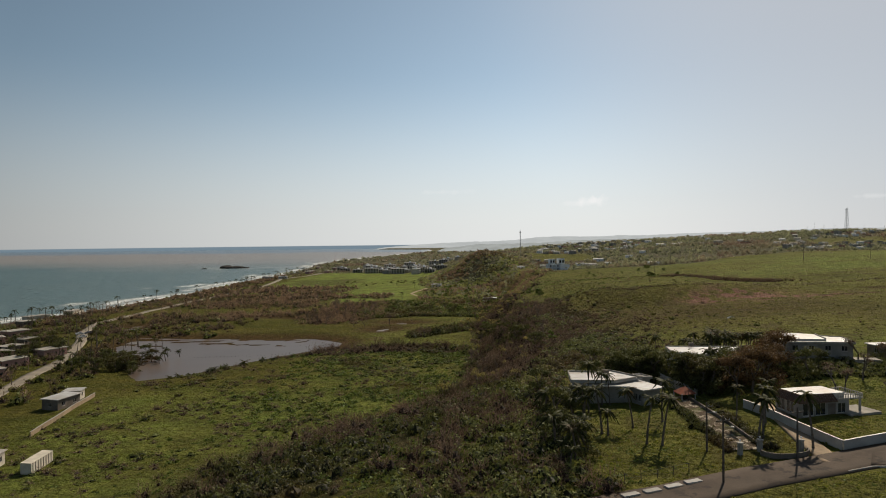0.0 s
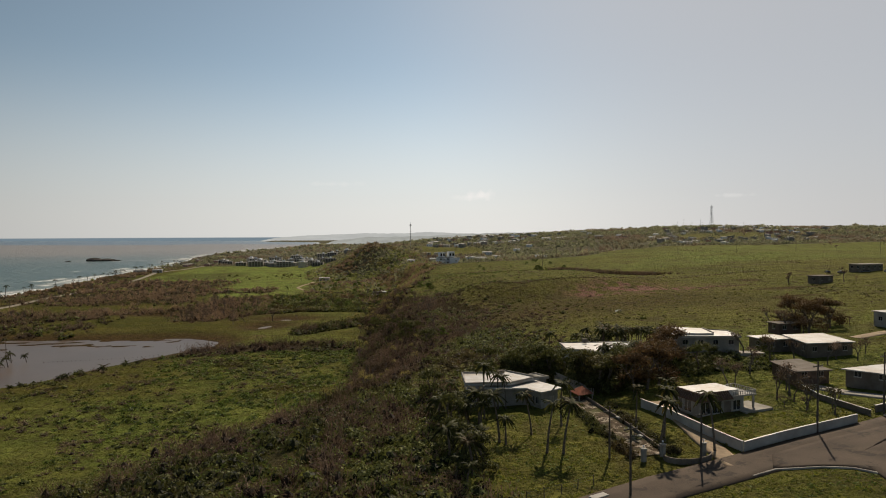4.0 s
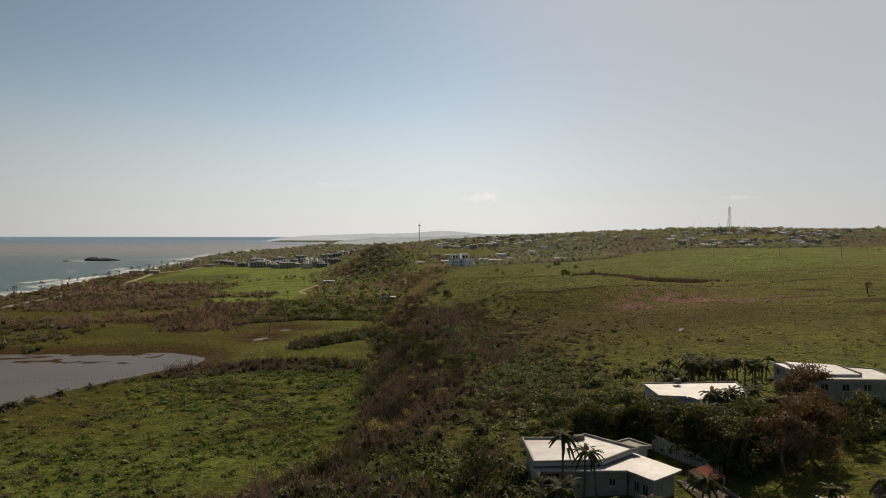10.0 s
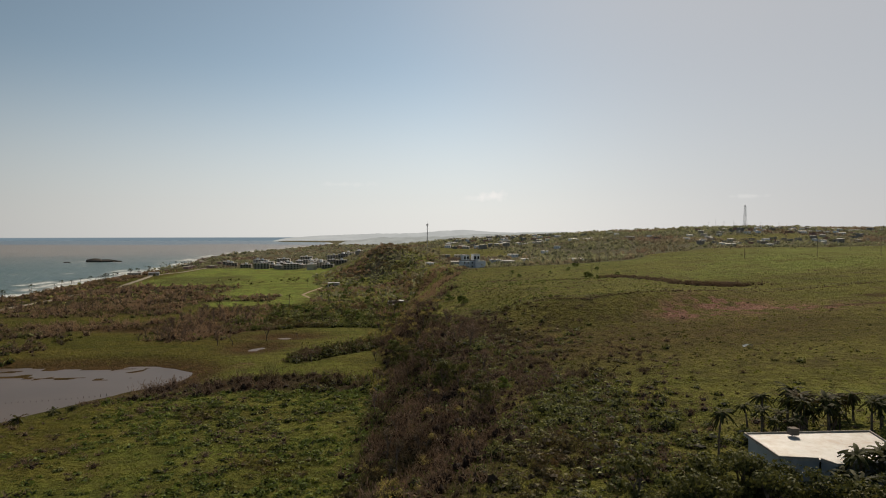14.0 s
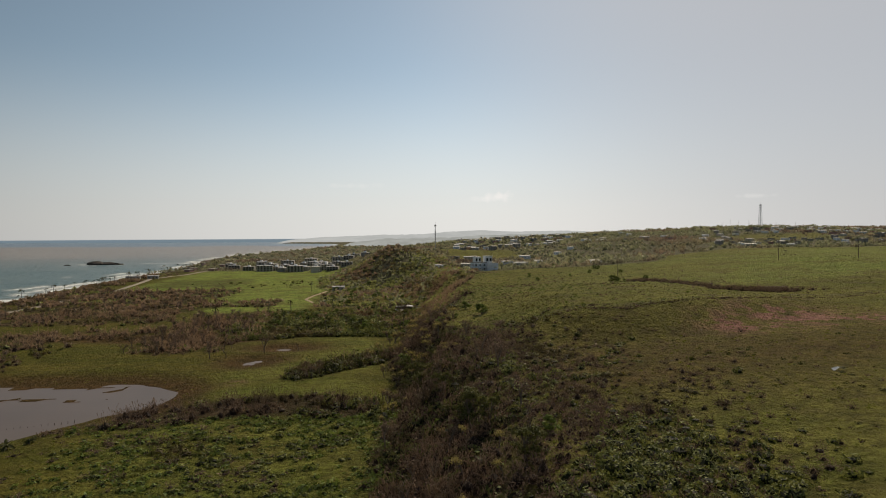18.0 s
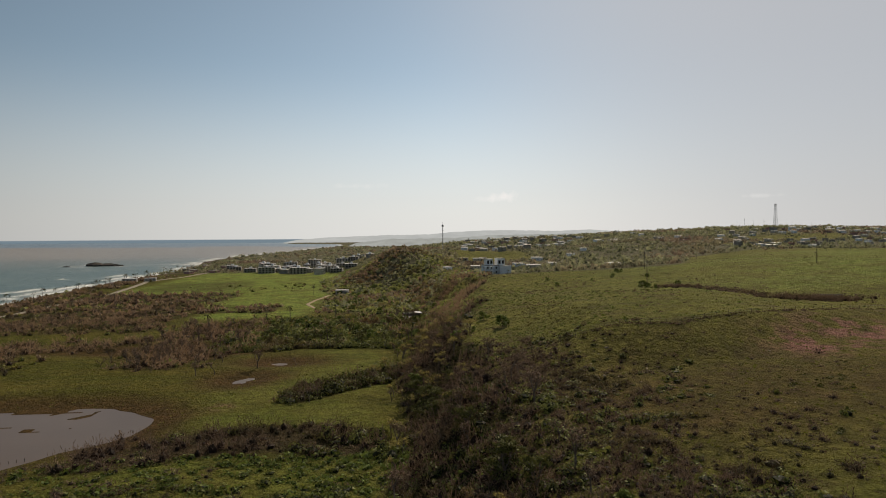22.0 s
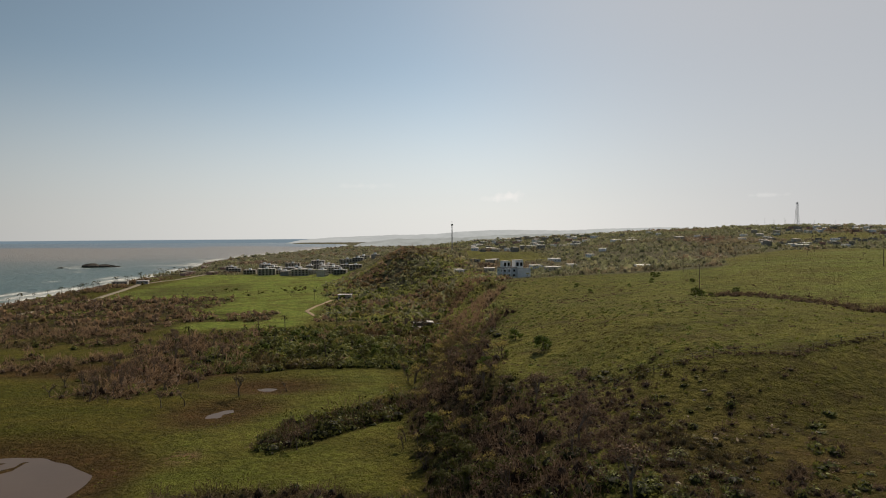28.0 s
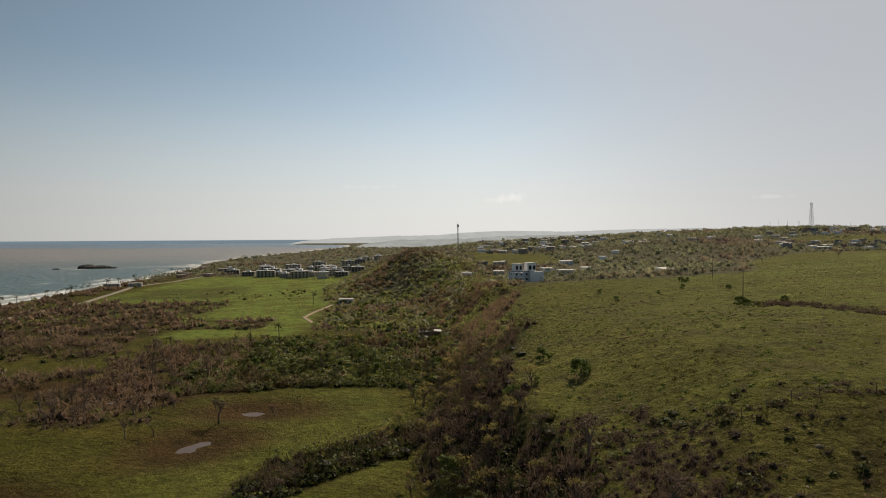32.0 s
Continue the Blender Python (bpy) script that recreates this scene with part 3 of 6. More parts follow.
# the sea
sx = np.array(sorted(grown(-300, -6000, 5, 1.06, 260) + list(np.arange(-300, -180, 12.0))))
sy = np.array(sorted(grown(300, -900, 12, 1.2, 200) + list(np.arange(300, 1200, 5.0)) + grown(1195, 6000, 5, 1.03, 160)))
SX, SY = np.meshgrid(sx, sy)
x1, y1 = SX.ravel(), SY.ravel()
off = shore_x(y1) - x1
foam = np.zeros_like(off)
for dist, width, seed, cut in ((1, 6, 0.0, -0.75), (20, 7.5, 1.3, -0.35), (48, 6, 2.9, 0.0), (88, 3.5, 4.1, 0.55), (150, 3.5, 5.2, 0.62)):
    line = np.exp(-((off - dist - 7 * waves(y1, x1 * 0, 40, seed)) / width) ** 2)
    foam = np.maximum(foam, line * sstep(cut, cut + 0.25, waves(y1, x1 * 0.3, 47, seed * 2) + 0.25 * waves(y1, x1, 9, seed)))
foam = np.maximum(foam, np.exp(-((np.hypot((x1 + 517) / 46, (y1 - 1391) / 34) - 1.1) / 0.18) ** 2) * (waves(x1, y1, 12) > -0.1) * 0.8)
foam = np.maximum(foam, 0.7 * np.exp(-((y1 - 1420 - 0.25 * (x1 + 480)) / 9) ** 2) * sstep(-480, -440, x1) * sstep(-330, -360, x1))
idx = np.arange(len(sx) * len(sy)).reshape(len(sy), len(sx))
quads = np.stack([idx[:-1, :-1], idx[:-1, 1:], idx[1:, 1:], idx[1:, :-1]], -1).reshape(-1, 4)
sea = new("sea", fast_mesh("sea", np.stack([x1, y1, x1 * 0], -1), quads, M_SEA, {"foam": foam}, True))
tagged(sea, "grey-green sea with white surf along the beach", "sea", kind="structure")

pond = new("pond_water", Shape().prism([(-225, 238), (-40, 238), (-40, 300), (-36, 380), (-36, 425), (-70, 456), (-130, 458), (-225, 420)], 1.0, 1.3).mesh("pond_water", M_POND))
tagged(pond, "muddy brown pond water with a still surface", "pond", kind="structure")


def far_ridge(name, y0, xs, tops, low, pale, label, rough=1.0):
    """A ridge far past the modelled land, its haze painted as a glowing colour."""
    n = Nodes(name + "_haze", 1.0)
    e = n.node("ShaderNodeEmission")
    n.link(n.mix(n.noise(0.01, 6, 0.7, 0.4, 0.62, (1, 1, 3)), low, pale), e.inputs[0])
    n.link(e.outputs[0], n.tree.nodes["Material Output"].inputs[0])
    x = np.arange(xs[0], xs[-1], 7.0)
    top = np.interp(x, xs, tops)
    body = np.clip(top / 30, 0, 1)
    top = top + body * rough * (4 * waves(x, x * 0, 180, 2.0) + 2 * waves(x, x * 0, 46, 1.0) + 1.3 * waves(x, x * 0, 13, 3.0))
    y = y0 + 60 * waves(x, x * 0, 300, 4.0)
    k = len(x)
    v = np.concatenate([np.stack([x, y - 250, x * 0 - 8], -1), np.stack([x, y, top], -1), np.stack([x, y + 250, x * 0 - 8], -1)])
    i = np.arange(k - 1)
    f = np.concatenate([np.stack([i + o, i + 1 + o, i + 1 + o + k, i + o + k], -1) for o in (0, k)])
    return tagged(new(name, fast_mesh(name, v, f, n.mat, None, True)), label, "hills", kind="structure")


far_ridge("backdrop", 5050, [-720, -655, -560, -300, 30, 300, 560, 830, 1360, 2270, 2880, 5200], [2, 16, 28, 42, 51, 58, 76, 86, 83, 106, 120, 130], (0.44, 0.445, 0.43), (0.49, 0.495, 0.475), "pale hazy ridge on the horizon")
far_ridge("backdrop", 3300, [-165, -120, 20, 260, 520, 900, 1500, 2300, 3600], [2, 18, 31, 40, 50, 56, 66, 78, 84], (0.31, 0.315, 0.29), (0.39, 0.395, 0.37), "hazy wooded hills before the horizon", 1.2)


# ---- plants ----
rng = np.random.default_rng(7)


def shade_core(size, seed, flat, fine):
    """A dark core added inside a bush to paint in its inner shade, as loose triangles."""
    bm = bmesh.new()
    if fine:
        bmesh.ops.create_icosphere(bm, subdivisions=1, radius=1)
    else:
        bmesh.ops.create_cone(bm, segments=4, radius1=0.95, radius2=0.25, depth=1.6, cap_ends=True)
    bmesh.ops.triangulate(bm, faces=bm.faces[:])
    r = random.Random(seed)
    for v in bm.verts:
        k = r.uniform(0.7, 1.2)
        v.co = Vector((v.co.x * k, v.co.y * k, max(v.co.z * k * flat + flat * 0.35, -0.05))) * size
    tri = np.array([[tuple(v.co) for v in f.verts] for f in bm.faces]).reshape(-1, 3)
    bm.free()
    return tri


def leaf_cloud(n, size, leaf, seed, flat=0.75, hollow=0.45, core=0.0, fine=True, twig=False):
    """A crown of n leaf blades round the origin, with an uneven outline; its base stands at z = 0."""
    r = np.random.default_rng(seed)
    d = r.normal(size=(n, 3))
    d /= np.linalg.norm(d, axis=1)[:, None]
    lump = 1 + 0.35 * np.sin(d[:, 0] * 3.1 + seed) * np.cos(d[:, 1] * 2.7 + seed * 2) + 0.2 * np.sin(d[:, 2] * 5 + seed)
    p = d * (hollow + (1 - hollow) * r.random(n) ** 0.5)[:, None] * lump[:, None]
    p[:, 2] = np.abs(p[:, 2] * flat + 0.18) + 0.02
    p *= size
    a = d + 0.42 * r.normal(size=(n, 3))
    a /= np.linalg.norm(a, axis=1)[:, None]
    u = np.cross(a, r.normal(size=(n, 3)))
    u /= np.linalg.norm(u, axis=1)[:, None]
    v = np.cross(a, u)
    s = leaf * (0.55 + 0.9 * r.random(n))[:, None]
    if twig:
        u = d + 0.5 * r.normal(size=(n, 3)) + np.array((0, 0, 0.5))
        u /= np.linalg.norm(u, axis=1)[:, None]
        v = np.cross(u, r.normal(size=(n, 3)))
        v /= np.linalg.norm(v, axis=1)[:, None]
        u, v = u * 2.0, v * 0.36
    tri = np.stack([p - u * s, p + u * s * 0.8 - v * s * 0.75, p + u * s * 0.7 + v * s * 0.85], 1).reshape(-1, 3)
    # random tint per blade, plus lighter tops to paint in light from above
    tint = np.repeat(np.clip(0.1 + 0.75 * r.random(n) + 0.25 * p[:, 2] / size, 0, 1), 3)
    # the core takes the darkest tint, as shade among the leaves
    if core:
        mass = shade_core(size * core, seed, flat, fine)
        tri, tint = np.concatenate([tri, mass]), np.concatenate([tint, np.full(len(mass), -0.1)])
    return tri, tint


def scatter(name, spots, templates, mat, label, category, tint=None):
    """One mesh that repeats leaf templates at (x, y, scale, height) spots."""
    V, T, r = [], [], np.random.default_rng(len(spots))
    spots = np.asarray(spots)
    z = land(spots[:, 0], spots[:, 1]) - 0.1
    which = r.integers(0, len(templates), len(spots))
    for k, (tv, tt) in enumerate(templates):
        s, zz = spots[which == k], z[which == k]
        if not len(s):
            continue
        a = r.random(len(s)) * math.tau
        c, sn = np.cos(a)[:, None], np.sin(a)[:, None]
        px = (tv[None, :, 0] * c - tv[None, :, 1] * sn) * s[:, 2:3] + s[:, 0:1]
        py = (tv[None, :, 0] * sn + tv[None, :, 1] * c) * s[:, 2:3] + s[:, 1:2]
        pz = tv[None, :, 2] * s[:, 3:4] + zz[:, None]
        V.append(np.stack([px, py, pz], -1).reshape(-1, 3))
        T.append((tt[None, :] + 0.5 * (r.random(len(s))[:, None] - 0.5)).ravel())
    V, T = np.concatenate(V), np.clip(np.concatenate(T), 0, 1)
    me = fast_mesh(name, V, np.arange(len(V)).reshape(-1, 3), mat, {"tint": T})
    return tagged(new(name, me), label, category, kind="stuff")


def throw(n, x0, x1, y0, y1, density):
    """Random places in a rectangle, kept where density(x, y) beats a die."""
    x, y = rng.uniform(x0, x1, n), rng.uniform(y0, y1, n)
    keep = rng.random(n) < density(x, y)
    return x[keep], y[keep]


def sized(x, y, lo, hi, tall=1.0):
    s = lo + (hi - lo) * rng.random(len(x)) ** 1.6
    return np.stack([x, y, s, s * tall * rng.uniform(0.7, 1.3, len(x))], -1)


FOOT, LINES = [], []       # house plots and paved strips, kept clear of plants


def in_view(x, y):
    return (np.abs(x - 0.05 * y) < 0.83 * (y + 10) + 25)


def inside(outline, x, y):
    hit = np.zeros(np.shape(x), bool)
    for (ax, ay), (bx, by) in zip(outline, outline[1:] + outline[:1]):
        hit ^= ((ay > y) != (by > y)) & (x < (bx - ax) * (y - ay) / ((by - ay) or 1e-9) + ax)
    return hit


def off_yards(x, y):
    """Clear of water, roads and houses."""
    bad = pond_edge(x, y) < 1.5
    for outline in FOOT:
        bad |= inside(outline, x, y)
    for line, half in LINES:
        for (ax, ay), (bx, by) in zip(line, line[1:]):
            dx, dy = bx - ax, by - ay
            t = np.clip(((x - ax) * dx + (y - ay) * dy) / (dx * dx + dy * dy), 0, 1)
            bad |= np.hypot(x - ax - t * dx, y - ay - t * dy) < half
    return ~bad


def garden(x, y):
    """The mown village plots."""
    return ((x > 17) & (x < 45) & (y > 80) & (y < 143)) | ((x > 44) & (x < 140) & (y > 80) & (y < 172))


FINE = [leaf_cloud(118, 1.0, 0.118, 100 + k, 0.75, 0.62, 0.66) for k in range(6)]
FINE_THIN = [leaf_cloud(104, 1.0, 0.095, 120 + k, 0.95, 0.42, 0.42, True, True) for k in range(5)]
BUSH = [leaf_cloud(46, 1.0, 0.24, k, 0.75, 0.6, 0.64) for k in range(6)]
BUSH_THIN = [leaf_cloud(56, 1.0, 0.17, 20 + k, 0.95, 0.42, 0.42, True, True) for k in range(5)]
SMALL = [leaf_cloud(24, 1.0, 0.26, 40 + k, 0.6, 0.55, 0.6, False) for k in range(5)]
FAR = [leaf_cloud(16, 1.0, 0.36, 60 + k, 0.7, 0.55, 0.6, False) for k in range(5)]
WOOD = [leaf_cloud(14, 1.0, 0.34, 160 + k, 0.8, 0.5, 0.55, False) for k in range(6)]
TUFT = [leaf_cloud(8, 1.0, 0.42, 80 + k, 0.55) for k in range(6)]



# ---- roads and paths ----
def ribbon(name, line, width, mat, label, category="road", lift=0.14, group=""):
    """A paved strip that follows the ground."""
    LINES.append((line, width / 2 + 0.4))
    line = [Vector((*p, 0)) for p in line]
    pts = []
    for a, b in zip(line, line[1:]):
        n = max(1, int((b - a).length / 2.0))
        pts += [a.lerp(b, k / n) for k in range(n)]
    pts.append(line[-1])
    rows = []
    for i, p in enumerate(pts):
        d = (pts[min(i + 3, len(pts) - 1)] - pts[max(i - 3, 0)]).normalized()
        side = Vector((d.y, -d.x, 0))
        rows.append([p + side * (width * s) for s in (-0.5, -0.25, 0, 0.25, 0.5)])
    P = np.array([[tuple(q) for q in r] for r in rows])
    zz = land(P[..., 0], P[..., 1])
    P[..., 2] = np.maximum(zz, zz.mean(axis=1, keepdims=True)) + lift
    top = P.reshape(-1, 3)
    low = top - np.array([0, 0, 0.5])
    k = len(rows)
    idx = np.arange(k * 5).reshape(k, 5)
    f = [np.stack([idx[:-1, :-1], idx[1:, :-1], idx[1:, 1:], idx[:-1, 1:]], -1).reshape(-1, 4)[:, ::-1]]
    for c, flip in ((0, 1), (4, -1)):
        e = np.stack([idx[:-1, c], idx[1:, c], idx[1:, c] + k * 5, idx[:-1, c] + k * 5], -1)
        f.append(e[:, ::flip])
    return tagged(new(name, fast_mesh(name, np.concatenate([top, low]), np.concatenate(f), mat)), label, category, group, "structure")


ribbon("road", [(-30, 61.4), (10, 75.9), (40, 87.8), (55, 92.2), (93, 103.8), (140, 118), (190, 131)], 7.2, M_ASPH, "grey asphalt village street")
ribbon("side_road", [(70.6, 86), (68.6, 78), (66, 70), (60, 52)], 6.4, M_ASPH, "grey asphalt side street", lift=0.12)


def apron(name, outline, centre, mat, label, lift):
    """A paved sheet inside an outline, lying on the ground."""
    FOOT.append(list(outline))
    edge = []
    for a, b in zip(outline, outline[1:] + outline[:1]):
        k = max(1, int(math.dist(a, b) / 1.2))
        edge += [Vector(a).lerp(Vector(b), i / k) for i in range(k)]
    n, rings = len(edge), 8
    P = np.array([[tuple(Vector(centre).lerp(p, r / rings)) for p in edge] for r in [0.05] + list(range(1, rings + 1))]).reshape(-1, 2)
    z = land(P[:, 0], P[:, 1]) + lift
    v = np.column_stack([P, z])
    v = np.concatenate([v, v[-n:] - (0, 0, 0.5)])
    i = np.arange(n)
    j = (i + 1) % n
    f = np.concatenate([np.stack([r * n + i, (r + 1) * n + i, (r + 1) * n + j, r * n + j], -1) for r in range(rings + 1)])
    return tagged(new(name, fast_mesh(name, v, f, mat)), label, "road", kind="structure")


apron("road_junction", [(56, 89.8), (62, 88.9), (65.8, 87.4), (67.8, 84.6), (67.0, 79), (73.6, 82), (73.3, 87), (74, 90.5), (76.2, 93.6), (80, 96.6), (86, 99.4), (85, 102), (70, 98), (59, 94.5)], (71, 92), M_ASPH, "worn asphalt of the street junction", 0.165)
ribbon("kerb", [(52, 88.0), (56, 89.2), (62, 88.3), (65.4, 86.9), (67.2, 84.3), (66.4, 79), (64, 72)], 0.22, M_CONC, "pale concrete kerb round the grass island", "kerb", 0.24)
ribbon("kerb", [(74.0, 82), (73.8, 87), (74.5, 90.3), (76.6, 93.2), (80.3, 96.1), (86, 98.8)], 0.22, M_CONC, "pale concrete kerb round the grass island", "kerb", 0.24)
ribbon("coast_road", [(-160, 205), (-172, 245), (-181, 283), (-205, 335), (-228, 375), (-242, 415), (-246, 500), (-244, 650), (-240, 740), (-252, 830), (-266, 920), (-250, 985), (-240, 1100)], 5.6, M_SANDY, "pale sandy coast road")
ribbon("driveway", [(52.2, 92), (53.2, 103), (54.6, 114), (55, 123)], 3.0, M_PATH, "pale concrete driveway beside a white wall", "driveway")
ribbon("driveway", [(43, 99), (43, 110), (42.2, 122), (42.5, 133)], 4.0, M_DIRT, "broken concrete drive with pale patches", "driveway")
ribbon("track", [(-34, 600), (-48, 612), (-57, 640), (-54, 670), (-46, 712)], 2.6, M_PATH, "pale gravel track through the field", "track")
ribbon("track", [(132, 168), (143, 171), (160, 170)], 3.4, M_PATH, "pale paved yard drive", "track")


def slab(name, outline, z, thick, mat, label, category, group="", kind=""):
    FOOT.append(list(outline))
    ob = new(name, Shape().prism(outline, z - thick, z).mesh(name, mat))
    return tagged(ob, label, category, group, kind)


def rect(cx, cy, w, d, deg):
    a = radians(deg)
    return [(cx + u * math.cos(a) - v * math.sin(a), cy + u * math.sin(a) + v * math.cos(a)) for u, v in ((-w / 2, -d / 2), (w / 2, -d / 2), (w / 2, d / 2), (-w / 2, d / 2))]


for k, (px, py) in enumerate([(21.2, 82.6), (24.4, 84.0), (27.6, 85.4), (30.6, 86.7)]):
    slab("kerb_slab", rect(px, py, 2.5, 1.0, 24), land_z(px, py) + 0.34, 0.6, M_WHITE, "white painted concrete kerb slab beside the street", "kerb", "kerb slabs")
slab("patio", [(65.6, 111.4), (72, 113.6), (70.5, 118.5), (65, 117)], 24.1, 1.0, M_CONC, "pale concrete patio beside the house", "patio", kind="structure")
slab("patio", [(39.6, 131), (46, 132.5), (46, 139), (40.4, 140)], 21.5, 1.2, M_PATH, "pale poolside terrace", "patio", kind="structure")
slab("pool", [(41.6, 135.2), (44.6, 135), (45, 138.4), (42.4, 138.6)], 21.53, 0.1, M_POOL, "green swimming pool water", "pool", kind="structure")
ribbon("pavement", [(88.6, 128), (91.2, 120.5), (97.5, 112.3)], 3.0, M_CONC, "pale concrete drive beside a house", "pavement")
slab("patio", [(88, 149.5), (93.5, 148.5), (94, 151.8), (89, 152.5)], 26.6, 1.4, M_CONC, "pale concrete porch floor", "patio", kind="structure")


# ---- walls and houses ----
def along(a, b, z=0.0):
    """A frame that runs from a towards b, with y to its left."""
    d = math.degrees(math.atan2(b[1] - a[1], b[0] - a[0]))
    return pose(a[0], a[1], z, 0, 0, d)


def free_wall(name, pts, h, mat, label, thick=0.2, cap=True, group=""):
    ob = thing(name, label, "wall", group)
    for a, b in zip(pts, pts[1:]):
        L = math.dist(a, b)
        n = max(1, round(L / 4))
        for k in range(n):
            u0, u1 = L * k / n, L * (k + 1) / n
            m = along(a, b)
            q0, q1 = m @ Vector((u0, 0, 0)), m @ Vector((u1, 0, 0))
            z0, z1 = land_z(q0.x, q0.y), land_z(q1.x, q1.y)
            tilt = m @ Matrix(((1, 0, 0, 0), (0, 1, 0, 0), ((z1 - z0) / (u1 - u0), 0, 1, z0 - u0 * (z1 - z0) / (u1 - u0)), (0, 0, 0, 1)))
            part("wall_panel", Shape().box(u0, u1, -thick / 2, thick / 2, -0.6, h, tilt), mat, ob)
            if cap:
                part("coping", Shape().box(u0, u1, -thick / 2 - 0.04, thick / 2 + 0.04, h + 0.002, h + 0.07, tilt), M_ROOF, ob)
    return ob


free_wall("boundary_wall", [(51.4, 121), (53.6, 108), (56, 96.8)], 1.5, M_WHITE, "white rendered garden wall along the driveway", group="garden walls")
free_wall("boundary_wall", [(56.2, 96.8), (68, 100.4), (80, 104)], 1.4, M_WHITE, "white rendered garden wall along the street", group="garden walls")
free_wall("boundary_wall", [(86.6, 108), (100, 112), (125, 120)], 1.2, M_GREYW, "grey block garden wall along the street", group="garden walls")
free_wall("boundary_wall", [(84.5, 106.5), (84, 118), (86.2, 127)], 1.0, M_GREYW, "grey block garden wall between two plots", group="garden walls")
free_wall("boundary_wall", [(45.4, 101), (45.3, 112), (44.8, 122), (44.6, 131)], 0.6, M_GREYW, "low grey wall along the drive", cap=False, group="garden walls")
free_wall("boundary_wall", [(-118, 168), (-121, 184), (-124.5, 200), (-127, 214)], 1.3, M_PATH, "tan block wall along the meadow", group="garden walls")
arc = [(47.5 + 3.4 * math.cos(a), 96.6 + 2.2 * math.sin(a)) for a in (radians(160 + 20 * k) for k in range(11))]
free_wall("planter_wall", arc, 0.8, M_GREYW, "curved low stained wall of a planted bed at the entrance", cap=False)


def slatted_fence(a, b, z0, h0, h1):
    ob = thing("fence", "tall white slatted metal fence by the pool", "fence")
    L, m = math.dist(a, b), along(a, b, z0)
    for k in range(int(L / 0.28)):
        u = k * 0.28
        h = h0 + (h1 - h0) * u / L
        part("slat", Shape().box(u, u + 0.2, -0.02, 0.02, 0.1, h, m), M_WHITE, ob)
    for u in np.linspace(0, L, 4):
        part("post", Shape().box(u - 0.06, u + 0.06, 0.03, 0.13, 0, h0 + (h1 - h0) * u / L + 0.1, m), M_WHITE, ob)
    return ob


slatted_fence((42.6, 145), (47, 133.5), 21.3, 3.3, 2.2)


def offset(outline, d):
    """The outline pushed outwards by d (counter-clockwise corners)."""
    out, n = [], len(outline)
    for i in range(n):
        p0, p, p1 = (Vector(outline[(i + k) % n]) for k in (-1, 0, 1))
        a, b = (p - p0).normalized(), (p1 - p).normalized()
        na, nb = Vector((a.y, -a.x)), Vector((b.y, -b.x))
        t = (na + nb)
        t = t / max(t.length_squared / 2, 0.3)
        out.append(tuple(p + t * d))
    return out


def panel(u0, u1, v0, v1, y0, y1, holes, m):
    """One upright plate with openings cut through it, as a closed mesh."""
    us = sorted({u0, u1} | {c[0] for c in holes} | {c[1] for c in holes})
    vs = sorted({v0, v1} | {c[2] for c in holes} | {c[3] for c in holes})
    solid = {(i, j) for i in range(len(us) - 1) for j in range(len(vs) - 1)
             if not any(c[0] < (us[i] + us[i + 1]) / 2 < c[1] and c[2] < (vs[j] + vs[j + 1]) / 2 < c[3] for c in holes)}
    sh, seen = Shape(), {}

    def at(i, j, k):
        if (i, j, k) not in seen:
            seen[i, j, k] = len(sh.v)
            sh.v.append(m @ Vector((us[i], (y0, y1)[k], vs[j])))
        return seen[i, j, k]
    for i, j in solid:
        sh.f.append((at(i, j, 0), at(i + 1, j, 0), at(i + 1, j + 1, 0), at(i, j + 1, 0)))
        sh.f.append((at(i, j, 1), at(i, j + 1, 1), at(i + 1, j + 1, 1), at(i + 1, j, 1)))
        for (di, dj), (a, b) in (((-1, 0), ((i, j + 1), (i, j))), ((1, 0), ((i + 1, j), (i + 1, j + 1))), ((0, -1), ((i, j), (i + 1, j))), ((0, 1), ((i + 1, j + 1), (i, j + 1)))):
            if (i + di, j + dj) not in solid:
                sh.f.append((at(*b, 0), at(*a, 0), at(*a, 1), at(*b, 1)))
    return sh


def window(parent, m, u0, u1, v0, v1, bars=1, mat=None):
    """A framed pane set into an opening."""
    w = part("window", Shape().box(u0 - 0.05, u1 + 0.05, -0.06, -0.01, v0 - 0.1, v0, m), M_WHITE, parent)
    step = (u1 - u0 - 0.07) / (bars + 1)
    f = panel(u0, u1, v0, v1, 0.06, 0.13, [(u0 + 0.07 + step * k, u0 + step * (k + 1), v0 + 0.07, v1 - 0.07) for k in range(bars + 1)], m)
    part("window_frame", f, mat or M_WHITE, w)
    part("pane", Shape().box(u0 + 0.05, u1 - 0.05, 0.085, 0.1, v0 + 0.05, v1 - 0.05, m), M_GLASS, w)


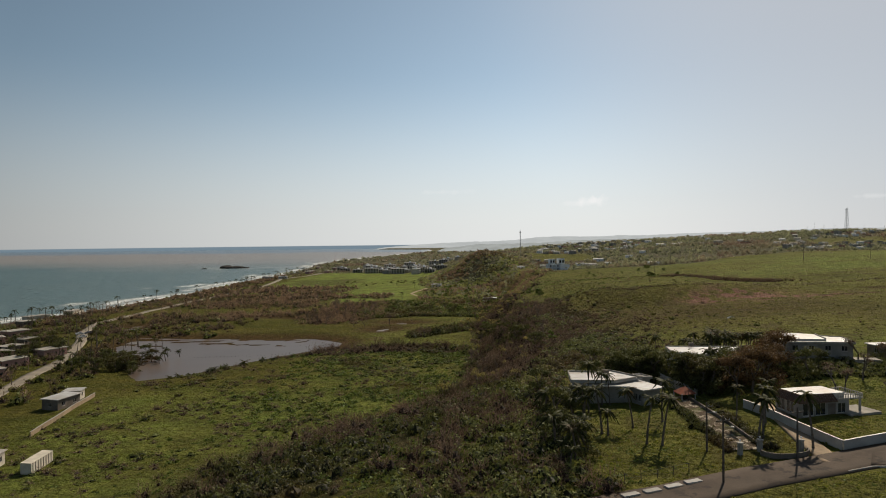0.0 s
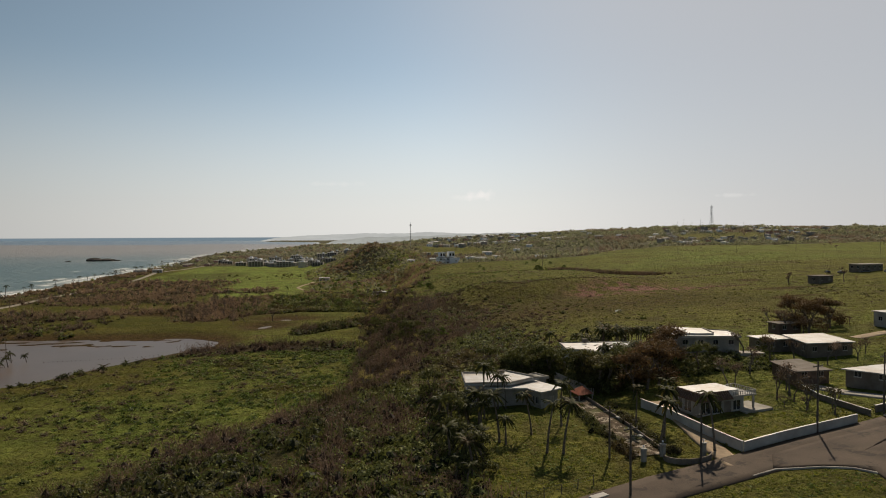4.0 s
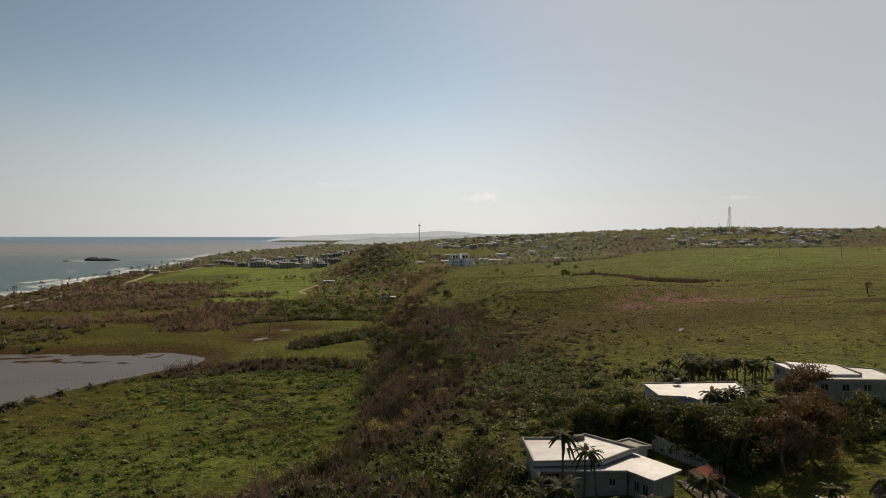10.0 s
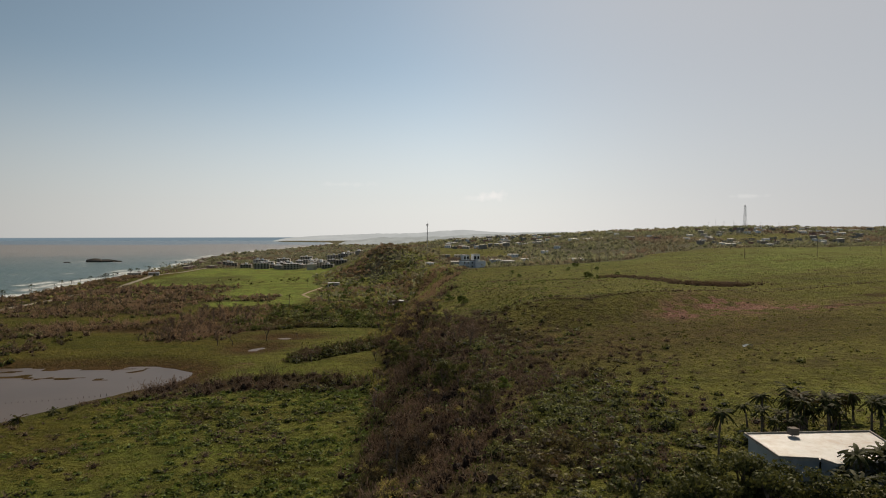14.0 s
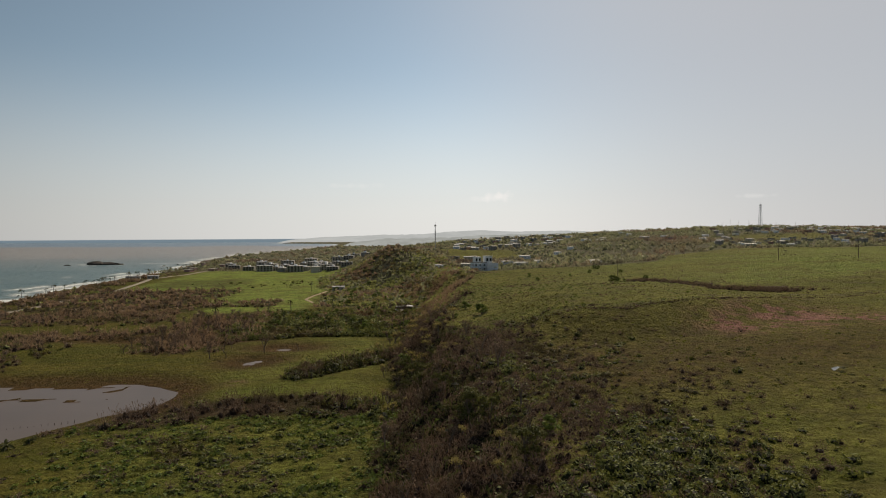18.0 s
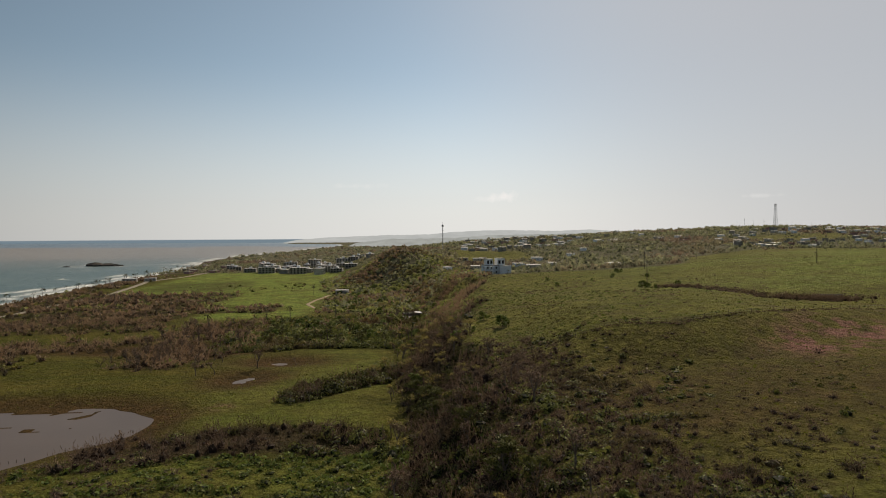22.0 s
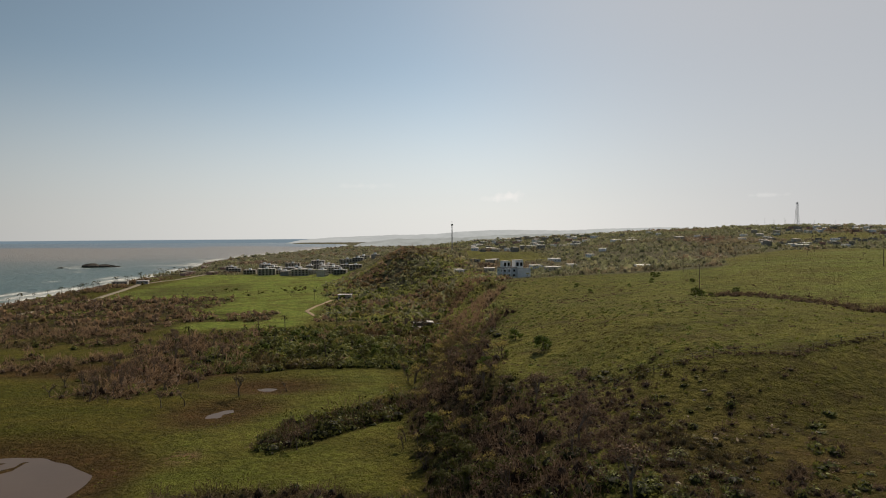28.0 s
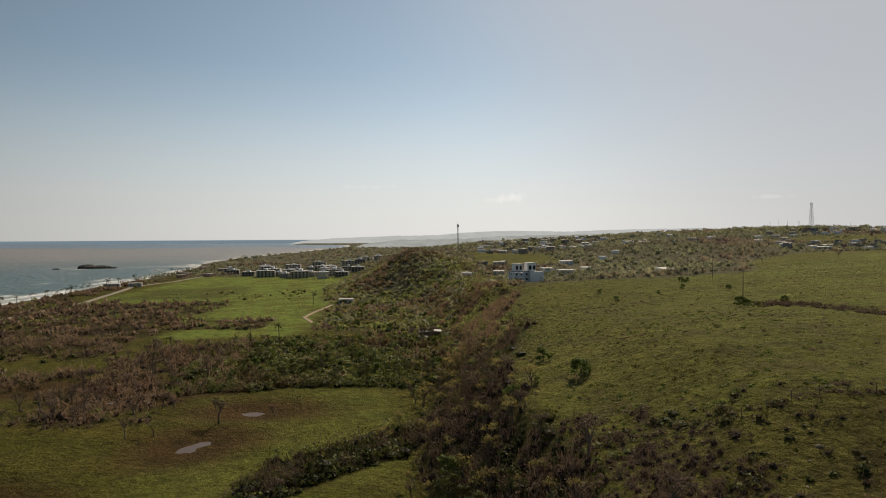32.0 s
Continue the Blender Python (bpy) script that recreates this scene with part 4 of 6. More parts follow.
def house(name, outline, z0, h, label, wall=None, roof=None, over=0.45, parapet=0.0, holes=None, every=3.4, sill=1.0, win=(1.3, 1.2), thick=0.2, slab_t=0.22, storeys=1, roof_z=None, group="", detail=True):
    """A concrete house: a wall to each side with openings through it, windows, and a flat roof."""
    wall, roof = wall or M_SHADEDW, roof or M_ROOF
    ob = thing(name, label, "house", group)
    FOOT.append(offset(outline, 1.2))
    n = len(outline)
    for i in range(n):
        a, b = outline[i], outline[(i + 1) % n]
        L, m = math.dist(a, b), along(a, b, z0)
        cuts = list((holes or {}).get(i, []))
        if not cuts and i not in (holes or {}) and L > 2.6:
            k = max(1, int(L / every))
            for s in range(storeys):
                base = h / storeys * s + sill
                cuts += [(L * (j + 0.5) / k - win[0] / 2, L * (j + 0.5) / k + win[0] / 2, base, base + win[1], "w") for j in range(k)]
        sh = panel(0.0, L - thick, -1.2, h, 0.0, thick, [c[:4] for c in cuts], m)
        part("wall", sh, wall, ob)
        for u0, u1, v0, v1, kind in cuts:
            if kind == "w":
                window(ob, m, u0, u1, v0, v1)
            elif kind == "d":
                d = part("door", Shape().box(u0 + 0.04, u1 - 0.04, 0.08, 0.13, v0, v1 - 0.03, m), M_GREYW, ob)
                part("door_handle", Shape().box(u1 - 0.2, u1 - 0.1, 0.03, 0.08, 1.0, 1.05, m), M_STEEL, d)
            elif kind == "g":
                d = part("garage_door", Shape().box(u0, u1, 0.08, 0.12, v0, v1, m), M_WHITE, ob, "white slatted roller door")
                for k in range(int((u1 - u0) / 0.35)):
                    part("panel", Shape().box(u0 + 0.03 + 0.35 * k, u0 + 0.33 + 0.35 * k, 0.05, 0.08, v0 + 0.05, v1 - 0.05, m), M_CONC, d)
    part("floor", Shape().prism(offset(outline, -0.12), z0 - 0.3, z0), M_CONC, ob)
    rz = z0 + h + 0.002
    r = part("roof", Shape().prism(offset(outline, over), rz, rz + slab_t), roof, ob)
    if parapet:
        o = offset(outline, over)
        for i in range(n):
            a, b = o[i], o[(i + 1) % n]
            L, m = math.dist(a, b), along(a, b, rz + slab_t)
            part("parapet", Shape().box(0.0, L - 0.16, 0.003, 0.16, 0.002, parapet, m), M_CONC, r)
    return ob


# the near white house with two angled wings
H1_LOW = [(21.2, 131.2), (32.6, 129.9), (34.4, 126.4), (39.0, 129.2), (35.4, 136.4), (29.6, 132.6), (21.4, 132.8)]
h1 = house("house", [(21.6, 131.9), (33.0, 130.6), (34.6, 127.0), (38.4, 129.3), (34.4, 137.0), (31, 141.4), (28.8, 139.9), (22.3, 140.6)], 20.4, 4.3,
           "white flat-roofed two-level house with stained roof and palms in front", M_SHADEDW, over=0.15, slab_t=0.1,
           holes={0: [(0.8, 2.8, 2.3, 3.8, "w"), (1.4, 2.1, 0.6, 1.5, "w"), (9.0, 9.9, 2.2, 3.2, "w")], 1: [(0.8, 1.7, 1.9, 3.2, "w"), (2.2, 3.1, 1.9, 3.2, "w")],
                  2: [(0.6, 3.6, 0.9, 3.2, "g")], 3: [(1, 2.2, 0.9, 3, "d"), (4, 5.5, 1.8, 3, "w")]})
part("roof", Shape().prism(offset(H1_LOW, 0.25), 24.72, 24.95), M_ROOF, h1, "white sealed lower roof with brown stains")
UP = [(21.0, 131.6), (30.0, 131.2), (35.2, 134.8), (36.4, 135.0), (31.2, 142.2), (28.8, 140.6), (21.8, 141.4)]
up = part("upper_roof", Shape().prism(UP, 25.25, 25.6), M_ROOF, h1, "stained white upper roof slab with a low parapet")
part("upper_wall", Shape().prism(offset(UP, -0.7), 24.9, 25.24), M_CONC, h1)
for a, b in zip(UP, UP[1:] + UP[:1]):
    part("parapet", Shape().box(0, math.dist(a, b) - 0.22, 0.003, 0.22, 0.002, 0.3, along(a, b, 25.6)), M_CONC, up)
SM = [(35.6, 137.0), (39.2, 137.6), (37.4, 141.2), (34.0, 139.4)]
part("back_roof", Shape().prism(SM, 24.8, 25.1), M_CONC, h1)
part("back_wall", Shape().prism(offset(SM, -0.35), 20.2, 24.8), M_WHITE, h1)
for a, b in zip(SM, SM[1:] + SM[:1]):
    part("parapet", Shape().box(0, math.dist(a, b) - 0.2, 0.003, 0.2, 0.002, 0.25, along(a, b, 25.1)), M_CONC, h1)
wt = part("roof_tank", Shape().box(-0.7, 0.7, -0.4, 0.4, 25.62, 26.25, pose(29.7, 140.2, 0, 0, 0, 15)), M_GREYW, h1, "grey roof machine")
st = thing("porch_stair", "white outside stair at the end of the house", "stairs")
for k in range(8):
    part("step", Shape().box(20.0, 21.4, 129.6 + 0.3 * k, 130.0 + 0.3 * k + 1.6, 19.0, 20.4 + 0.2 * k), M_WHITE, st)

am = along((21.6, 131.9), (33.0, 130.6), 20.4)
arch = Shape()
for k in range(9):
    a0, a1 = math.pi * k / 9, math.pi * (k + 1) / 9
    q = [(4.9 - r * math.cos(a), 1.7 + r * math.sin(a)) for r, a in ((1.0, a0), (1.25, a0), (1.25, a1), (1.0, a1))]
    arch.face(*[am @ Vector((u, -0.07, v)) for u, v in q])
    for (u0, v0), (u1, v1) in ((q[1], q[2]), (q[3], q[0])):
        arch.face(am @ Vector((u0, -0.07, v0)), am @ Vector((u0, 0.0, v0)), am @ Vector((u1, 0.0, v1)), am @ Vector((u1, -0.07, v1)))
arch.box(3.65, 3.9, -0.07, -0.003, 0.2, 1.7, am).box(5.9, 6.15, -0.07, -0.003, 0.2, 1.7, am)
part("arch_moulding", arch, M_WHITE, h1, "pale arched moulding on the front wall")
part("arch_panel", Shape().box(3.9, 5.9, -0.03, -0.003, 0.2, 2.5, am), M_CONC, h1)
part("wall_band", Shape().box(0.0, 11.3, -0.05, -0.003, 1.95, 2.1, am), M_CONC, h1)
for gx0, gy0 in ((44.6, 98.4), (41.2, 97.3), (50.2, 97.2)):
    gp = thing("gate_post", "pale concrete gate post with a white globe lamp", "gate post", "gate posts", at=pose(gx0, gy0, land_z(gx0, gy0), 0, 0, 18))
    part("post", Shape().box(-0.28, 0.28, -0.28, 0.28, -0.4, 1.75), M_SHADEDW, gp)
    part("cap", Shape().box(-0.36, 0.36, -0.36, 0.36, 1.752, 1.88), M_WHITE, gp)
    part("lamp_stem", Shape().tube((0, 0, 1.88), (0, 0, 2.1), 0.04, 0.04, 6), M_STEEL, gp)
    part("globe", Shape().tube((0, 0, 2.1), (0, 0, 2.22), 0.08, 0.17, 10, False).tube((0, 0, 2.22), (0, 0, 2.34), 0.17, 0.07, 10), M_BRIGHT, gp)

# the tiled pool hut
hut = thing("pool_hut", "small open hut with an orange-brown tiled hip roof", "hut")
hc = [(42.6, 129.2), (46.0, 130.6), (45.4, 134.0), (42.0, 133.0)]
apex = (44, 131.7, 24.6)
for k in range(4):
    a, b = hc[k], hc[(k + 1) % 4]
    sh = Shape()
    for j in range(6):
        t0, t1 = j / 6, (j + 1) / 6
        q = [tuple(Vector((*p, 23.3)).lerp(Vector(apex), t)) for p, t in ((a, t0), (b, t0), (b, t1), (a, t1))]
        sh.face(q[0], q[1], q[2], q[3])
        sh.face((q[0][0], q[0][1], q[0][2] - 0.08), q[0], q[1], (q[1][0], q[1][1], q[1][2] - 0.08))
    part("roof_side", sh, M_RUSTROOF, hut)
    part("post", Shape().tube((a[0] * 0.9 + 4.4, a[1] * 0.9 + 13.17, 20.8), (a[0] * 0.9 + 4.4, a[1] * 0.9 + 13.17, 23.4), 0.12, 0.12), M_WHITE, hut)

# the house with a tiled skirt roof behind the white wall
H4 = [(57.6, 111.2), (67.0, 113.4), (65.4, 119.6), (56.2, 117.4)]
h4 = house("house", H4, 23.9, 3.1, "white bungalow with a brown tiled skirt roof and a terrace", M_SHADEDW, over=-0.55, slab_t=0.95,
           holes={0: [(0.5, 2.6, 0.5, 2.6, "w"), (3.0, 5.0, 0.5, 2.6, "w"), (5.4, 7.0, 0.1, 2.4, "d"), (7.4, 9.0, 0.7, 2.4, "w")], 3: [(0.4, 2.4, 0.6, 2.6, "w"), (2.8, 4.6, 0.6, 2.6, "w")]})
h4.matrix_basis = pose(-0.6, 0, -0.55)
lo, hi = offset(H4, 0.35), offset(H4, -0.5)
for i in (0, 3):
    a0, b0, a1, b1 = lo[i], lo[(i + 1) % 4], hi[i], hi[(i + 1) % 4]
    if i == 0:
        b0, b1 = tuple(Vector(a0).lerp(Vector(b0), 0.72)), tuple(Vector(a1).lerp(Vector(b1), 0.72))
    skirt = part("tiled_roof", Shape().face((*a0, 26.75), (*b0, 26.75), (*b0, 26.6), (*a0, 26.6)), M_TILE, h4, "brown clay tile skirt roof")
    rows, cols = 5, 14
    for j in range(rows):
        for k in range(cols):
            def at(u, v, lift):
                p = Vector((*a0, 26.72)).lerp(Vector((*b0, 26.72)), u).lerp(Vector((*a1, 27.92)).lerp(Vector((*b1, 27.92)), u), v)
                return (p.x, p.y, p.z + lift)
            u0, u1, v0, v1 = k / cols, (k + 0.94) / cols, j / rows, (j + 1.08) / rows
            part("tile", Shape().face(at(u0, v0, 0.1), at(u1, v0, 0.1), at(u1, v1, 0.03), at(u0, v1, 0.03)).face(at(u0, v0, 0.0), at(u1, v0, 0.0), at(u1, v0, 0.1), at(u0, v0, 0.1)), M_TILE, skirt)
tr = part("terrace", Shape().prism([(64.6, 112.6), (69.6, 113.8), (68.4, 118.8), (63.6, 117.6)], 26.9, 27.12), M_WHITE, h4)
for a, b in (((64.6, 112.6), (69.6, 113.8)), ((69.6, 113.8), (68.4, 118.8)), ((63.9, 116.4), (68.4, 118.8))):
    L, m = math.dist(a, b), along(a, b, 27.12)
    part("rail", Shape().box(0.05, L - 0.05, 0.02, 0.12, 0.62, 0.74, m), M_WHITE, tr)
    for k in range(int(L / 0.5)):
        part("baluster", Shape().box(0.1 + 0.5 * k, 0.24 + 0.5 * k, 0.03, 0.11, 0.002, 0.62, m), M_WHITE, tr)
for q in ((69.2, 114.1), (68.1, 118.4)):
    part("post", Shape().box(q[0] - 0.15, q[0] + 0.15, q[1] - 0.15, q[1] + 0.15, 23.4, 26.9), M_WHITE, h4)

h2 = house("house", [(49.6, 157.2), (54.0, 156.0), (54.6, 154.0), (64.0, 153.4), (67.4, 165.0), (50.6, 165.8)], 22.4, 4.4, "pale blue flat-roofed house half hidden by palms", M_BLUEW, parapet=0.22, every=3.0)
part("balcony", Shape().box(49.0, 53.5, 154.6, 157.0, 24.9, 25.1).box(49.0, 49.15, 154.6, 157.0, 25.1, 26.0).box(49.15, 53.5, 154.6, 154.75, 25.1, 26.0), M_BLUEW, h2)
part("roof_machine", Shape().box(55.6, 56.7, 164.0, 165.0, 27.3, 28.2), M_GREYW, h2)
h3 = house("house", [(74.6, 153.2), (88.6, 151.2), (90.6, 160.0), (76.6, 167.2)], 27.2, 2.7, "white flat-roofed house on the rise behind a rusty tree", M_SHADEDW, parapet=0.2)
part("upper_roof", Shape().prism([(76.5, 155), (84, 154), (85.5, 162), (78, 166)], 30.15, 30.6), M_ROOF, h3)
part("parapet", Shape().box(0, 8, 0, 0.2, 0, 0.25, along((84, 154), (85.5, 162), 30.6)), M_CONC, h3)
for label, o, zb, hh, w, r in (
        ("small grey flat-roofed outbuilding", rect(103, 161, 7.5, 6.0, 8), 25.4, 2.7, M_GREYW, M_ROOF),
        ("long grey house with a white flat roof", [(105, 150), (117, 150.5), (118.5, 163), (107.5, 162)], 25.5, 2.9, M_GREYW, M_ROOF),
        ("dark grey house with a patched roof", [(86.2, 127.4), (93.6, 128), (94.6, 138.6), (87.6, 137.2)], 23.9, 2.2, M_PINKD, M_GREYW),
        ("low house with a white flat roof beside the street", [(94, 124), (101.5, 114.5), (117, 118), (110.5, 128)], 24.2, 2.1, M_GREYW, M_ROOF),
        ("dark unfinished block house at the pasture's edge", rect(122, 183, 7, 4.5, 5), 25.8, 2.5, M_PINKD, M_GREYW),
        ("white flat-roofed house at the end of a paved drive", rect(155, 178, 12, 8, 10), 26.6, 3.4, M_WHITE, M_ROOF),
        ("cream flat-roofed house beside the meadow wall", [(-133.4, 196), (-127.6, 194.8), (-126, 204), (-131.8, 205.6)], 3.4, 3.2, M_GREYW, M_ROOF),
        ("pale outbuilding with a rusty edge", rect(-132, 210.5, 5, 4.5, 12), 3.4, 3.0, M_CREAM, M_ROOF),
        ("cream flat-roofed house at the meadow's edge", rect(-111.5, 142, 6, 8, 12), 4.0, 3.0, M_CREAM, M_ROOF),
        ("long low stable with a grey roof", rect(214, 290, 10, 5.5, 18), 31.2, 2.8, M_GREYW, M_GREYW),
        ("low farm building with a stair tower", rect(264, 322, 15, 7, 10), 33.8, 3.0, M_GREYW, M_CONC),
        ("small white house with a flat roof in the field", rect(-36, 717.5, 10.5, 8, -2), 3.0, 3.6, M_WHITE, M_ROOF),
        ("white beach house with a wide roof", rect(-282, 905, 15, 8, 10), 3.2, 3.4, M_WHITE, M_ROOF),
        ("white beach house with a wide roof", rect(-264, 918, 12, 8, 10), 3.2, 3.4, M_WHITE, M_ROOF)):
    zz = max(land_z(*o[k]) for k in range(4))
    house("house", o, max(zb - 0.8, zz + 0.05), hh, label, w, r)
part("roof_patch", Shape().prism([(90.6, 128.0), (94.0, 128.3), (95.0, 138.0), (92.4, 137.8)], 26.9, 27.05), M_RUSTROOF, bpy.data.objects["house.005"], "rusty sheet roof")
box_c = thing("storage_container", "white box container standing tilted on the grass", "container")
zc = land_z(-99.5, 143)
part("body", Shape().prism([(-100.4, 139.0), (-97.6, 138.6), (-98.6, 147.8), (-101.4, 148.2)], zc - 0.1, zc + 2.5), M_CREAM, box_c)
cm = along((-97.6, 138.6), (-98.6, 147.8), zc)
for k in range(8):
    part("rib", Shape().box(0.6 + 1.1 * k, 0.7 + 1.1 * k, -0.1, -0.003, 0.1, 2.4, cm), M_CONC, box_c)

# the tall white-and-blue villa at the plateau's edge
vz = land_z(84, 648)
villa = house("villa", [(78.5, 647), (89, 649), (87.4, 661), (77, 659)], vz + 0.3, 6.6, "pale blue and white villa with roof towers and a columned porch", M_VILLA, storeys=2, parapet=0.5, every=3.4, win=(1.5, 1.5))
for cx, cy, w, d, zt in ((81.4, 651.5, 5.4, 6, 11.6), (90.6, 653.5, 5.8, 7, 12.2)):
    o = rect(cx, cy, w, d, 10)
    zb = 7.1 if cx < 85 else -1.0
    part("tower", Shape().prism(o, vz + 0.3 + zb, vz + 0.3 + zt), M_BRIGHT, villa, "white stair tower")
    part("tower_roof", Shape().prism(offset(o, 0.3), vz + 0.3 + zt, vz + 0.55 + zt), M_ROOF, villa)
    for k in range(2):
        part("window", Shape().box(0.6 + k * w / 2, w / 2 - 0.5 + k * w / 2, -0.06, 0.02, 0.9, 3.6, along(o[0], o[1], vz + 7.4)), M_GLASS, villa)
for k, zz in enumerate((0.2, 3.4, 6.7)):
    part(("porch_floor", "balcony", "porch_roof")[k], Shape().prism(rect(80.6, 644.6, 7.0, 4.4, 10), vz + zz - (2.2 if k == 0 else 0.25), vz + zz), M_BRIGHT, villa)
for k in range(3):
    part("porch_column", Shape().tube((77.8 + 2.8 * k, 642.3 + 0.5 * k, vz - 1), (77.8 + 2.8 * k, 642.3 + 0.5 * k, vz + 6.45), 0.25, 0.25, 8), M_BRIGHT, villa)
part("screen_wall", Shape().prism([(89.2, 645.4), (99, 648.8), (98.6, 651), (89.2, 647.4)], vz - 2, vz + 6.9), M_BRIGHT, villa, "blank white screen wall")
part("roof_edge", Shape().prism([(89.0, 645.1), (99.3, 648.6), (98.8, 651.3), (89.0, 647.7)], vz + 6.9, vz + 7.1), M_ROOF, villa)


# ---- far houses ----
def far_house(w, d, h, wall, roof, label, group, storeys=1, wins=3, pitch=0):
    ob = thing("house", label, "house", group)
    part("body", Shape().box(-w / 2, w / 2, -d / 2, d / 2, -3, h), wall, ob)
    if pitch:
        rise = math.tan(radians(pitch)) * d / 2
        part("roof", Shape().box(-w / 2 - 0.5, w / 2 + 0.5, -d / 2 - 0.6, d / 2 + 0.6, 0, 0.2, pose(0, 0, h + rise, pitch, 0, 0)), M_SHEET, ob, "pale sheet roof")
        part("gable_wall", Shape().box(-w / 2, w / 2, d / 2 - 0.2, d / 2, h, h + 1.8 * rise), wall, ob)
    else:
        part("roof", Shape().box(-w / 2 - 0.5, w / 2 + 0.5, -d / 2 - 0.5, d / 2 + 0.5, h, h + 0.3), roof, ob)
    for s in range(storeys):
        for k in range(wins):
            u = -w / 2 + w * (k + 0.5) / wins
            zb = s * h / storeys + 0.9
            part("window", Shape().box(u - 0.55, u + 0.55, -d / 2 - 0.06, -d / 2 + 0.02, zb, zb + 1.1), M_GLASS, ob)
    return ob


r3 = random.Random(11)
kinds = [far_house(12, 9, 3.3, M_BRIGHT, M_ROOF, "small white house with a pale sheet roof on the hillside", "houses on the hills", pitch=3),
         far_house(14, 8, 3.2, M_CREAM, M_ROOF, "cream house with a pale sheet roof on the hillside", "houses on the hills", pitch=3),
         far_house(10, 9, 3.2, M_SHADEDW, M_CONC, "grey block house on the hillside", "houses on the hills"),
         far_house(11, 9, 6.0, M_SHADEDW, M_ROOF, "two-storey weathered white house on the hillside", "houses on the hills", 2, pitch=2.5),
         far_house(13, 8, 3.2, M_PINK, M_RUSTROOF, "faded pink house with a rusty roof", "houses on the hills")]
spots = [(156, 745, 0), (180, 646, 0), (132, 716, 1), (58, 742, 0), (84, 742, 1), (88, 860, 2), (103, 856, 1), (128, 760, 0), (205, 850, 0), (112, 880, 2), (160, 820, 0), (235, 900, 0), (60, 745, 2)]
for count, lo, hi, y0, y1 in ((78, 0.13, 0.31, 1000, 1400), (92, 0.6, 0.93, 820, 1280), (16, 0.3, 0.6, 1080, 1400)):
    todo = count
    while todo:
        y = r3.uniform(y0, y1)
        x = (y - 204) * r3.uniform(lo, hi)
        if y > far_edge(x) + 110 and all(math.dist((x, y), s[:2]) > 19 for s in spots) and not (540 < x < 720 and 1040 < y < 1130):
            spots.append((x, y, r3.choice((0, 0, 1, 1, 2, 2, 4, 3))))
            todo -= 1
for x, y, k in spots:
    w = r3.uniform(0.5, 0.95)
    copy_thing(kinds[k], pose(x, y, land_z(x, y) + 0.3, 0, 0, r3.uniform(-40, 40)) @ Matrix.Diagonal((w, r3.uniform(0.6, 0.95), r3.uniform(0.7, 0.95), 1)))
for k, (x, y) in enumerate(((300, 1040), (330, 1062), (360, 1030), (395, 1058), (425, 1036))):
    kinds[k].matrix_basis = pose(x, y, land_z(x, y) + 1.4, 0, 0, 12)
# flats near the beach
def apartment_block(w, d, storeys, wall, label):
    """A block with floor edges, balconies, window bays and a stair head on the roof."""
    ob = thing("apartment_block", label, "apartment block", "apartment blocks")
    h = storeys * 2.7
    part("body", Shape().box(-w / 2, w / 2, -d / 2, d / 2, -2, h), wall, ob)
    for k in range(1, storeys):
        part("floor_edge", Shape().box(-w / 2 - 0.1, w / 2 + 0.1, -d / 2 - 0.9, -d / 2, 2.7 * k - 0.15, 2.7 * k + 0.1), M_WHITE, ob)
    part("roof", Shape().box(-w / 2 - 0.3, w / 2 + 0.3, -d / 2 - 1.0, d / 2 + 0.3, h, h + 0.25), M_ROOF, ob)
    part("stair_head", Shape().box(-1.6, 1.8, -2.0, 2.0, h + 0.25, h + 2.4), M_BRIGHT, ob)
    bays = max(3, int(w / 4))
    for k in range(bays + 1):
        u = -w / 2 + w * k / bays
        part("pier", Shape().box(u - 0.15, u + 0.15, -d / 2 - 0.9, -d / 2, -1, h), M_WHITE, ob)
    for k in range(storeys):
        for i in range(bays):
            u = -w / 2 + w * (i + 0.5) / bays
            part("window", Shape().box(u - 1.1, u + 1.1, -d / 2 - 0.05, -d / 2 + 0.02, 2.7 * k + 0.5, 2.7 * k + 2.2), M_GLASS, ob)
    return ob


flat_a = apartment_block(22, 10, 3, M_CREAM, "three-storey cream apartment block near the beach")
flat_b = apartment_block(16, 10, 2, M_SHADEDW, "two-storey white apartment block near the beach")
flats = [(-158, 1057, 0), (-133, 1047, 1), (-114, 1040, 0), (-84, 1024, 0), (-62, 1036, 1), (-165, 1100, 1), (-160, 1118, 0), (-122, 1112, 1), (-92, 1120, 0), (-60, 1125, 1), (-175, 1170, 0), (-135, 1165, 1), (-100, 1178, 0), (-62, 1182, 0), (-150, 1235, 0), (-95, 1240, 1), (-215, 1130, 1), (-232, 1185, 1), (-40, 1230, 0), (-20, 1150, 1), (-145, 1078, 1), (-104, 1072, 1), (-74, 1070, 0), (-44, 1062, 1), (-142, 1140, 1), (-80, 1150, 1), (-185, 1085, 1), (-46, 1180, 1), (-120, 1205, 1), (-190, 1215, 0)]
flat_a.matrix_basis, flat_b.matrix_basis = pose(-118, 1300, 4), pose(-70, 1310, 4)
for x, y, k in flats:
    copy_thing((flat_a, flat_b)[k], pose(x, y, land_z(x, y), 0, 0, r3.choice((-8, 0, 6, 84))))
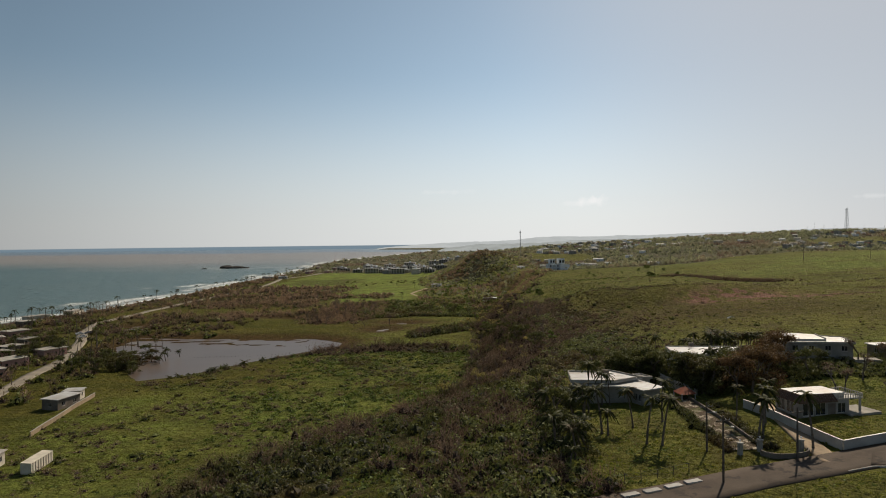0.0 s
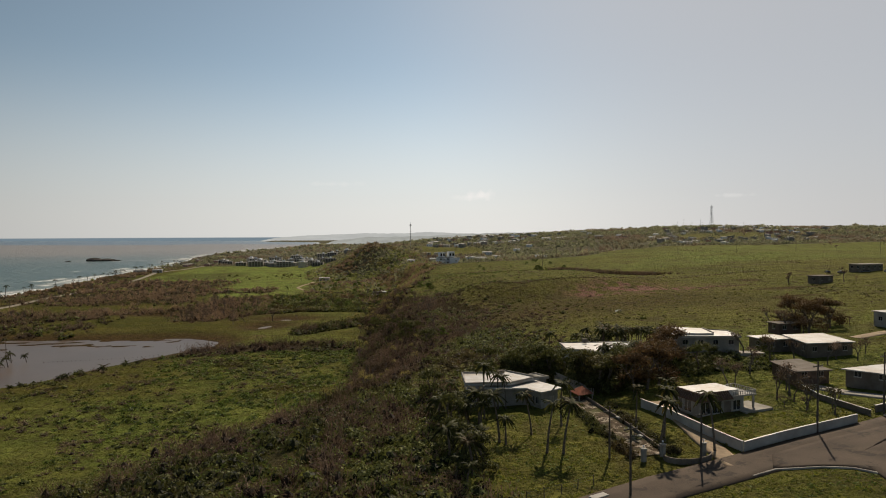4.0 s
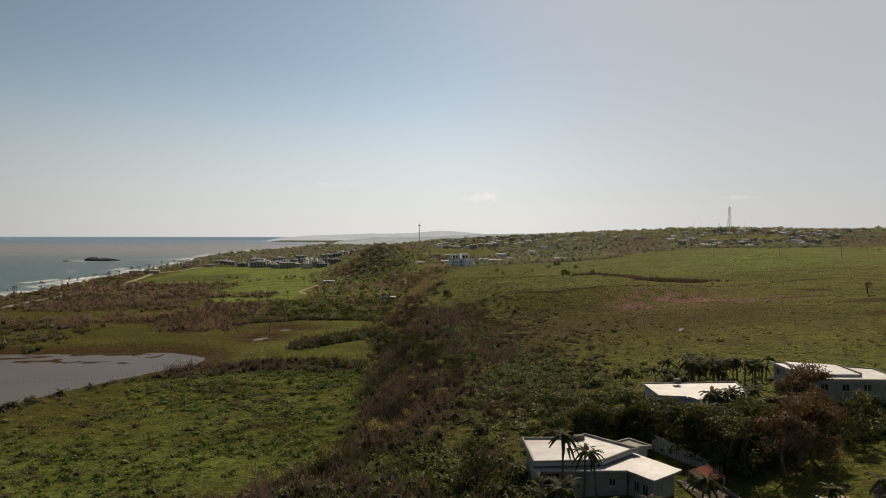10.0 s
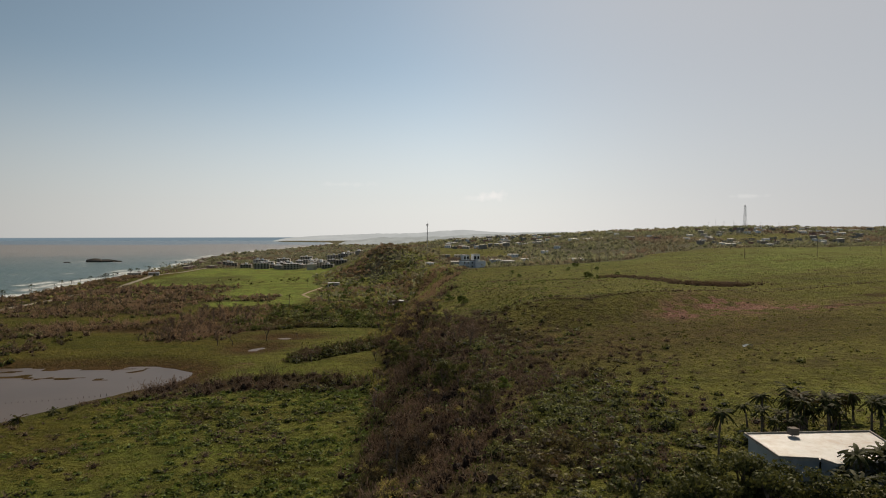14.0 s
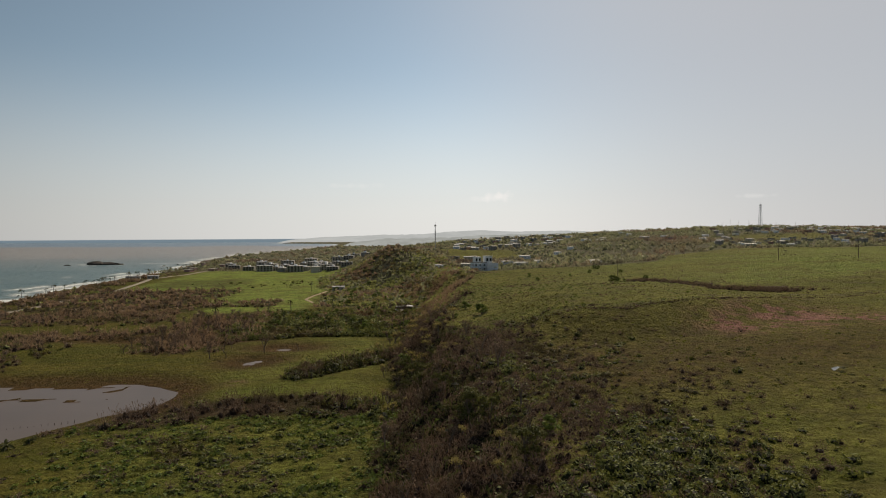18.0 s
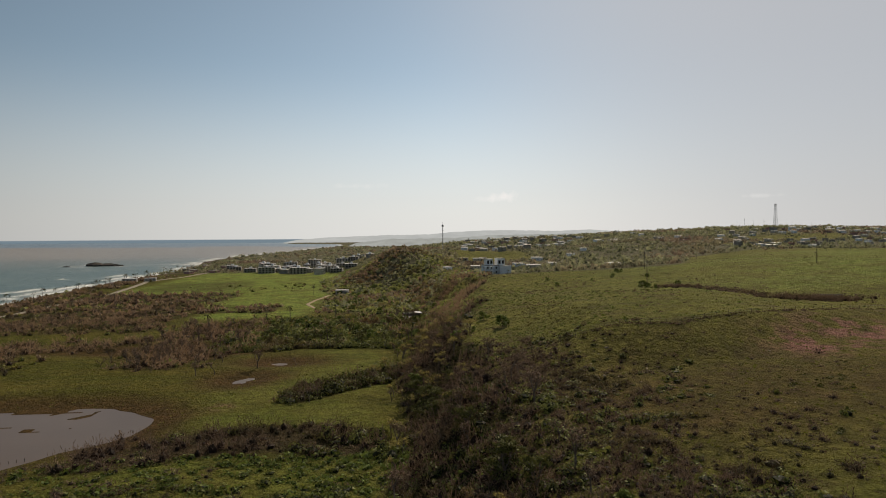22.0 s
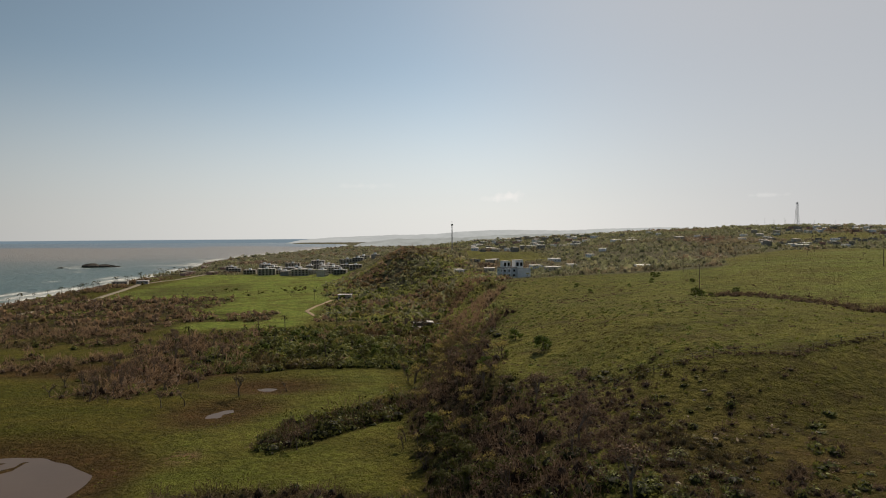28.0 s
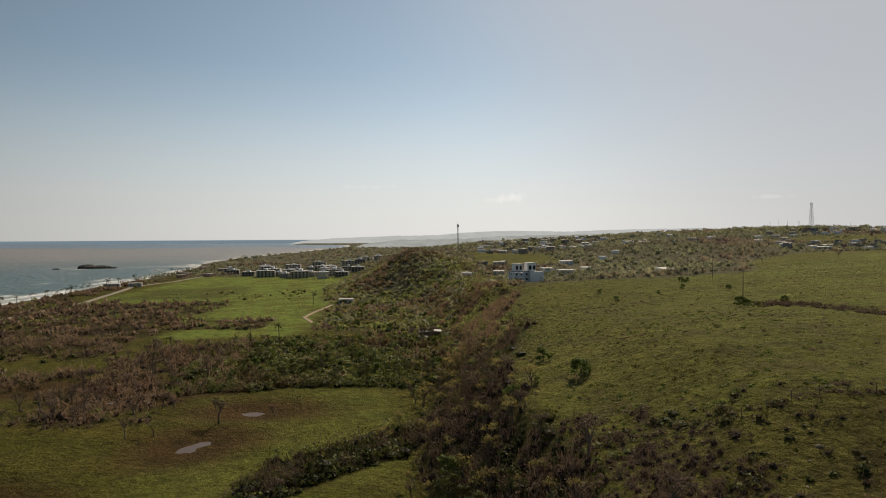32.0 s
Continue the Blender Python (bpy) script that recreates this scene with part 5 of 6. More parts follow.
# the beach village
village = [far_house(11, 8, 3.2, M_PINK, M_CONC, "faded pink house near the beach", "beach houses"), far_house(12, 9, 3.2, M_PINK, M_CONC, "faded pink flat-roofed house near the beach", "beach houses"),
           far_house(9, 7, 3.0, M_GREYW, M_CONC, "grey flat-roofed house near the beach", "beach houses"), far_house(16, 7, 3.4, M_CREAM, M_CONC, "long cream beach pavilion", "beach houses")]
for k, (x, y) in enumerate(((-187, 243), (-196, 268), (-232, 330), (-292, 470))):
    village[k].matrix_basis = pose(x, y, land_z(x, y) + 0.1, 0, 0, 60 + 12 * k)
for x, y, k in ((-205, 255, 0), (-215, 285, 1), (-222, 305, 2), (-240, 300, 1), (-250, 330, 0), (-228, 262, 2), (-258, 360, 1), (-262, 300, 2), (-280, 400, 2), (-196, 296, 0), (-300, 440, 3), (-205, 230, 1), (-178, 222, 0),
                (-235, 1085, 1), (-262, 1060, 0), (-270, 1110, 1), (-290, 1150, 2), (-250, 1210, 1), (-285, 1240, 0), (-300, 1300, 1), (-260, 1290, 2)):
    copy_thing(village[k], pose(x, y, land_z(x, y) + 0.1, 0, 0, r3.uniform(40, 80)))

# a wrecked shed on the plain
ruin = thing("ruined_shed", "storm-wrecked shed with a bent white roof", "shed")
zr = land_z(17, 551)
for u, v in ((12, 548), (22.6, 548), (12, 553), (22.6, 553)):
    part("post", Shape().box(u, u + 0.2, v, v + 0.2, zr - 0.5, zr + 3), M_GREYW, ruin)
for k in range(4):
    part("roof_beam", Shape().box(12 + 3.5 * k, 12.25 + 3.5 * k, 547.6, 553.6, zr + 3.0, zr + 3.25), M_WHITE, ruin)
for v in (547.9, 553.0):
    part("roof_beam", Shape().box(11.6, 23.2, v, v + 0.25, zr + 3.26, zr + 3.5), M_WHITE, ruin)
part("roof_sheet", Shape().box(-2.2, 2.2, -2.6, 2.6, 0, 0.12, pose(20.8, 550.6, zr + 3.55, 3, 5, 2)), M_ROOF, ruin)
part("fallen_sheet", Shape().box(-3, 3, -1.2, 1.2, 0, 0.1, pose(14, 546, zr + 0.9, 38, 6, 14)), M_ROOF, ruin)
part("side_frame", Shape().box(24.5, 24.7, 549, 549.2, zr - 0.5, zr + 2.4).box(28.6, 28.8, 549, 549.2, zr - 0.5, zr + 2.4).box(24.5, 28.8, 549, 549.2, zr + 2.4, zr + 2.65), M_WHITE, ruin)
part("back_wall", Shape().box(12.2, 22.6, 552.9, 553.1, zr - 0.5, zr + 2.8), M_GREYW, ruin)


# ---- poles, masts, fences ----
def utility_pole(x, y, h, label, lamp=False, arm=True):
    z = land_z(x, y)
    ob = thing("utility_pole", label, "utility pole", "utility poles", at=pose(x, y, z, 0, 0, 18))
    part("pole", Shape().tube((0, 0, -0.5), (0, 0, h), 0.17, 0.11, 9), M_POLE, ob)
    if arm:
        a = part("crossarm", Shape().box(-1.1, 1.1, -0.06, 0.06, h - 0.8, h - 0.66), M_POLE, ob)
        for u in (-1.0, -0.4, 0.4, 1.0):
            part("insulator", Shape().tube((u, 0, h - 0.66), (u, 0, h - 0.46), 0.05, 0.04, 6), M_WHITE, a)
    if lamp:
        p = part("lamp_arm", Shape().tube((0, 0, h - 1.6), (0.2, -1.4, h - 1.2), 0.04, 0.04, 6), M_STEEL, ob)
        part("lamp_head", Shape().box(0.05, 0.4, -1.8, -1.2, h - 1.26, h - 1.1), M_WHITE, p)
    return ob


for x, y, h, lamp in ((34.5, 86.2, 9.2, True), (48.2, 94.2, 7.6, False), (71, 101.2, 11.0, False), (87, 106.6, 10.4, True), (37, 99.5, 7.6, True)):
    utility_pole(x, y, h, "dark weathered utility pole beside the street", lamp)
for x, y, h in ((257, 513, 13), (292, 487, 13), (366, 521, 13), (400, 470, 13), (170, 560, 12), (127, 452, 13), (-195, 640, 9), (-150, 690, 9), (-226, 470, 9), (-228, 540, 9), (-228, 610, 9), (-60, 715, 9)):
    utility_pole(x, y, h, "tall wooden utility pole in the pasture", False)


def lattice(name, x, y, w0, w1, z1, label, steps, t=0.18):
    z0 = land_z(x, y)
    ob = thing(name, label, "mast", at=pose(x, y, z0, 0, 0, 20))
    H = z1 - z0
    cs = ((-1, -1), (1, -1), (1, 1), (-1, 1))
    for sx, sy in cs:
        part("leg", Shape().tube((sx * w0, sy * w0, -1), (sx * w1, sy * w1, H), t, t * 0.7, 5), M_STEEL, ob)
    for k in range(steps):
        a, b = k / steps, (k + 1) / steps
        wa, wb = w0 + (w1 - w0) * a, w0 + (w1 - w0) * b
        for i in range(4):
            (ax, ay), (bx, by) = cs[i], cs[(i + 1) % 4]
            for p, q in (((ax * wa, ay * wa, H * a), (bx * wb, by * wb, H * b)), ((bx * wa, by * wa, H * a), (ax * wb, ay * wb, H * b)), ((ax * wb, ay * wb, H * b), (bx * wb, by * wb, H * b))):
                part("brace", Shape().tube(p, q, t * 0.5, t * 0.5, 3, False), M_STEEL, ob)
    part("antenna", Shape().tube((0, 0, H), (0, 0, H + 3), 0.15, 0.08, 5), M_STEEL, ob)
    for k in range(3):
        part("panel_antenna", Shape().box(-0.4, 0.4, -0.2, 0.2, H - 3, H - 0.6, pose(math.cos(k * 2.1) * (w1 + 0.5), math.sin(k * 2.1) * (w1 + 0.5), 0, 0, 0, k * 120)), M_WHITE, ob)
    return ob


lattice("radio_mast", 78, 1005, 0.55, 0.45, 68, "slim grey radio mast on the hill", 16, 0.1)
lattice("lattice_tower", 779, 1388, 3.1, 1.3, 113, "tall grey lattice tower on the ridge", 9, 0.2)
for x, y, h in ((700, 1390, 12), (712, 1384, 17), (735, 1392, 13), (752, 1386, 15), (760, 1394, 12), (815, 1390, 11), (850, 1380, 10)):
    utility_pole(x, y, h, "weathered pole on the far ridge", False)


def post_fence(name, line, gap, h, label, wires=True):
    ob = thing(name, label, "fence")
    prev = None
    for a, b in zip(line, line[1:]):
        n = max(1, int(math.dist(a, b) / gap))
        for k in range(n):
            x, y = a[0] + (b[0] - a[0]) * k / n, a[1] + (b[1] - a[1]) * k / n
            z = max(land_z(x, y), 0.6)
            part("post", Shape().tube((x, y, z - 0.4), (x + r3.uniform(-0.08, 0.08), y, z + h * r3.uniform(0.85, 1.1)), 0.07, 0.06, 5), M_POLE, ob)
            if wires and prev:
                for zz in (0.5, 0.9):
                    part("wire", Shape().tube((prev[0], prev[1], prev[2] + h * zz), (x, y, z + h * zz), 0.012, 0.012, 3, False), M_STEEL, ob)
            prev = (x, y, z)
    return ob


post_fence("pasture_fence", [(28, 310), (38, 313), (58, 314), (78, 310.5), (86, 314), (103, 320), (120, 326), (140, 334), (230, 356)], 4.0, 1.3, "wire fence on dark wooden posts across the pasture")
post_fence("pond_fence", [(-128, 297), (-103, 301), (-84, 306)], 1.6, 1.1, "row of old fence posts standing in the pond", False)
post_fence("street_fence", [(19, 86), (34, 92)], 2.5, 1.4, "wire fence on posts along the lawn")

# ---- the islet and loose stones ----
def boulder(size, seed, mat, name):
    bm = bmesh.new()
    bmesh.ops.create_icosphere(bm, subdivisions=3 if size[0] > 5 else 1, radius=1)
    for v in bm.verts:
        k = 1 + 0.28 * noise.noise(v.co * 1.7 + Vector((seed, 0, 0))) + 0.14 * noise.noise(v.co * 5 + Vector((0, seed, 0)))
        v.co = Vector((v.co.x * size[0] * k, v.co.y * size[1] * k, v.co.z * size[2] * k))
    me = bpy.data.meshes.new(name)
    bm.to_mesh(me)
    bm.free()
    me.materials.append(mat)
    return me


for k, (x, y, s) in enumerate(((-522, 1391, (17, 12, 7)), (-498, 1394, (18, 10, 5.2)), (-560, 1366, (7, 5, 2.2)), (-480, 1393, (9, 6, 2.6)))):
    tagged(new("islet_rock", boulder(s, k + 3.3, M_ROCK, "islet_rock")), "dark rocky islet in the surf", "rock", "islet rocks").matrix_basis = pose(x, y, -0.5)
stones = [boulder((0.45, 0.3, 0.2), 9.1 + k, M_STONE, "stone") for k in range(4)]
clusters = [(42, 297), (31, 291), (32.4, 288), (37, 289), (63, 316), (52, 302), (50, 287), (60, 286), (58, 288), (53, 285), (53, 278), (47, 295), (60, 289), (65, 285), (55, 206), (47, 206), (38, 220)]
for k in range(80):
    x, y = clusters[k % len(clusters)] if k < 68 else (r3.uniform(30, 100), r3.uniform(255, 320))
    x, y = x + r3.gauss(0, 1.1), y + r3.gauss(0, 0.8)
    ob = tagged(new("stone", stones[k % 4]), "small pale stone lying in the pasture", "stone", "pasture stones")
    s = 0.25 + 1.2 * r3.random() ** 3
    ob.matrix_basis = pose(x, y, land_z(x, y) + 0.02, r3.uniform(-25, 25), r3.uniform(-25, 25), r3.uniform(0, 360)) @ Matrix.Diagonal((s * r3.uniform(0.7, 1.8), s * r3.uniform(0.6, 1.1), s * r3.uniform(0.7, 1.5), 1))
sheet = Shape()
for i in range(6):
    for j in range(3):
        q = [(95.0 + (i + a) * 0.36, 241.2 + (j + b) * 0.36 - 0.12 * (i + a)) for a, b in ((0, 0), (1, 0), (1, 1), (0, 1))]
        sheet.face(*[(a, b, land_z(a, b) + 0.55 + 0.28 * math.sin(a * 2.3) + 0.2 * math.sin(b * 4)) for a, b in q])
zs = land_z(95.5, 241.8)
tarp = thing("white_sheet", "crumpled white sheet caught on weeds in the pasture", "sheet")
part("sheet", sheet, M_TARP, tarp)
part("stalk", Shape().tube((96, 241.3, zs - 0.2), (96, 241.3, zs + 0.7), 0.05, 0.03, 5), M_BARK, tarp)
trough = thing("water_trough", "long pale concrete water trough in the pasture", "trough")
for a, b in (((166, 384.8), (178, 384.2)),):
    L, m = math.dist(a, b), along(a, b, land_z(172, 384))
    for v in (-0.5, 0.4):
        part("trough_side", Shape().box(0, L, v, v + 0.1, -0.6, 0.6, m), M_CONC, trough)
    part("trough_floor", Shape().box(0.05, L - 0.05, -0.39, 0.39, -0.5, 0.3, m), M_CONC, trough)


# ---- cars ----
def car(paint, label):
    ob = thing("car", label, "car", "parked cars")
    body = [(-2.15, 0.35), (2.15, 0.35), (2.2, 0.72), (1.25, 0.86), (0.55, 1.38), (-0.95, 1.42), (-1.7, 0.95), (-2.2, 0.86)]
    sh = Shape()
    for y0, y1, pts in ((-0.86, 0.86, body),):
        i, n = len(sh.v), len(pts)
        sh.v += [Vector((a, y0 * (0.82 if z > 1.2 else 1), z)) for a, z in pts] + [Vector((a, y1 * (0.82 if z > 1.2 else 1), z)) for a, z in pts]
        sh.f += [tuple(range(i, i + n)), tuple(reversed(range(i + n, i + 2 * n)))] + [(i + k, i + n + k, i + n + (k + 1) % n, i + (k + 1) % n) for k in range(n)]
    b = part("body", sh, paint, ob)
    for s in (-1, 1):
        part("side_window", Shape().face((-1.35, s * 0.845, 0.98), (0.85, s * 0.845, 0.94), (0.45, s * 0.74, 1.3), (-0.85, s * 0.74, 1.33)), M_GLASS, b)
        part("headlight", Shape().box(2.1, 2.22, s * 0.62 - 0.16, s * 0.62 + 0.16, 0.58, 0.7), M_WHITE, b)
    part("windscreen", Shape().face((1.2, -0.72, 0.9), (1.2, 0.72, 0.9), (0.62, 0.66, 1.34), (0.62, -0.66, 1.34)), M_GLASS, b)
    part("rear_window", Shape().face((-1.68, 0.7, 1.0), (-1.68, -0.7, 1.0), (-1.05, -0.64, 1.4), (-1.05, 0.64, 1.4)), M_GLASS, b)
    for u in (-1.35, 1.35):
        for s in (-1, 1):
            w = part("wheel", Shape().tube((u, s * 0.7, 0.32), (u, s * 0.9, 0.32), 0.32, 0.32, 14), M_RUBBER, ob)
            part("rim", Shape().tube((u, s * 0.9, 0.32), (u, s * 0.92, 0.32), 0.2, 0.18, 10), M_STEEL, w)
    return ob


M_CARW = glossy("white_car_paint", (0.6, 0.6, 0.6), 0.15)
M_CARR = glossy("grey_car_paint", (0.12, 0.12, 0.13), 0.15)
c1 = car(M_CAR, "black saloon car on the asphalt street")
c1.matrix_basis = pose(86.6, 103.4, land_z(86.6, 103.4) + 0.22, 0, 0, 197)
c2 = car(M_CARW, "white car parked beside the road")
c2.matrix_basis = pose(-214, 352, land_z(-214, 352) + 0.15, 0, 0, 60)
c3 = car(M_CARR, "dark grey car parked on the grass")
c3.matrix_basis = pose(250, 322, land_z(250, 322), 0, 0, 20)
for src, x, y, a in ((c3, 259, 316, 160), (c3, 266, 310, 30), (c1, 246, 327, 70), (c2, -222, 362, 50), (c3, -219, 366, 240), (c3, -40, 622, 10), (c1, -33, 620, 190)):
    copy_thing(src, pose(x, y, land_z(x, y) + (0.15 if x < -200 else 0.02), 0, 0, a))


# ---- trees and palms ----
def palm(seed, h, fronds, droop, label, ragged=0.0):
    """A palm: a leaning, ringed trunk and a crown of bent fronds with leaflets."""
    r = random.Random(seed)
    ob = thing("palm_tree", label, "palm tree", "palm trees")
    lean = Vector((r.uniform(-0.12, 0.12), r.uniform(-0.12, 0.12), 0))
    sh, steps = Shape(), 7
    pts = [Vector((0, 0, -0.4)) + Vector((0, 0, h + 0.4)) * (k / steps) + lean * h * (k / steps) ** 2 for k in range(steps + 1)]
    for k in range(steps):
        r0, r1 = 0.2 - 0.1 * k / steps, 0.2 - 0.1 * (k + 1) / steps
        sh.tube(pts[k], pts[k + 1], r0 * (1.5 if k == 0 else 1.08), r1, 6, False)
    part("trunk", sh, M_BARK, ob)
    V, T, top = [], [], pts[-1]
    for k in range(fronds):
        a = k * 2.4 + r.uniform(-0.3, 0.3)
        L = h * 0.09 + r.uniform(1.0, 1.7)
        up = r.uniform(-0.2, 1.0)
        d = Vector((math.cos(a), math.sin(a), 0))
        side = Vector((-d.y, d.x, 0))
        spine = [top + d * (L * t) + Vector((0, 0, L * (up * t - droop * t * t * (1.3 - up * 0.4)))) for t in (i / 6 for i in range(7))]
        tint = r.uniform(0.2, 0.9)
        for i in range(6):
            w0, w1 = (0.2 * math.sin(math.pi * (0.12 + 0.86 * (i + e) / 6)) + 0.05 for e in (0, 1))
            for s in (-1, 1):
                if r.random() < ragged:
                    continue
                hang = Vector((0, 0, -0.45))
                q = [spine[i], spine[i + 1], spine[i + 1] + side * (s * w1) + hang * w1 - d * 0.12, spine[i] + side * (s * w0) + hang * w0 - d * 0.12]
                V += [tuple(p) for p in q]
                T += [min(1, max(0, tint + r.uniform(-0.15, 0.15)))] * 4
    me = fast_mesh("crown", np.array(V), np.arange(len(V)).reshape(-1, 4), M_PALM, {"tint": T})
    part("crown", me, M_PALM, ob)
    return ob


def limbs(sh, p, d, L, rad, depth, r, tips):
    q = p + d * L
    sh.tube(p, q, rad, rad * 0.62, 5 if depth > 1 else 4, False)
    if depth == 0:
        tips.append(q)
        return
    for k in range(r.choice((2, 3)) if depth > 1 else 2):
        e = (d + Vector((r.uniform(-0.8, 0.8), r.uniform(-0.8, 0.8), r.uniform(-0.1, 0.55)))).normalized()
        limbs(sh, q, e, L * r.uniform(0.55, 0.8), rad * 0.62, depth - 1, r, tips)


def tree(name, seed, h, leaf_mat, label, leaves=9, spread=0.28, leaf=0.34, depth=3, group="trees", bark=None, dense=0):
    """A tapered trunk with forking limbs and a ragged crown of leaf clumps at the twig ends."""
    r = random.Random(seed)
    ob = thing(name, label, "tree", group)
    sh, tips = Shape(), []
    limbs(sh, Vector((0, 0, -0.5)), Vector((r.uniform(-0.1, 0.1), r.uniform(-0.1, 0.1), 1)).normalized(), h * 0.36, h * 0.035, depth, r, tips)
    part("trunk", sh, bark or M_BARK, ob)
    V, T = [], []
    for k in range(dense):
        a, w = r.uniform(0, math.tau), r.random() ** 0.5
        tips.append(Vector((math.cos(a) * w * h * 0.42, math.sin(a) * w * h * 0.42, h * (0.12 + 0.6 * r.random() * (1.1 - 0.6 * w)))))
    for k, p in enumerate(tips):
        v, t = leaf_cloud(leaves, h * spread * r.uniform(0.55, 1.1), leaf, seed * 50 + k, 0.8, 0.25)
        V.append(v + np.array(p) - np.array((0, 0, h * spread * 0.3)))
        T.append(np.clip(t + r.uniform(-0.25, 0.25), 0, 1))
    if V:
        V, T = np.concatenate(V), np.concatenate(T)
        part("crown", fast_mesh("crown", V, np.arange(len(V)).reshape(-1, 3), leaf_mat, {"tint": T}), leaf_mat, ob)
    return ob


def plant(src, spots, r, lo=0.8, hi=1.2, lift=0.0):
    """The first spot takes the original, the others copies."""
    for k, (x, y) in enumerate(spots):
        one = src[k % len(src)]
        s = r.uniform(lo, hi)
        m = pose(x, y, land_z(x, y) + lift, r.uniform(-4, 4), r.uniform(-4, 4), r.uniform(0, 360)) @ Matrix.Diagonal((s, s, s, 1))
        if k < len(src):
            one.matrix_basis = m
        else:
            copy_thing(one, m)


r4 = random.Random(5)
palms_tall = [palm(k, 8.0, 22, 0.75, "tall dark palm with a ragged drooping crown", 0.1) for k in range(3)]
plant(palms_tall, [(29, 104), (31.2, 103), (24, 129.6), (26.9, 129.6), (28.4, 129.4), (52.4, 98), (51, 111), (46.4, 112), (48.8, 170), (17, 127), (23, 110), (20, 111), (18, 120), (45, 100), (47.5, 104), (35, 116), (29, 113)], r4, 0.75, 1.05)
palms_mid = [palm(20 + k, 4.2, 22, 0.7, "dark stubby palm with storm-torn fronds", 0.2) for k in range(3)]
spots = [(r4.uniform(13, 24), r4.uniform(90, 126)) for _ in range(20)] + [(r4.uniform(59, 82), r4.uniform(172, 183)) for _ in range(24)] + [(r4.uniform(54, 68), r4.uniform(150, 155)) for _ in range(9)]
spots += [(r4.uniform(47, 66), r4.uniform(139, 150)) for _ in range(16)] + [(60 + 1.6 * k + r4.uniform(-0.4, 0.4), 174 + r4.uniform(-1.5, 5)) for k in range(12)]
spots += [(r4.uniform(-150, -135), r4.uniform(270, 300)) for _ in range(6)]
plant(palms_mid, spots, r4, 0.75, 1.25)
palms_low = [palm(30 + k, 0.9, 20, 0.6, "low windblown palm beside the pond", 0.25) for k in range(3)]
plant(palms_low, [(-113 + 3.3 * k + r4.uniform(-3, 3), 249 + 5.0 * k + r4.uniform(-4, 2)) for k in (0, 0.4, 2, 2.3, 2.6, 3.0, 3.3, 3.6, 5.2, 6.5, 7)], r4, 0.95, 1.5)
palms_sea = [palm(40 + k, 8.5, 10, 0.8, "tall coconut palm with a thin battered crown", 0.25) for k in range(3)]
spots = [(float(shore_x(np.array(y))) + r4.uniform(16, 34), y) for y in (r4.uniform(395, 1010) for _ in range(44))]
spots += [(r4.uniform(-300, -262), r4.uniform(395, 470)) for _ in range(26)] + [(r4.uniform(-235, -165), r4.uniform(225, 320)) for _ in range(26)] + [(r4.uniform(-185, -150), r4.uniform(262, 330)) for _ in range(22)]
spots += [(r4.uniform(-100, 20), r4.uniform(455, 560)) for _ in range(16)] + [(r4.uniform(-330, -240), r4.uniform(1050, 1330)) for _ in range(40)] + [(r4.uniform(-255, -215), r4.uniform(360, 420)) for _ in range(10)]
plant(palms_sea, spots, r4, 0.75, 1.15)

big = [tree("rusty_tree", 3, 9.5, M_RUST, "large round tree with rust-brown storm-burnt leaves", 92, 0.19, 0.15, 4, dense=22), tree("rusty_tree", 4, 8.5, M_RUST, "round tree with rust-brown leaves near the house", 84, 0.19, 0.15, 4, dense=18)]
plant(big, [(58.4, 134.0), (66, 146), (62, 136.5), (55, 132), (71, 149), (137, 184), (128, 187), (133, 190), (126, 178), (141, 190)], r4, 0.9, 1.05)
dark = [tree("leafy_tree", 10 + k, 6.8, M_DARKLEAF, "dense dark green garden tree", 84, 0.2, 0.155, 3, dense=16) for k in range(4)]
spots = [(r4.uniform(47, 60), r4.uniform(134, 148)) for _ in range(30)] + [(r4.uniform(36, 45), r4.uniform(146, 155)) for _ in range(12)] + [(r4.uniform(28, 40), r4.uniform(145, 153)) for _ in range(10)] + [(73, 141), (78, 146), (96, 153), (15, 138), (16, 116), (15, 106), (18, 98)]
spots += [(r4.uniform(-168, -138), r4.uniform(250, 300)) for _ in range(26)] + [(r4.uniform(-240, -192), r4.uniform(240, 340)) for _ in range(34)]
plant(dark, spots, r4, 0.7, 1.15)
bare = [tree("bare_tree", 30 + k, 6.5, M_DRY, "storm-stripped tree with bare grey-brown branches", 22, 0.18, 0.12, 3) for k in range(5)]
spots = [(78, 113), (80, 116), (83, 138), (93, 146), (89, 150), (101, 149), (85, 121), (81, 122), (110, 147), (104, 142), (113, 144), (120, 150), (98, 152), (76, 132), (72, 128), (77, 120), (77, 112), (80, 109), (83, 126), (79, 118), (82, 112), (75, 115), (200, 293), (203, 297), (222, 285), (226, 282), (250, 322), (276, 318), (139, 188), (134, 181), (144, 185)]
spots += [(r4.uniform(118, 132), r4.uniform(176, 192)) for _ in range(12)]
spots += [(r4.uniform(-112, -66), r4.uniform(405, 535)) for _ in range(95)] + [(r4.uniform(-262, -130), r4.uniform(505, 745)) for _ in range(150)] + [(r4.uniform(-275, -195), r4.uniform(385, 440)) for _ in range(18)]
spots += [(r4.uniform(0, 30), r4.uniform(190, 560)) for _ in range(85)] + [(-26, 352), (-22, 356), (-24, 349), (-64, 395), (-70, 392), (-88, 398), (-95, 402), (-50, 405), (-36, 412)]
plant(bare, spots, r4, 0.6, 1.15)
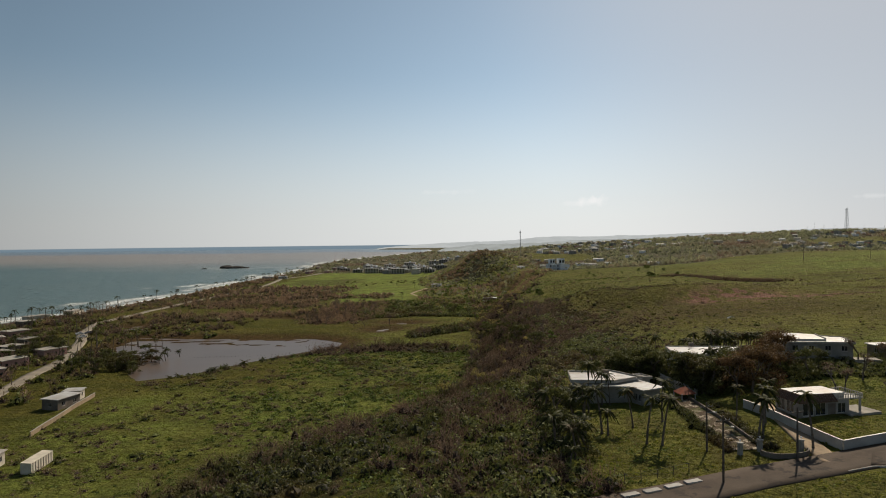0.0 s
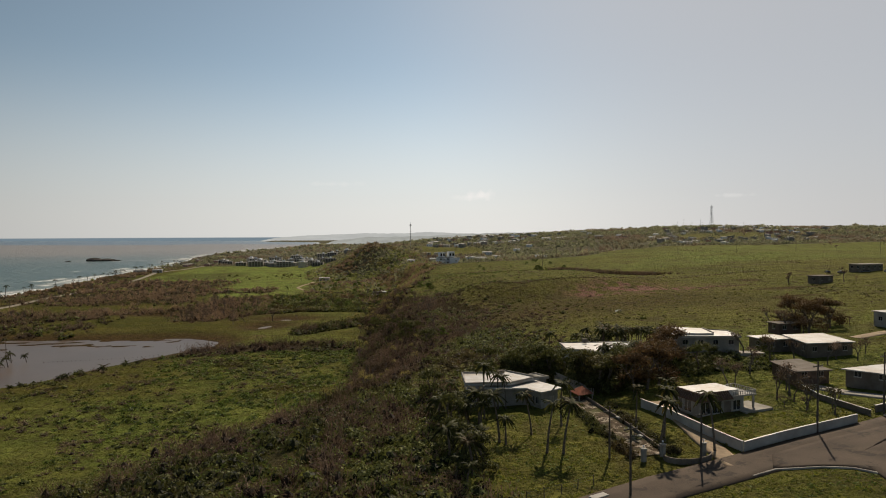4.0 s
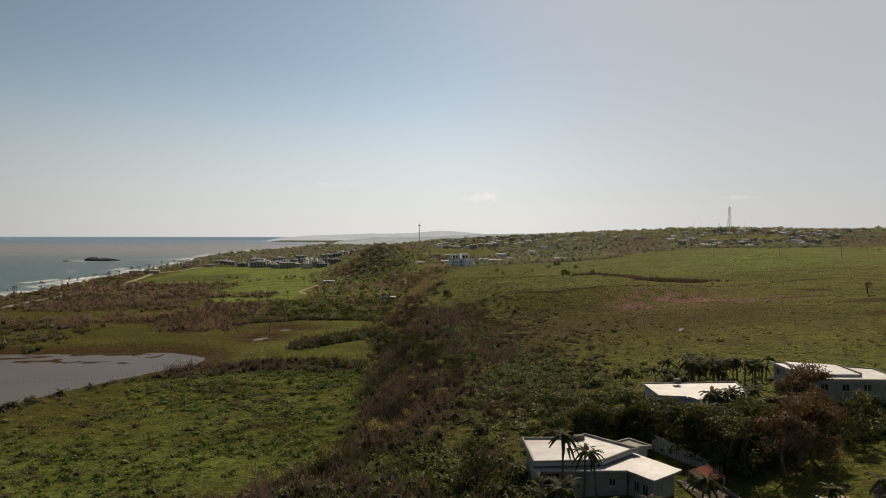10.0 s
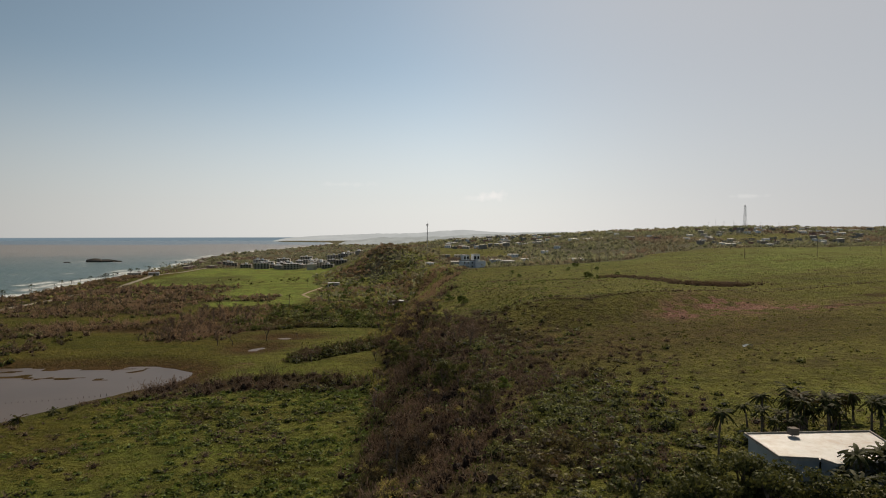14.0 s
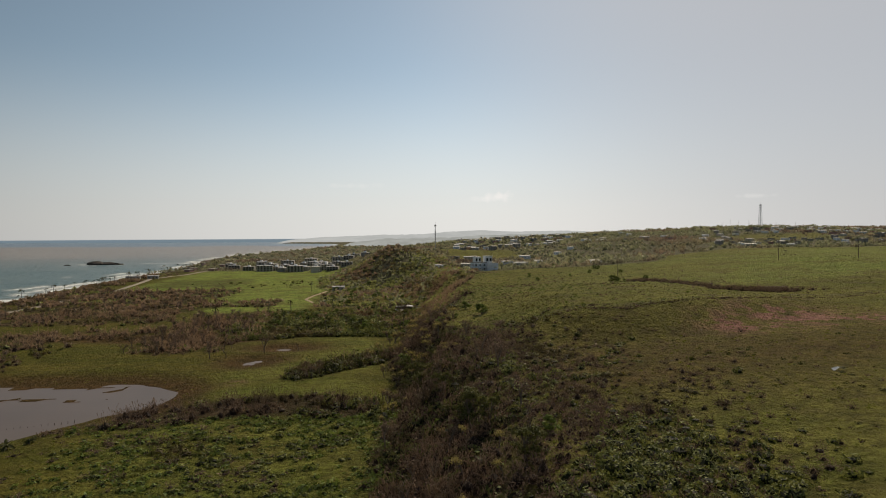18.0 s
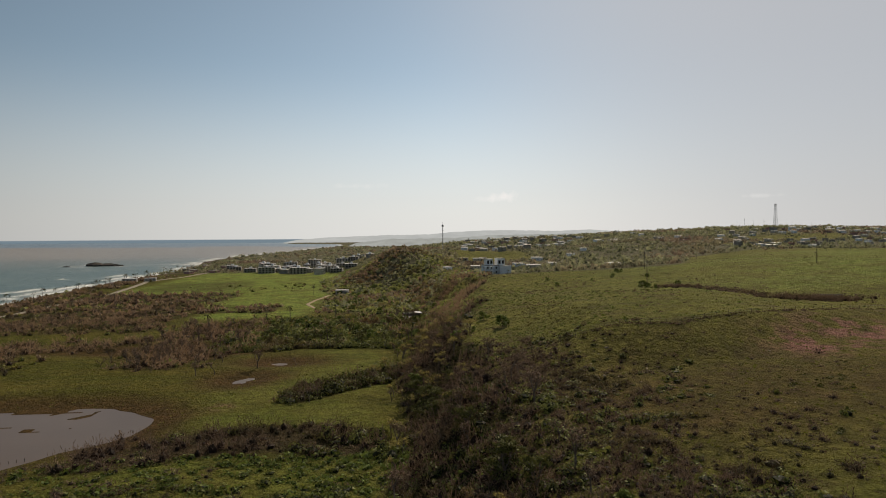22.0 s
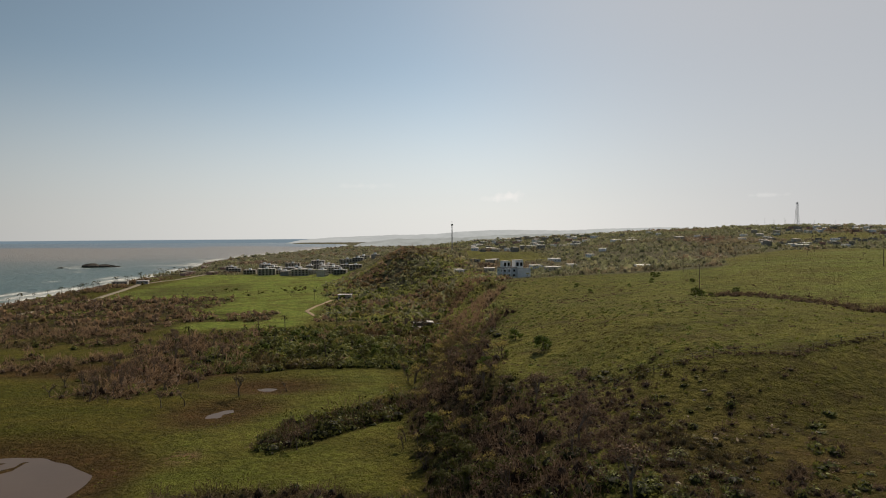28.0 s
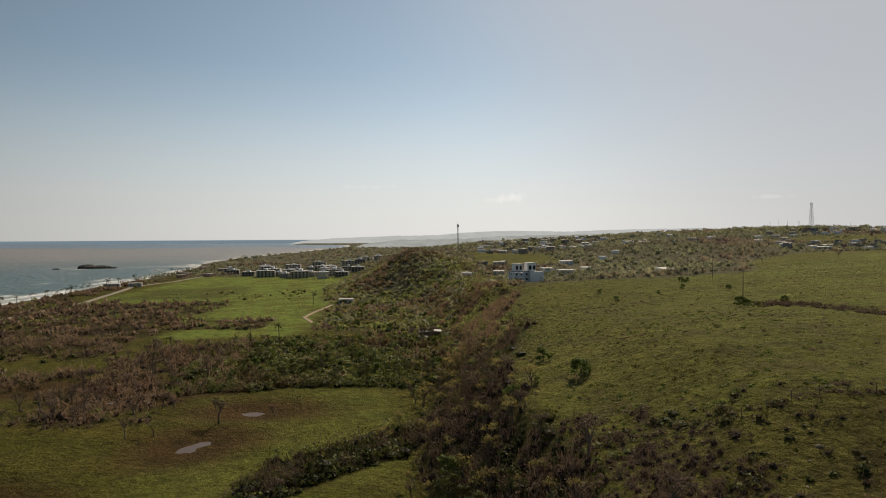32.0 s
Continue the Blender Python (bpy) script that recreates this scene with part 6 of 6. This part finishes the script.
M_OLIVE = leafy("yellowing_leaves", (0.06, 0.056, 0.022), (0.2, 0.178, 0.066), (0.4, 0.35, 0.135), (0.16, 0.115, 0.07), 0.25, 0.4, 0.1)
olive = [tree("yellowing_tree", 90 + k, 6.2, M_OLIVE, "thin tree with sparse yellowing leaves on the slope", 24, 0.2, 0.13, 3) for k in range(4)]
spots = [(r4.gauss(13 + 0.02 * (y - 250), 7), y) for y in (r4.uniform(322, 480) for _ in range(85))] + [(r4.gauss(10, 6), r4.uniform(225, 322)) for _ in range(12)] + [(r4.uniform(-78, 20), r4.uniform(452, 545)) for _ in range(14)] + [(r4.uniform(-8, 22), r4.uniform(150, 225)) for _ in range(14)]
plant(olive, spots, r4, 0.55, 1.1)
green = [tree("green_tree", 50 + k, 5.0, M_LUSH, "bushy green tree on the coastal plain", 44, 0.22, 0.24, 3, dense=11) for k in range(3)]
slope = [tree("slope_tree", 110 + k, 6.6, M_DARKLEAF, "dark bushy tree standing in the thicket on the slope", 46, 0.2, 0.17, 3, dense=12) for k in range(3)]
plant(slope, [(r4.uniform(7, 19), r4.uniform(262, 338)) for _ in range(20)] + [(r4.uniform(14, 24), r4.uniform(200, 255)) for _ in range(7)] + [(r4.uniform(-72, 4), r4.uniform(449, 500)) for _ in range(22)], r4, 0.7, 1.15)
spots = [(28, 218.5)] + [(r4.uniform(-70, 20), r4.uniform(450, 550)) for _ in range(45)] + [(r4.uniform(-40, 45), r4.uniform(570, 760)) for _ in range(40)] + [(r4.uniform(5, 40), r4.uniform(330, 440)) for _ in range(12)] + [(r4.uniform(60, 160), r4.uniform(470, 600)) for _ in range(8)]
spots += [(121, 443), (123, 441), (126, 439), (141, 449), (-26, 632), (-30, 634), (-22, 629)]
plant(green, spots, r4, 0.6, 1.2)
hill = [tree("hill_tree", 70 + k, 8.0, M_HAZEWOODS, "haze-paled grey-green half-bare tree on the hillside", 26, 0.2, 0.42, 3) for k in range(4)]
spots = []
while len(spots) < 260:
    x, y = r4.uniform(-60, 900), r4.uniform(590, 1420)
    if zones(np.array([x]), np.array([y]))[0]["woods"][0] > 0.25 or r4.random() < 0.25:
        spots.append((x, y))
plant(hill, spots, r4, 0.45, 0.95)


# ---- ground plants ----
# thicket on the slope
x, y = throw(30000, -95, 75, 95, 640, lambda x, y: (zones(x, y)[1] ** 1.3 * np.where(y < 175, 0.8, 1.0) * np.where((y < 200) & (x < -5), 0.5, 1)) * off_yards(x, y) * ~garden(x, y) * in_view(x, y))
m = 0.5 + 0.5 * waves(x, y, 16, 9.0) + 0.25 * rng.normal(size=len(x)) + 0.25 * np.exp(-((x - 6) / 14) ** 2)
for near in (True, False):
    g, d = (m <= 0.46) & ((y < 440) == near), (m > 0.46) & ((y < 440) == near)
    scatter("slope_thicket", sized(x[g], y[g], 0.8, 2.5, 1.1), FINE if near else BUSH, M_DARKLEAF if near else M_HAZEBUSH, "dense dark green shrub thicket on the slope", "shrubs")
    scatter("dry_thicket", sized(x[d], y[d], 0.9, 2.8, 1.25), FINE_THIN if near else BUSH_THIN, M_DRY if near else M_HAZEDRY, "brown storm-stripped shrubs on the slope", "shrubs")
# thickets on the plain
x, y = throw(30000, -304, 60, 290, 1000, lambda x, y: zones(x, y)[2] ** 1.2 * off_yards(x, y) * in_view(x, y) * np.where(x < -125, 0.75, 1.0) * np.where(x < -212, np.where(y > 610, 2.2, 0.6), 1.0) * np.where(y > 560, 0.5, 1))
m = 0.5 + 0.5 * waves(x, y, 21, 5.0) + 0.2 * rng.normal(size=len(x)) + np.where(x < -62, 0.42, -0.12) + 0.3 * (y < 325)
for lo, hi, t0, t1, green in ((0, 400, FINE, FINE_THIN, M_SHRUB), (400, 560, BUSH, BUSH_THIN, M_SHRUB), (560, 1100, FAR, FAR, M_HAZEBUSH)):
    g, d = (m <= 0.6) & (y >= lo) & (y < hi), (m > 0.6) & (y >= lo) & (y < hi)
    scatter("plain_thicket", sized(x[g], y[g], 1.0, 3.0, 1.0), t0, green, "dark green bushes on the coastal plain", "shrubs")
    scatter("plain_dry_thicket", sized(x[d], y[d], 1.0, 3.0, 1.25), t1, M_DRY if hi == 400 else M_HAZEDRY, "brown half-bare bushes on the coastal plain", "shrubs")
# single bushes dotted over the meadow
x, y = throw(7000, -125, 20, 70, 300, lambda x, y: np.where(y < 215, 0.45, 1) * (0.08 + 0.75 * (waves(x, y, 18, 5.0) + 0.4 * waves(x, y, 6, 2.0) > 0.3)) * off_yards(x, y) * ~garden(x, y) * in_view(x, y) * (1 - scarp(x, y)) * 1.3)
m = rng.random(len(x)) * 0.6 + 0.4 * sstep(-62, -30, x)
scatter("meadow_shrubs", sized(x[m < 0.5], y[m < 0.5], 0.5, 1.7, 0.7), BUSH_THIN, M_DRY, "brown shrubs dotted over the meadow", "shrubs")
scatter("meadow_dark_shrubs", sized(x[m >= 0.5], y[m >= 0.5], 0.4, 1.6, 0.8), BUSH, M_SHRUB, "dark green shrubs dotted over the meadow", "shrubs")
# brown brush in drifts over the meadow
x, y = throw(2600, -122, -20, 95, 262, lambda x, y: sstep(0.05, 0.5, waves(x, y, 15, 8.5) + 0.45 * waves(x, y, 5, 3.0)) * off_yards(x, y) * in_view(x, y) * (1 - scarp(x, y)))
m = rng.random(len(x))
scatter("meadow_brush", sized(x[m < 0.6], y[m < 0.6], 0.45, 1.5, 0.8), BUSH_THIN, M_DRY, "brown brush in drifts over the meadow", "shrubs")
scatter("meadow_olive_brush", sized(x[m >= 0.6], y[m >= 0.6], 0.45, 1.5, 0.8), BUSH, M_SHRUB, "olive brush in drifts over the meadow", "shrubs")
# dark hedges beside the drive, overgrown plots of the beach village
u = rng.random(170)
hx = np.where(u < 0.5, 40.3 + rng.normal(0, 0.5, 170), 46.6 + rng.normal(0, 0.6, 170))
hy = 99 + 26 * rng.random(170)
scatter("drive_hedge", sized(hx, hy, 0.5, 1.1, 1.1), FINE, M_DARKLEAF, "dark overgrown hedge along the drive", "hedge")
x, y = throw(4200, -305, -140, 200, 430, lambda x, y: (0.35 + 0.65 * (waves(x, y, 16, 3.0) > -0.1)) * (x > shore_x(y) + 22) * off_yards(x, y) * sstep(-135, -165, x - 0.1 * (y - 220)) * in_view(x, y) * 0.7)
m = rng.random(len(x))
scatter("village_scrub", sized(x[m < 0.6], y[m < 0.6], 1.0, 2.8, 1.2), BUSH_THIN, M_DRY, "brown scrub among the beach houses", "shrubs")
scatter("village_bushes", sized(x[m >= 0.6], y[m >= 0.6], 1.0, 2.8, 1.1), BUSH, M_SHRUB, "dark bushes among the beach houses", "shrubs")
# weeds along the pasture fence, bushes in the far field
u = rng.random(420)
fx = np.interp(u, [0, 0.1, 0.25, 0.4, 0.47, 0.58, 0.7, 0.8, 1], [28, 38, 58, 78, 86, 103, 120, 140, 230])
fy = np.interp(u, [0, 0.1, 0.25, 0.4, 0.47, 0.58, 0.7, 0.8, 1], [310, 313, 314, 310.5, 314, 320, 326, 334, 356])
scatter("fence_weeds", sized(fx + rng.normal(0, 0.5, 420), fy + rng.normal(0, 0.5, 420), 0.22, 0.75, 0.9), SMALL, M_DRY, "dark weeds along the pasture fence", "shrubs")
x, y = throw(900, -240, -60, 640, 900, lambda x, y: (hump(x, y, -150, 822, 26, 16) + hump(x, y, -90, 800, 26, 40) * 0.6 + hump(x, y, -120, 600, 40, 20)) * off_yards(x, y) * 0.9)
scatter("field_bushes", sized(x, y, 1.0, 2.6, 0.9), FAR, M_SHRUB, "grey-green bushes in the bright field", "shrubs")
# vines and low bushes on the meadow
x, y = throw(21000, -110, 30, 60, 300, lambda x, y: (0.25 + 0.75 * (waves(x, y, 13, 2.0) + 0.5 * waves(x, y, 5, 1.0) > 0.0)) * sstep(-95, -40, x) * (1 - scarp(x, y) * (y > 170)) * off_yards(x, y) * ~garden(x, y) * in_view(x, y) * 0.6)
scatter("meadow_bushes", sized(x, y, 0.35, np.where(y > 190, 1.7, 1.1), 0.8), SMALL, M_LUSH, "bright green vine-covered low bushes on the meadow", "shrubs")
# low scrub on the plateau edge and in the pastures
x, y = throw(34000, 20, 330, 150, 640, lambda x, y: np.clip(1.1 * np.exp(-((x - 32) / 13) ** 2) * (y < 320) + 0.22 + 0.35 * (waves(x, y, 17, 3.0) > 0.62), 0, 1) * scarp(x, y) * off_yards(x, y) * ~garden(x, y) * in_view(x, y) * np.where(x > 60, 0.3, 1))
m = rng.random(len(x))
scatter("pasture_bushes", sized(x[m < 0.5], y[m < 0.5], 0.2, 0.6, 0.9), SMALL, M_DARKLEAF, "small dark bushes in the pasture", "shrubs")
scatter("pasture_dry_bushes", sized(x[m >= 0.5], y[m >= 0.5], 0.22, 0.7, 0.9), SMALL, M_DRY, "brown weeds in the pasture", "shrubs")
# brown shoulder of the slope and the bushy edge further on
x, y = throw(6000, 14, 75, 165, 330, lambda x, y: np.exp(-((x - 36 + 0.05 * np.clip(y - 230, 0, 90)) / np.where(y > 235, 10, 15)) ** 2) * off_yards(x, y) * ~garden(x, y) * in_view(x, y) * 0.9)
m = 0.5 + 0.45 * waves(x, y, 11, 4.0) + 0.2 * rng.normal(size=len(x))
cut = np.where(y > 225, 0.2, 0.42)
scatter("shoulder_scrub", sized(x[m > cut], y[m > cut], 0.5, 1.6, 1.0), FINE_THIN, M_DRY, "brown dry scrub along the plateau edge", "shrubs")
scatter("shoulder_bushes", sized(x[m <= cut], y[m <= cut], 0.6, 2.0, 0.9), FINE, M_SHRUB, "green bushes along the plateau edge", "shrubs")
x, y = throw(6500, 16, 105, 150, 322, lambda x, y: np.exp(-((x - 34) / 30) ** 2) * (0.25 + 0.75 * (waves(x, y, 10, 2.5) + 0.4 * waves(x, y, 4, 1.0) > -0.15)) * scarp(x, y) * off_yards(x, y) * ~garden(x, y) * in_view(x, y))
m = 0.5 + 0.5 * waves(x, y, 14, 3.3) + 0.2 * rng.normal(size=len(x))
dry = m <= np.where(y > 215, 0.66, 0.5)
scatter("shoulder_olive_scrub", sized(x[~dry], y[~dry], 0.4, 1.3, 0.85), BUSH, M_SHRUB, "low olive scrub over the plateau's shoulder", "shrubs")
scatter("shoulder_brown_scrub", sized(x[dry], y[dry], 0.4, 1.2, 0.9), BUSH_THIN, M_DRY, "low brown scrub over the plateau's shoulder", "shrubs")
x, y = throw(1500, -80, 32, 444, 556, lambda x, y: zones(x, y)[2] * off_yards(x, y))
scatter("plain_deep_thicket", sized(x, y, 1.3, 3.0, 1.0), BUSH, M_SHRUB, "dense green thicket with deep shade on the coastal plain", "shrubs")
k = 190
x = rng.uniform(-80, 8, k)
y = 449 + 0.03 * x + 3.0 * waves(x, x * 0, 14, 2.0) + rng.normal(0, 1.6, k)
scatter("thicket_front", sized(x, y, 1.4, 2.7, 1.1), FINE, M_SHRUB, "dense dark front of the thicket on the plain", "shrubs")
x, y = throw(700, -34, 6, 350, 398, lambda x, y: (np.abs(y - 354 - 0.95 * (x + 30)) < 8 + 3 * waves(x, y, 6, 2.0)) * off_yards(x, y) * sstep(398, 380, y))
m = rng.random(len(x))
# dark leaf colour here paints in the thicket's shadow side
scatter("wedge_thicket", sized(x[m < 0.55], y[m < 0.55], 1.4, 3.4, 1.25), FINE, M_DARKLEAF, "thicket with leaves darkened for shade at the foot of the slope", "shrubs")
scatter("wedge_dry_thicket", sized(x[m >= 0.55], y[m >= 0.55], 1.3, 3.0, 1.3), FINE_THIN, M_DRY, "brown thicket at the foot of the slope", "shrubs")
x, y = throw(20000, 30, 170, 300, 620, lambda x, y: (np.clip(1.25 - (x - 30) / 75, 0.08, 1) * (0.35 + 0.65 * (waves(x, y, 15, 8.0) > -0.1))) * (y > 3 + np.interp(x, [28, 38, 58, 78, 86, 103, 120, 140, 230], [310, 313, 314, 310.5, 314, 320, 326, 334, 356])) * scarp(x, y) * off_yards(x, y) * in_view(x, y) * 0.6)
m = 0.5 + 0.5 * waves(x, y, 19, 1.0) + 0.15 * rng.normal(size=len(x))
scatter("edge_bushes", sized(x[m <= 0.75], y[m <= 0.75], 0.25, 0.85, 0.75), SMALL, M_LUSH, "lumpy green bushes on the plateau", "shrubs")
scatter("edge_dry_bushes", sized(x[m > 0.75], y[m > 0.75], 0.3, 0.9, 0.8), SMALL, M_DRY, "brown bushes on the plateau", "shrubs")
# grass tufts
x, y = throw(32000, -130, 230, 60, 420, lambda x, y: off_yards(x, y) * in_view(x, y) * (1 - 0.6 * zones(x, y)[1]) * np.clip(1.6 - y / 330, 0.25, 1))
scatter("grass", sized(x, y, 0.22, 0.6, 0.7), TUFT, M_TUFT, "rough green grass tufts", "grass")
# distant woods
def wood_density(x, y):
    return zones(x, y)[0]["woods"] * in_view(x, y) * off_yards(x, y) * (0.35 + 0.65 * (waves(x, y, 34, 5.0) > -0.35))
x, y = throw(21000, -330, 1150, 590, 1500, wood_density)
scatter("woods", sized(x, y, 1.4, 3.6, 1.2), WOOD, M_HAZEWOODS, "haze-paled grey-green storm-stripped woods on the hills", "woods")
x, y = throw(5200, -62, 75, 575, 940, lambda x, y: zones(x, y)[0]["woods"] * off_yards(x, y) * (0.55 + 0.45 * (waves(x, y, 20, 3.0) > -0.2)))
m = 0.5 + 0.5 * waves(x, y, 24, 4.4) + 0.2 * rng.normal(size=len(x))
scatter("hill_bushes", sized(x[m > 0.28], y[m > 0.28], 1.0, 2.8, 1.0), FAR, M_HAZEBUSH, "green bushes over the round hill and its valley", "shrubs")
scatter("hill_dry_bushes", sized(x[m <= 0.28], y[m <= 0.28], 1.0, 2.8, 1.1), FAR, M_HAZEDRY, "brown half-bare bushes over the round hill", "shrubs")
x, y = throw(4800, -340, 2400, 1400, 3400, lambda x, y: (x > shore_x(y) + 25) * in_view(x, y) * 0.9)
scatter("far_woods", sized(x, y, 4, 9, 0.75), FAR, M_HAZEWOODS, "distant woods with leaf colour paled for haze, towards the horizon", "woods")

# dark weeds in loose clumps over the pasture
x, y = throw(3400, 60, 235, 172, 300, lambda x, y: np.clip(0.1 + sstep(0.35, 0.75, waves(x, y, 21, 5.5) + 0.4 * waves(x, y, 7, 2.2)), 0, 1) * scarp(x, y) * off_yards(x, y) * ~garden(x, y) * in_view(x, y))
m = rng.random(len(x))
scatter("pasture_weeds", sized(x[m < 0.7], y[m < 0.7], 0.25, 0.8, 0.9), SMALL, M_DARKLEAF, "dark weed clumps scattered over the pasture", "shrubs")
scatter("pasture_dry_weeds", sized(x[m >= 0.7], y[m >= 0.7], 0.25, 0.7, 0.9), SMALL, M_DRY, "brown weed clumps scattered over the pasture", "shrubs")
# weedy lawns of the village plots
x, y = throw(24000, 14, 140, 78, 172, lambda x, y: garden(x, y) * off_yards(x, y) * in_view(x, y) * (0.3 + 0.6 * (waves(x, y, 5, 2.0) > 0)))
scatter("lawn_weeds", sized(x, y, 0.2, 0.6, 0.6), TUFT, M_LUSH, "weedy bright green lawn tufts", "grass")
# brown reeds in a hollow of the pasture, a dry hedge across the field
u, v = rng.normal(size=(2, 420))
scatter("reeds", sized(157 + 8.0 * u, 372 + 4.0 * v, 0.5, 1.3, 1.5), BUSH_THIN, M_DRY, "brown reeds in a hollow of the pasture", "reeds")
u = rng.random(230)
hx, hy = np.interp(u, [0, 0.3, 0.7, 1], [132, 143, 149, 148]), np.interp(u, [0, 0.3, 0.7, 1], [446, 444, 415, 390])
scatter("field_hedge", sized(hx + rng.normal(0, 3.5, 230), hy + rng.normal(0, 4.5, 230), 0.6, 1.6, 0.9), BUSH_THIN, M_DRY, "straggling brown hedge across the pasture", "shrubs")
# rank brush beside the village gardens and under the garden trees
x, y = throw(2300, -14, 21, 78, 152, lambda x, y: sstep(-14, 4, x + 6 * waves(x, y, 12, 3.0)) * ~((x > 17) & (y > 86) & (y < 128)) * off_yards(x, y) * in_view(x, y) * 0.75)
m = 0.5 + 0.4 * waves(x, y, 9, 2.0) + 0.2 * rng.normal(size=len(x))
scatter("garden_brush", sized(x[m < 0.6], y[m < 0.6], 0.7, 2.2, 1.0), FINE, M_SHRUB, "rank dark brush beside the garden", "shrubs")
scatter("garden_dry_brush", sized(x[m >= 0.6], y[m >= 0.6], 0.7, 2.2, 1.1), FINE_THIN, M_DRY, "brown half-bare brush beside the garden", "shrubs")
x, y = throw(260, 68, 96, 140, 152, lambda x, y: 0.9 * off_yards(x, y))
scatter("garden_shrubs", sized(x, y, 0.6, 1.5, 1.0), FINE, M_SHRUB, "dark shrubs below the house on the rise", "shrubs")
x, y = throw(11000, -20, 120, 66, 112, lambda x, y: off_yards(x, y) * in_view(x, y) * 0.9)
scatter("verge_grass", sized(x, y, 0.18, 0.5, 0.9), TUFT, M_TUFT, "rank grass on the verges and the road island", "grass")
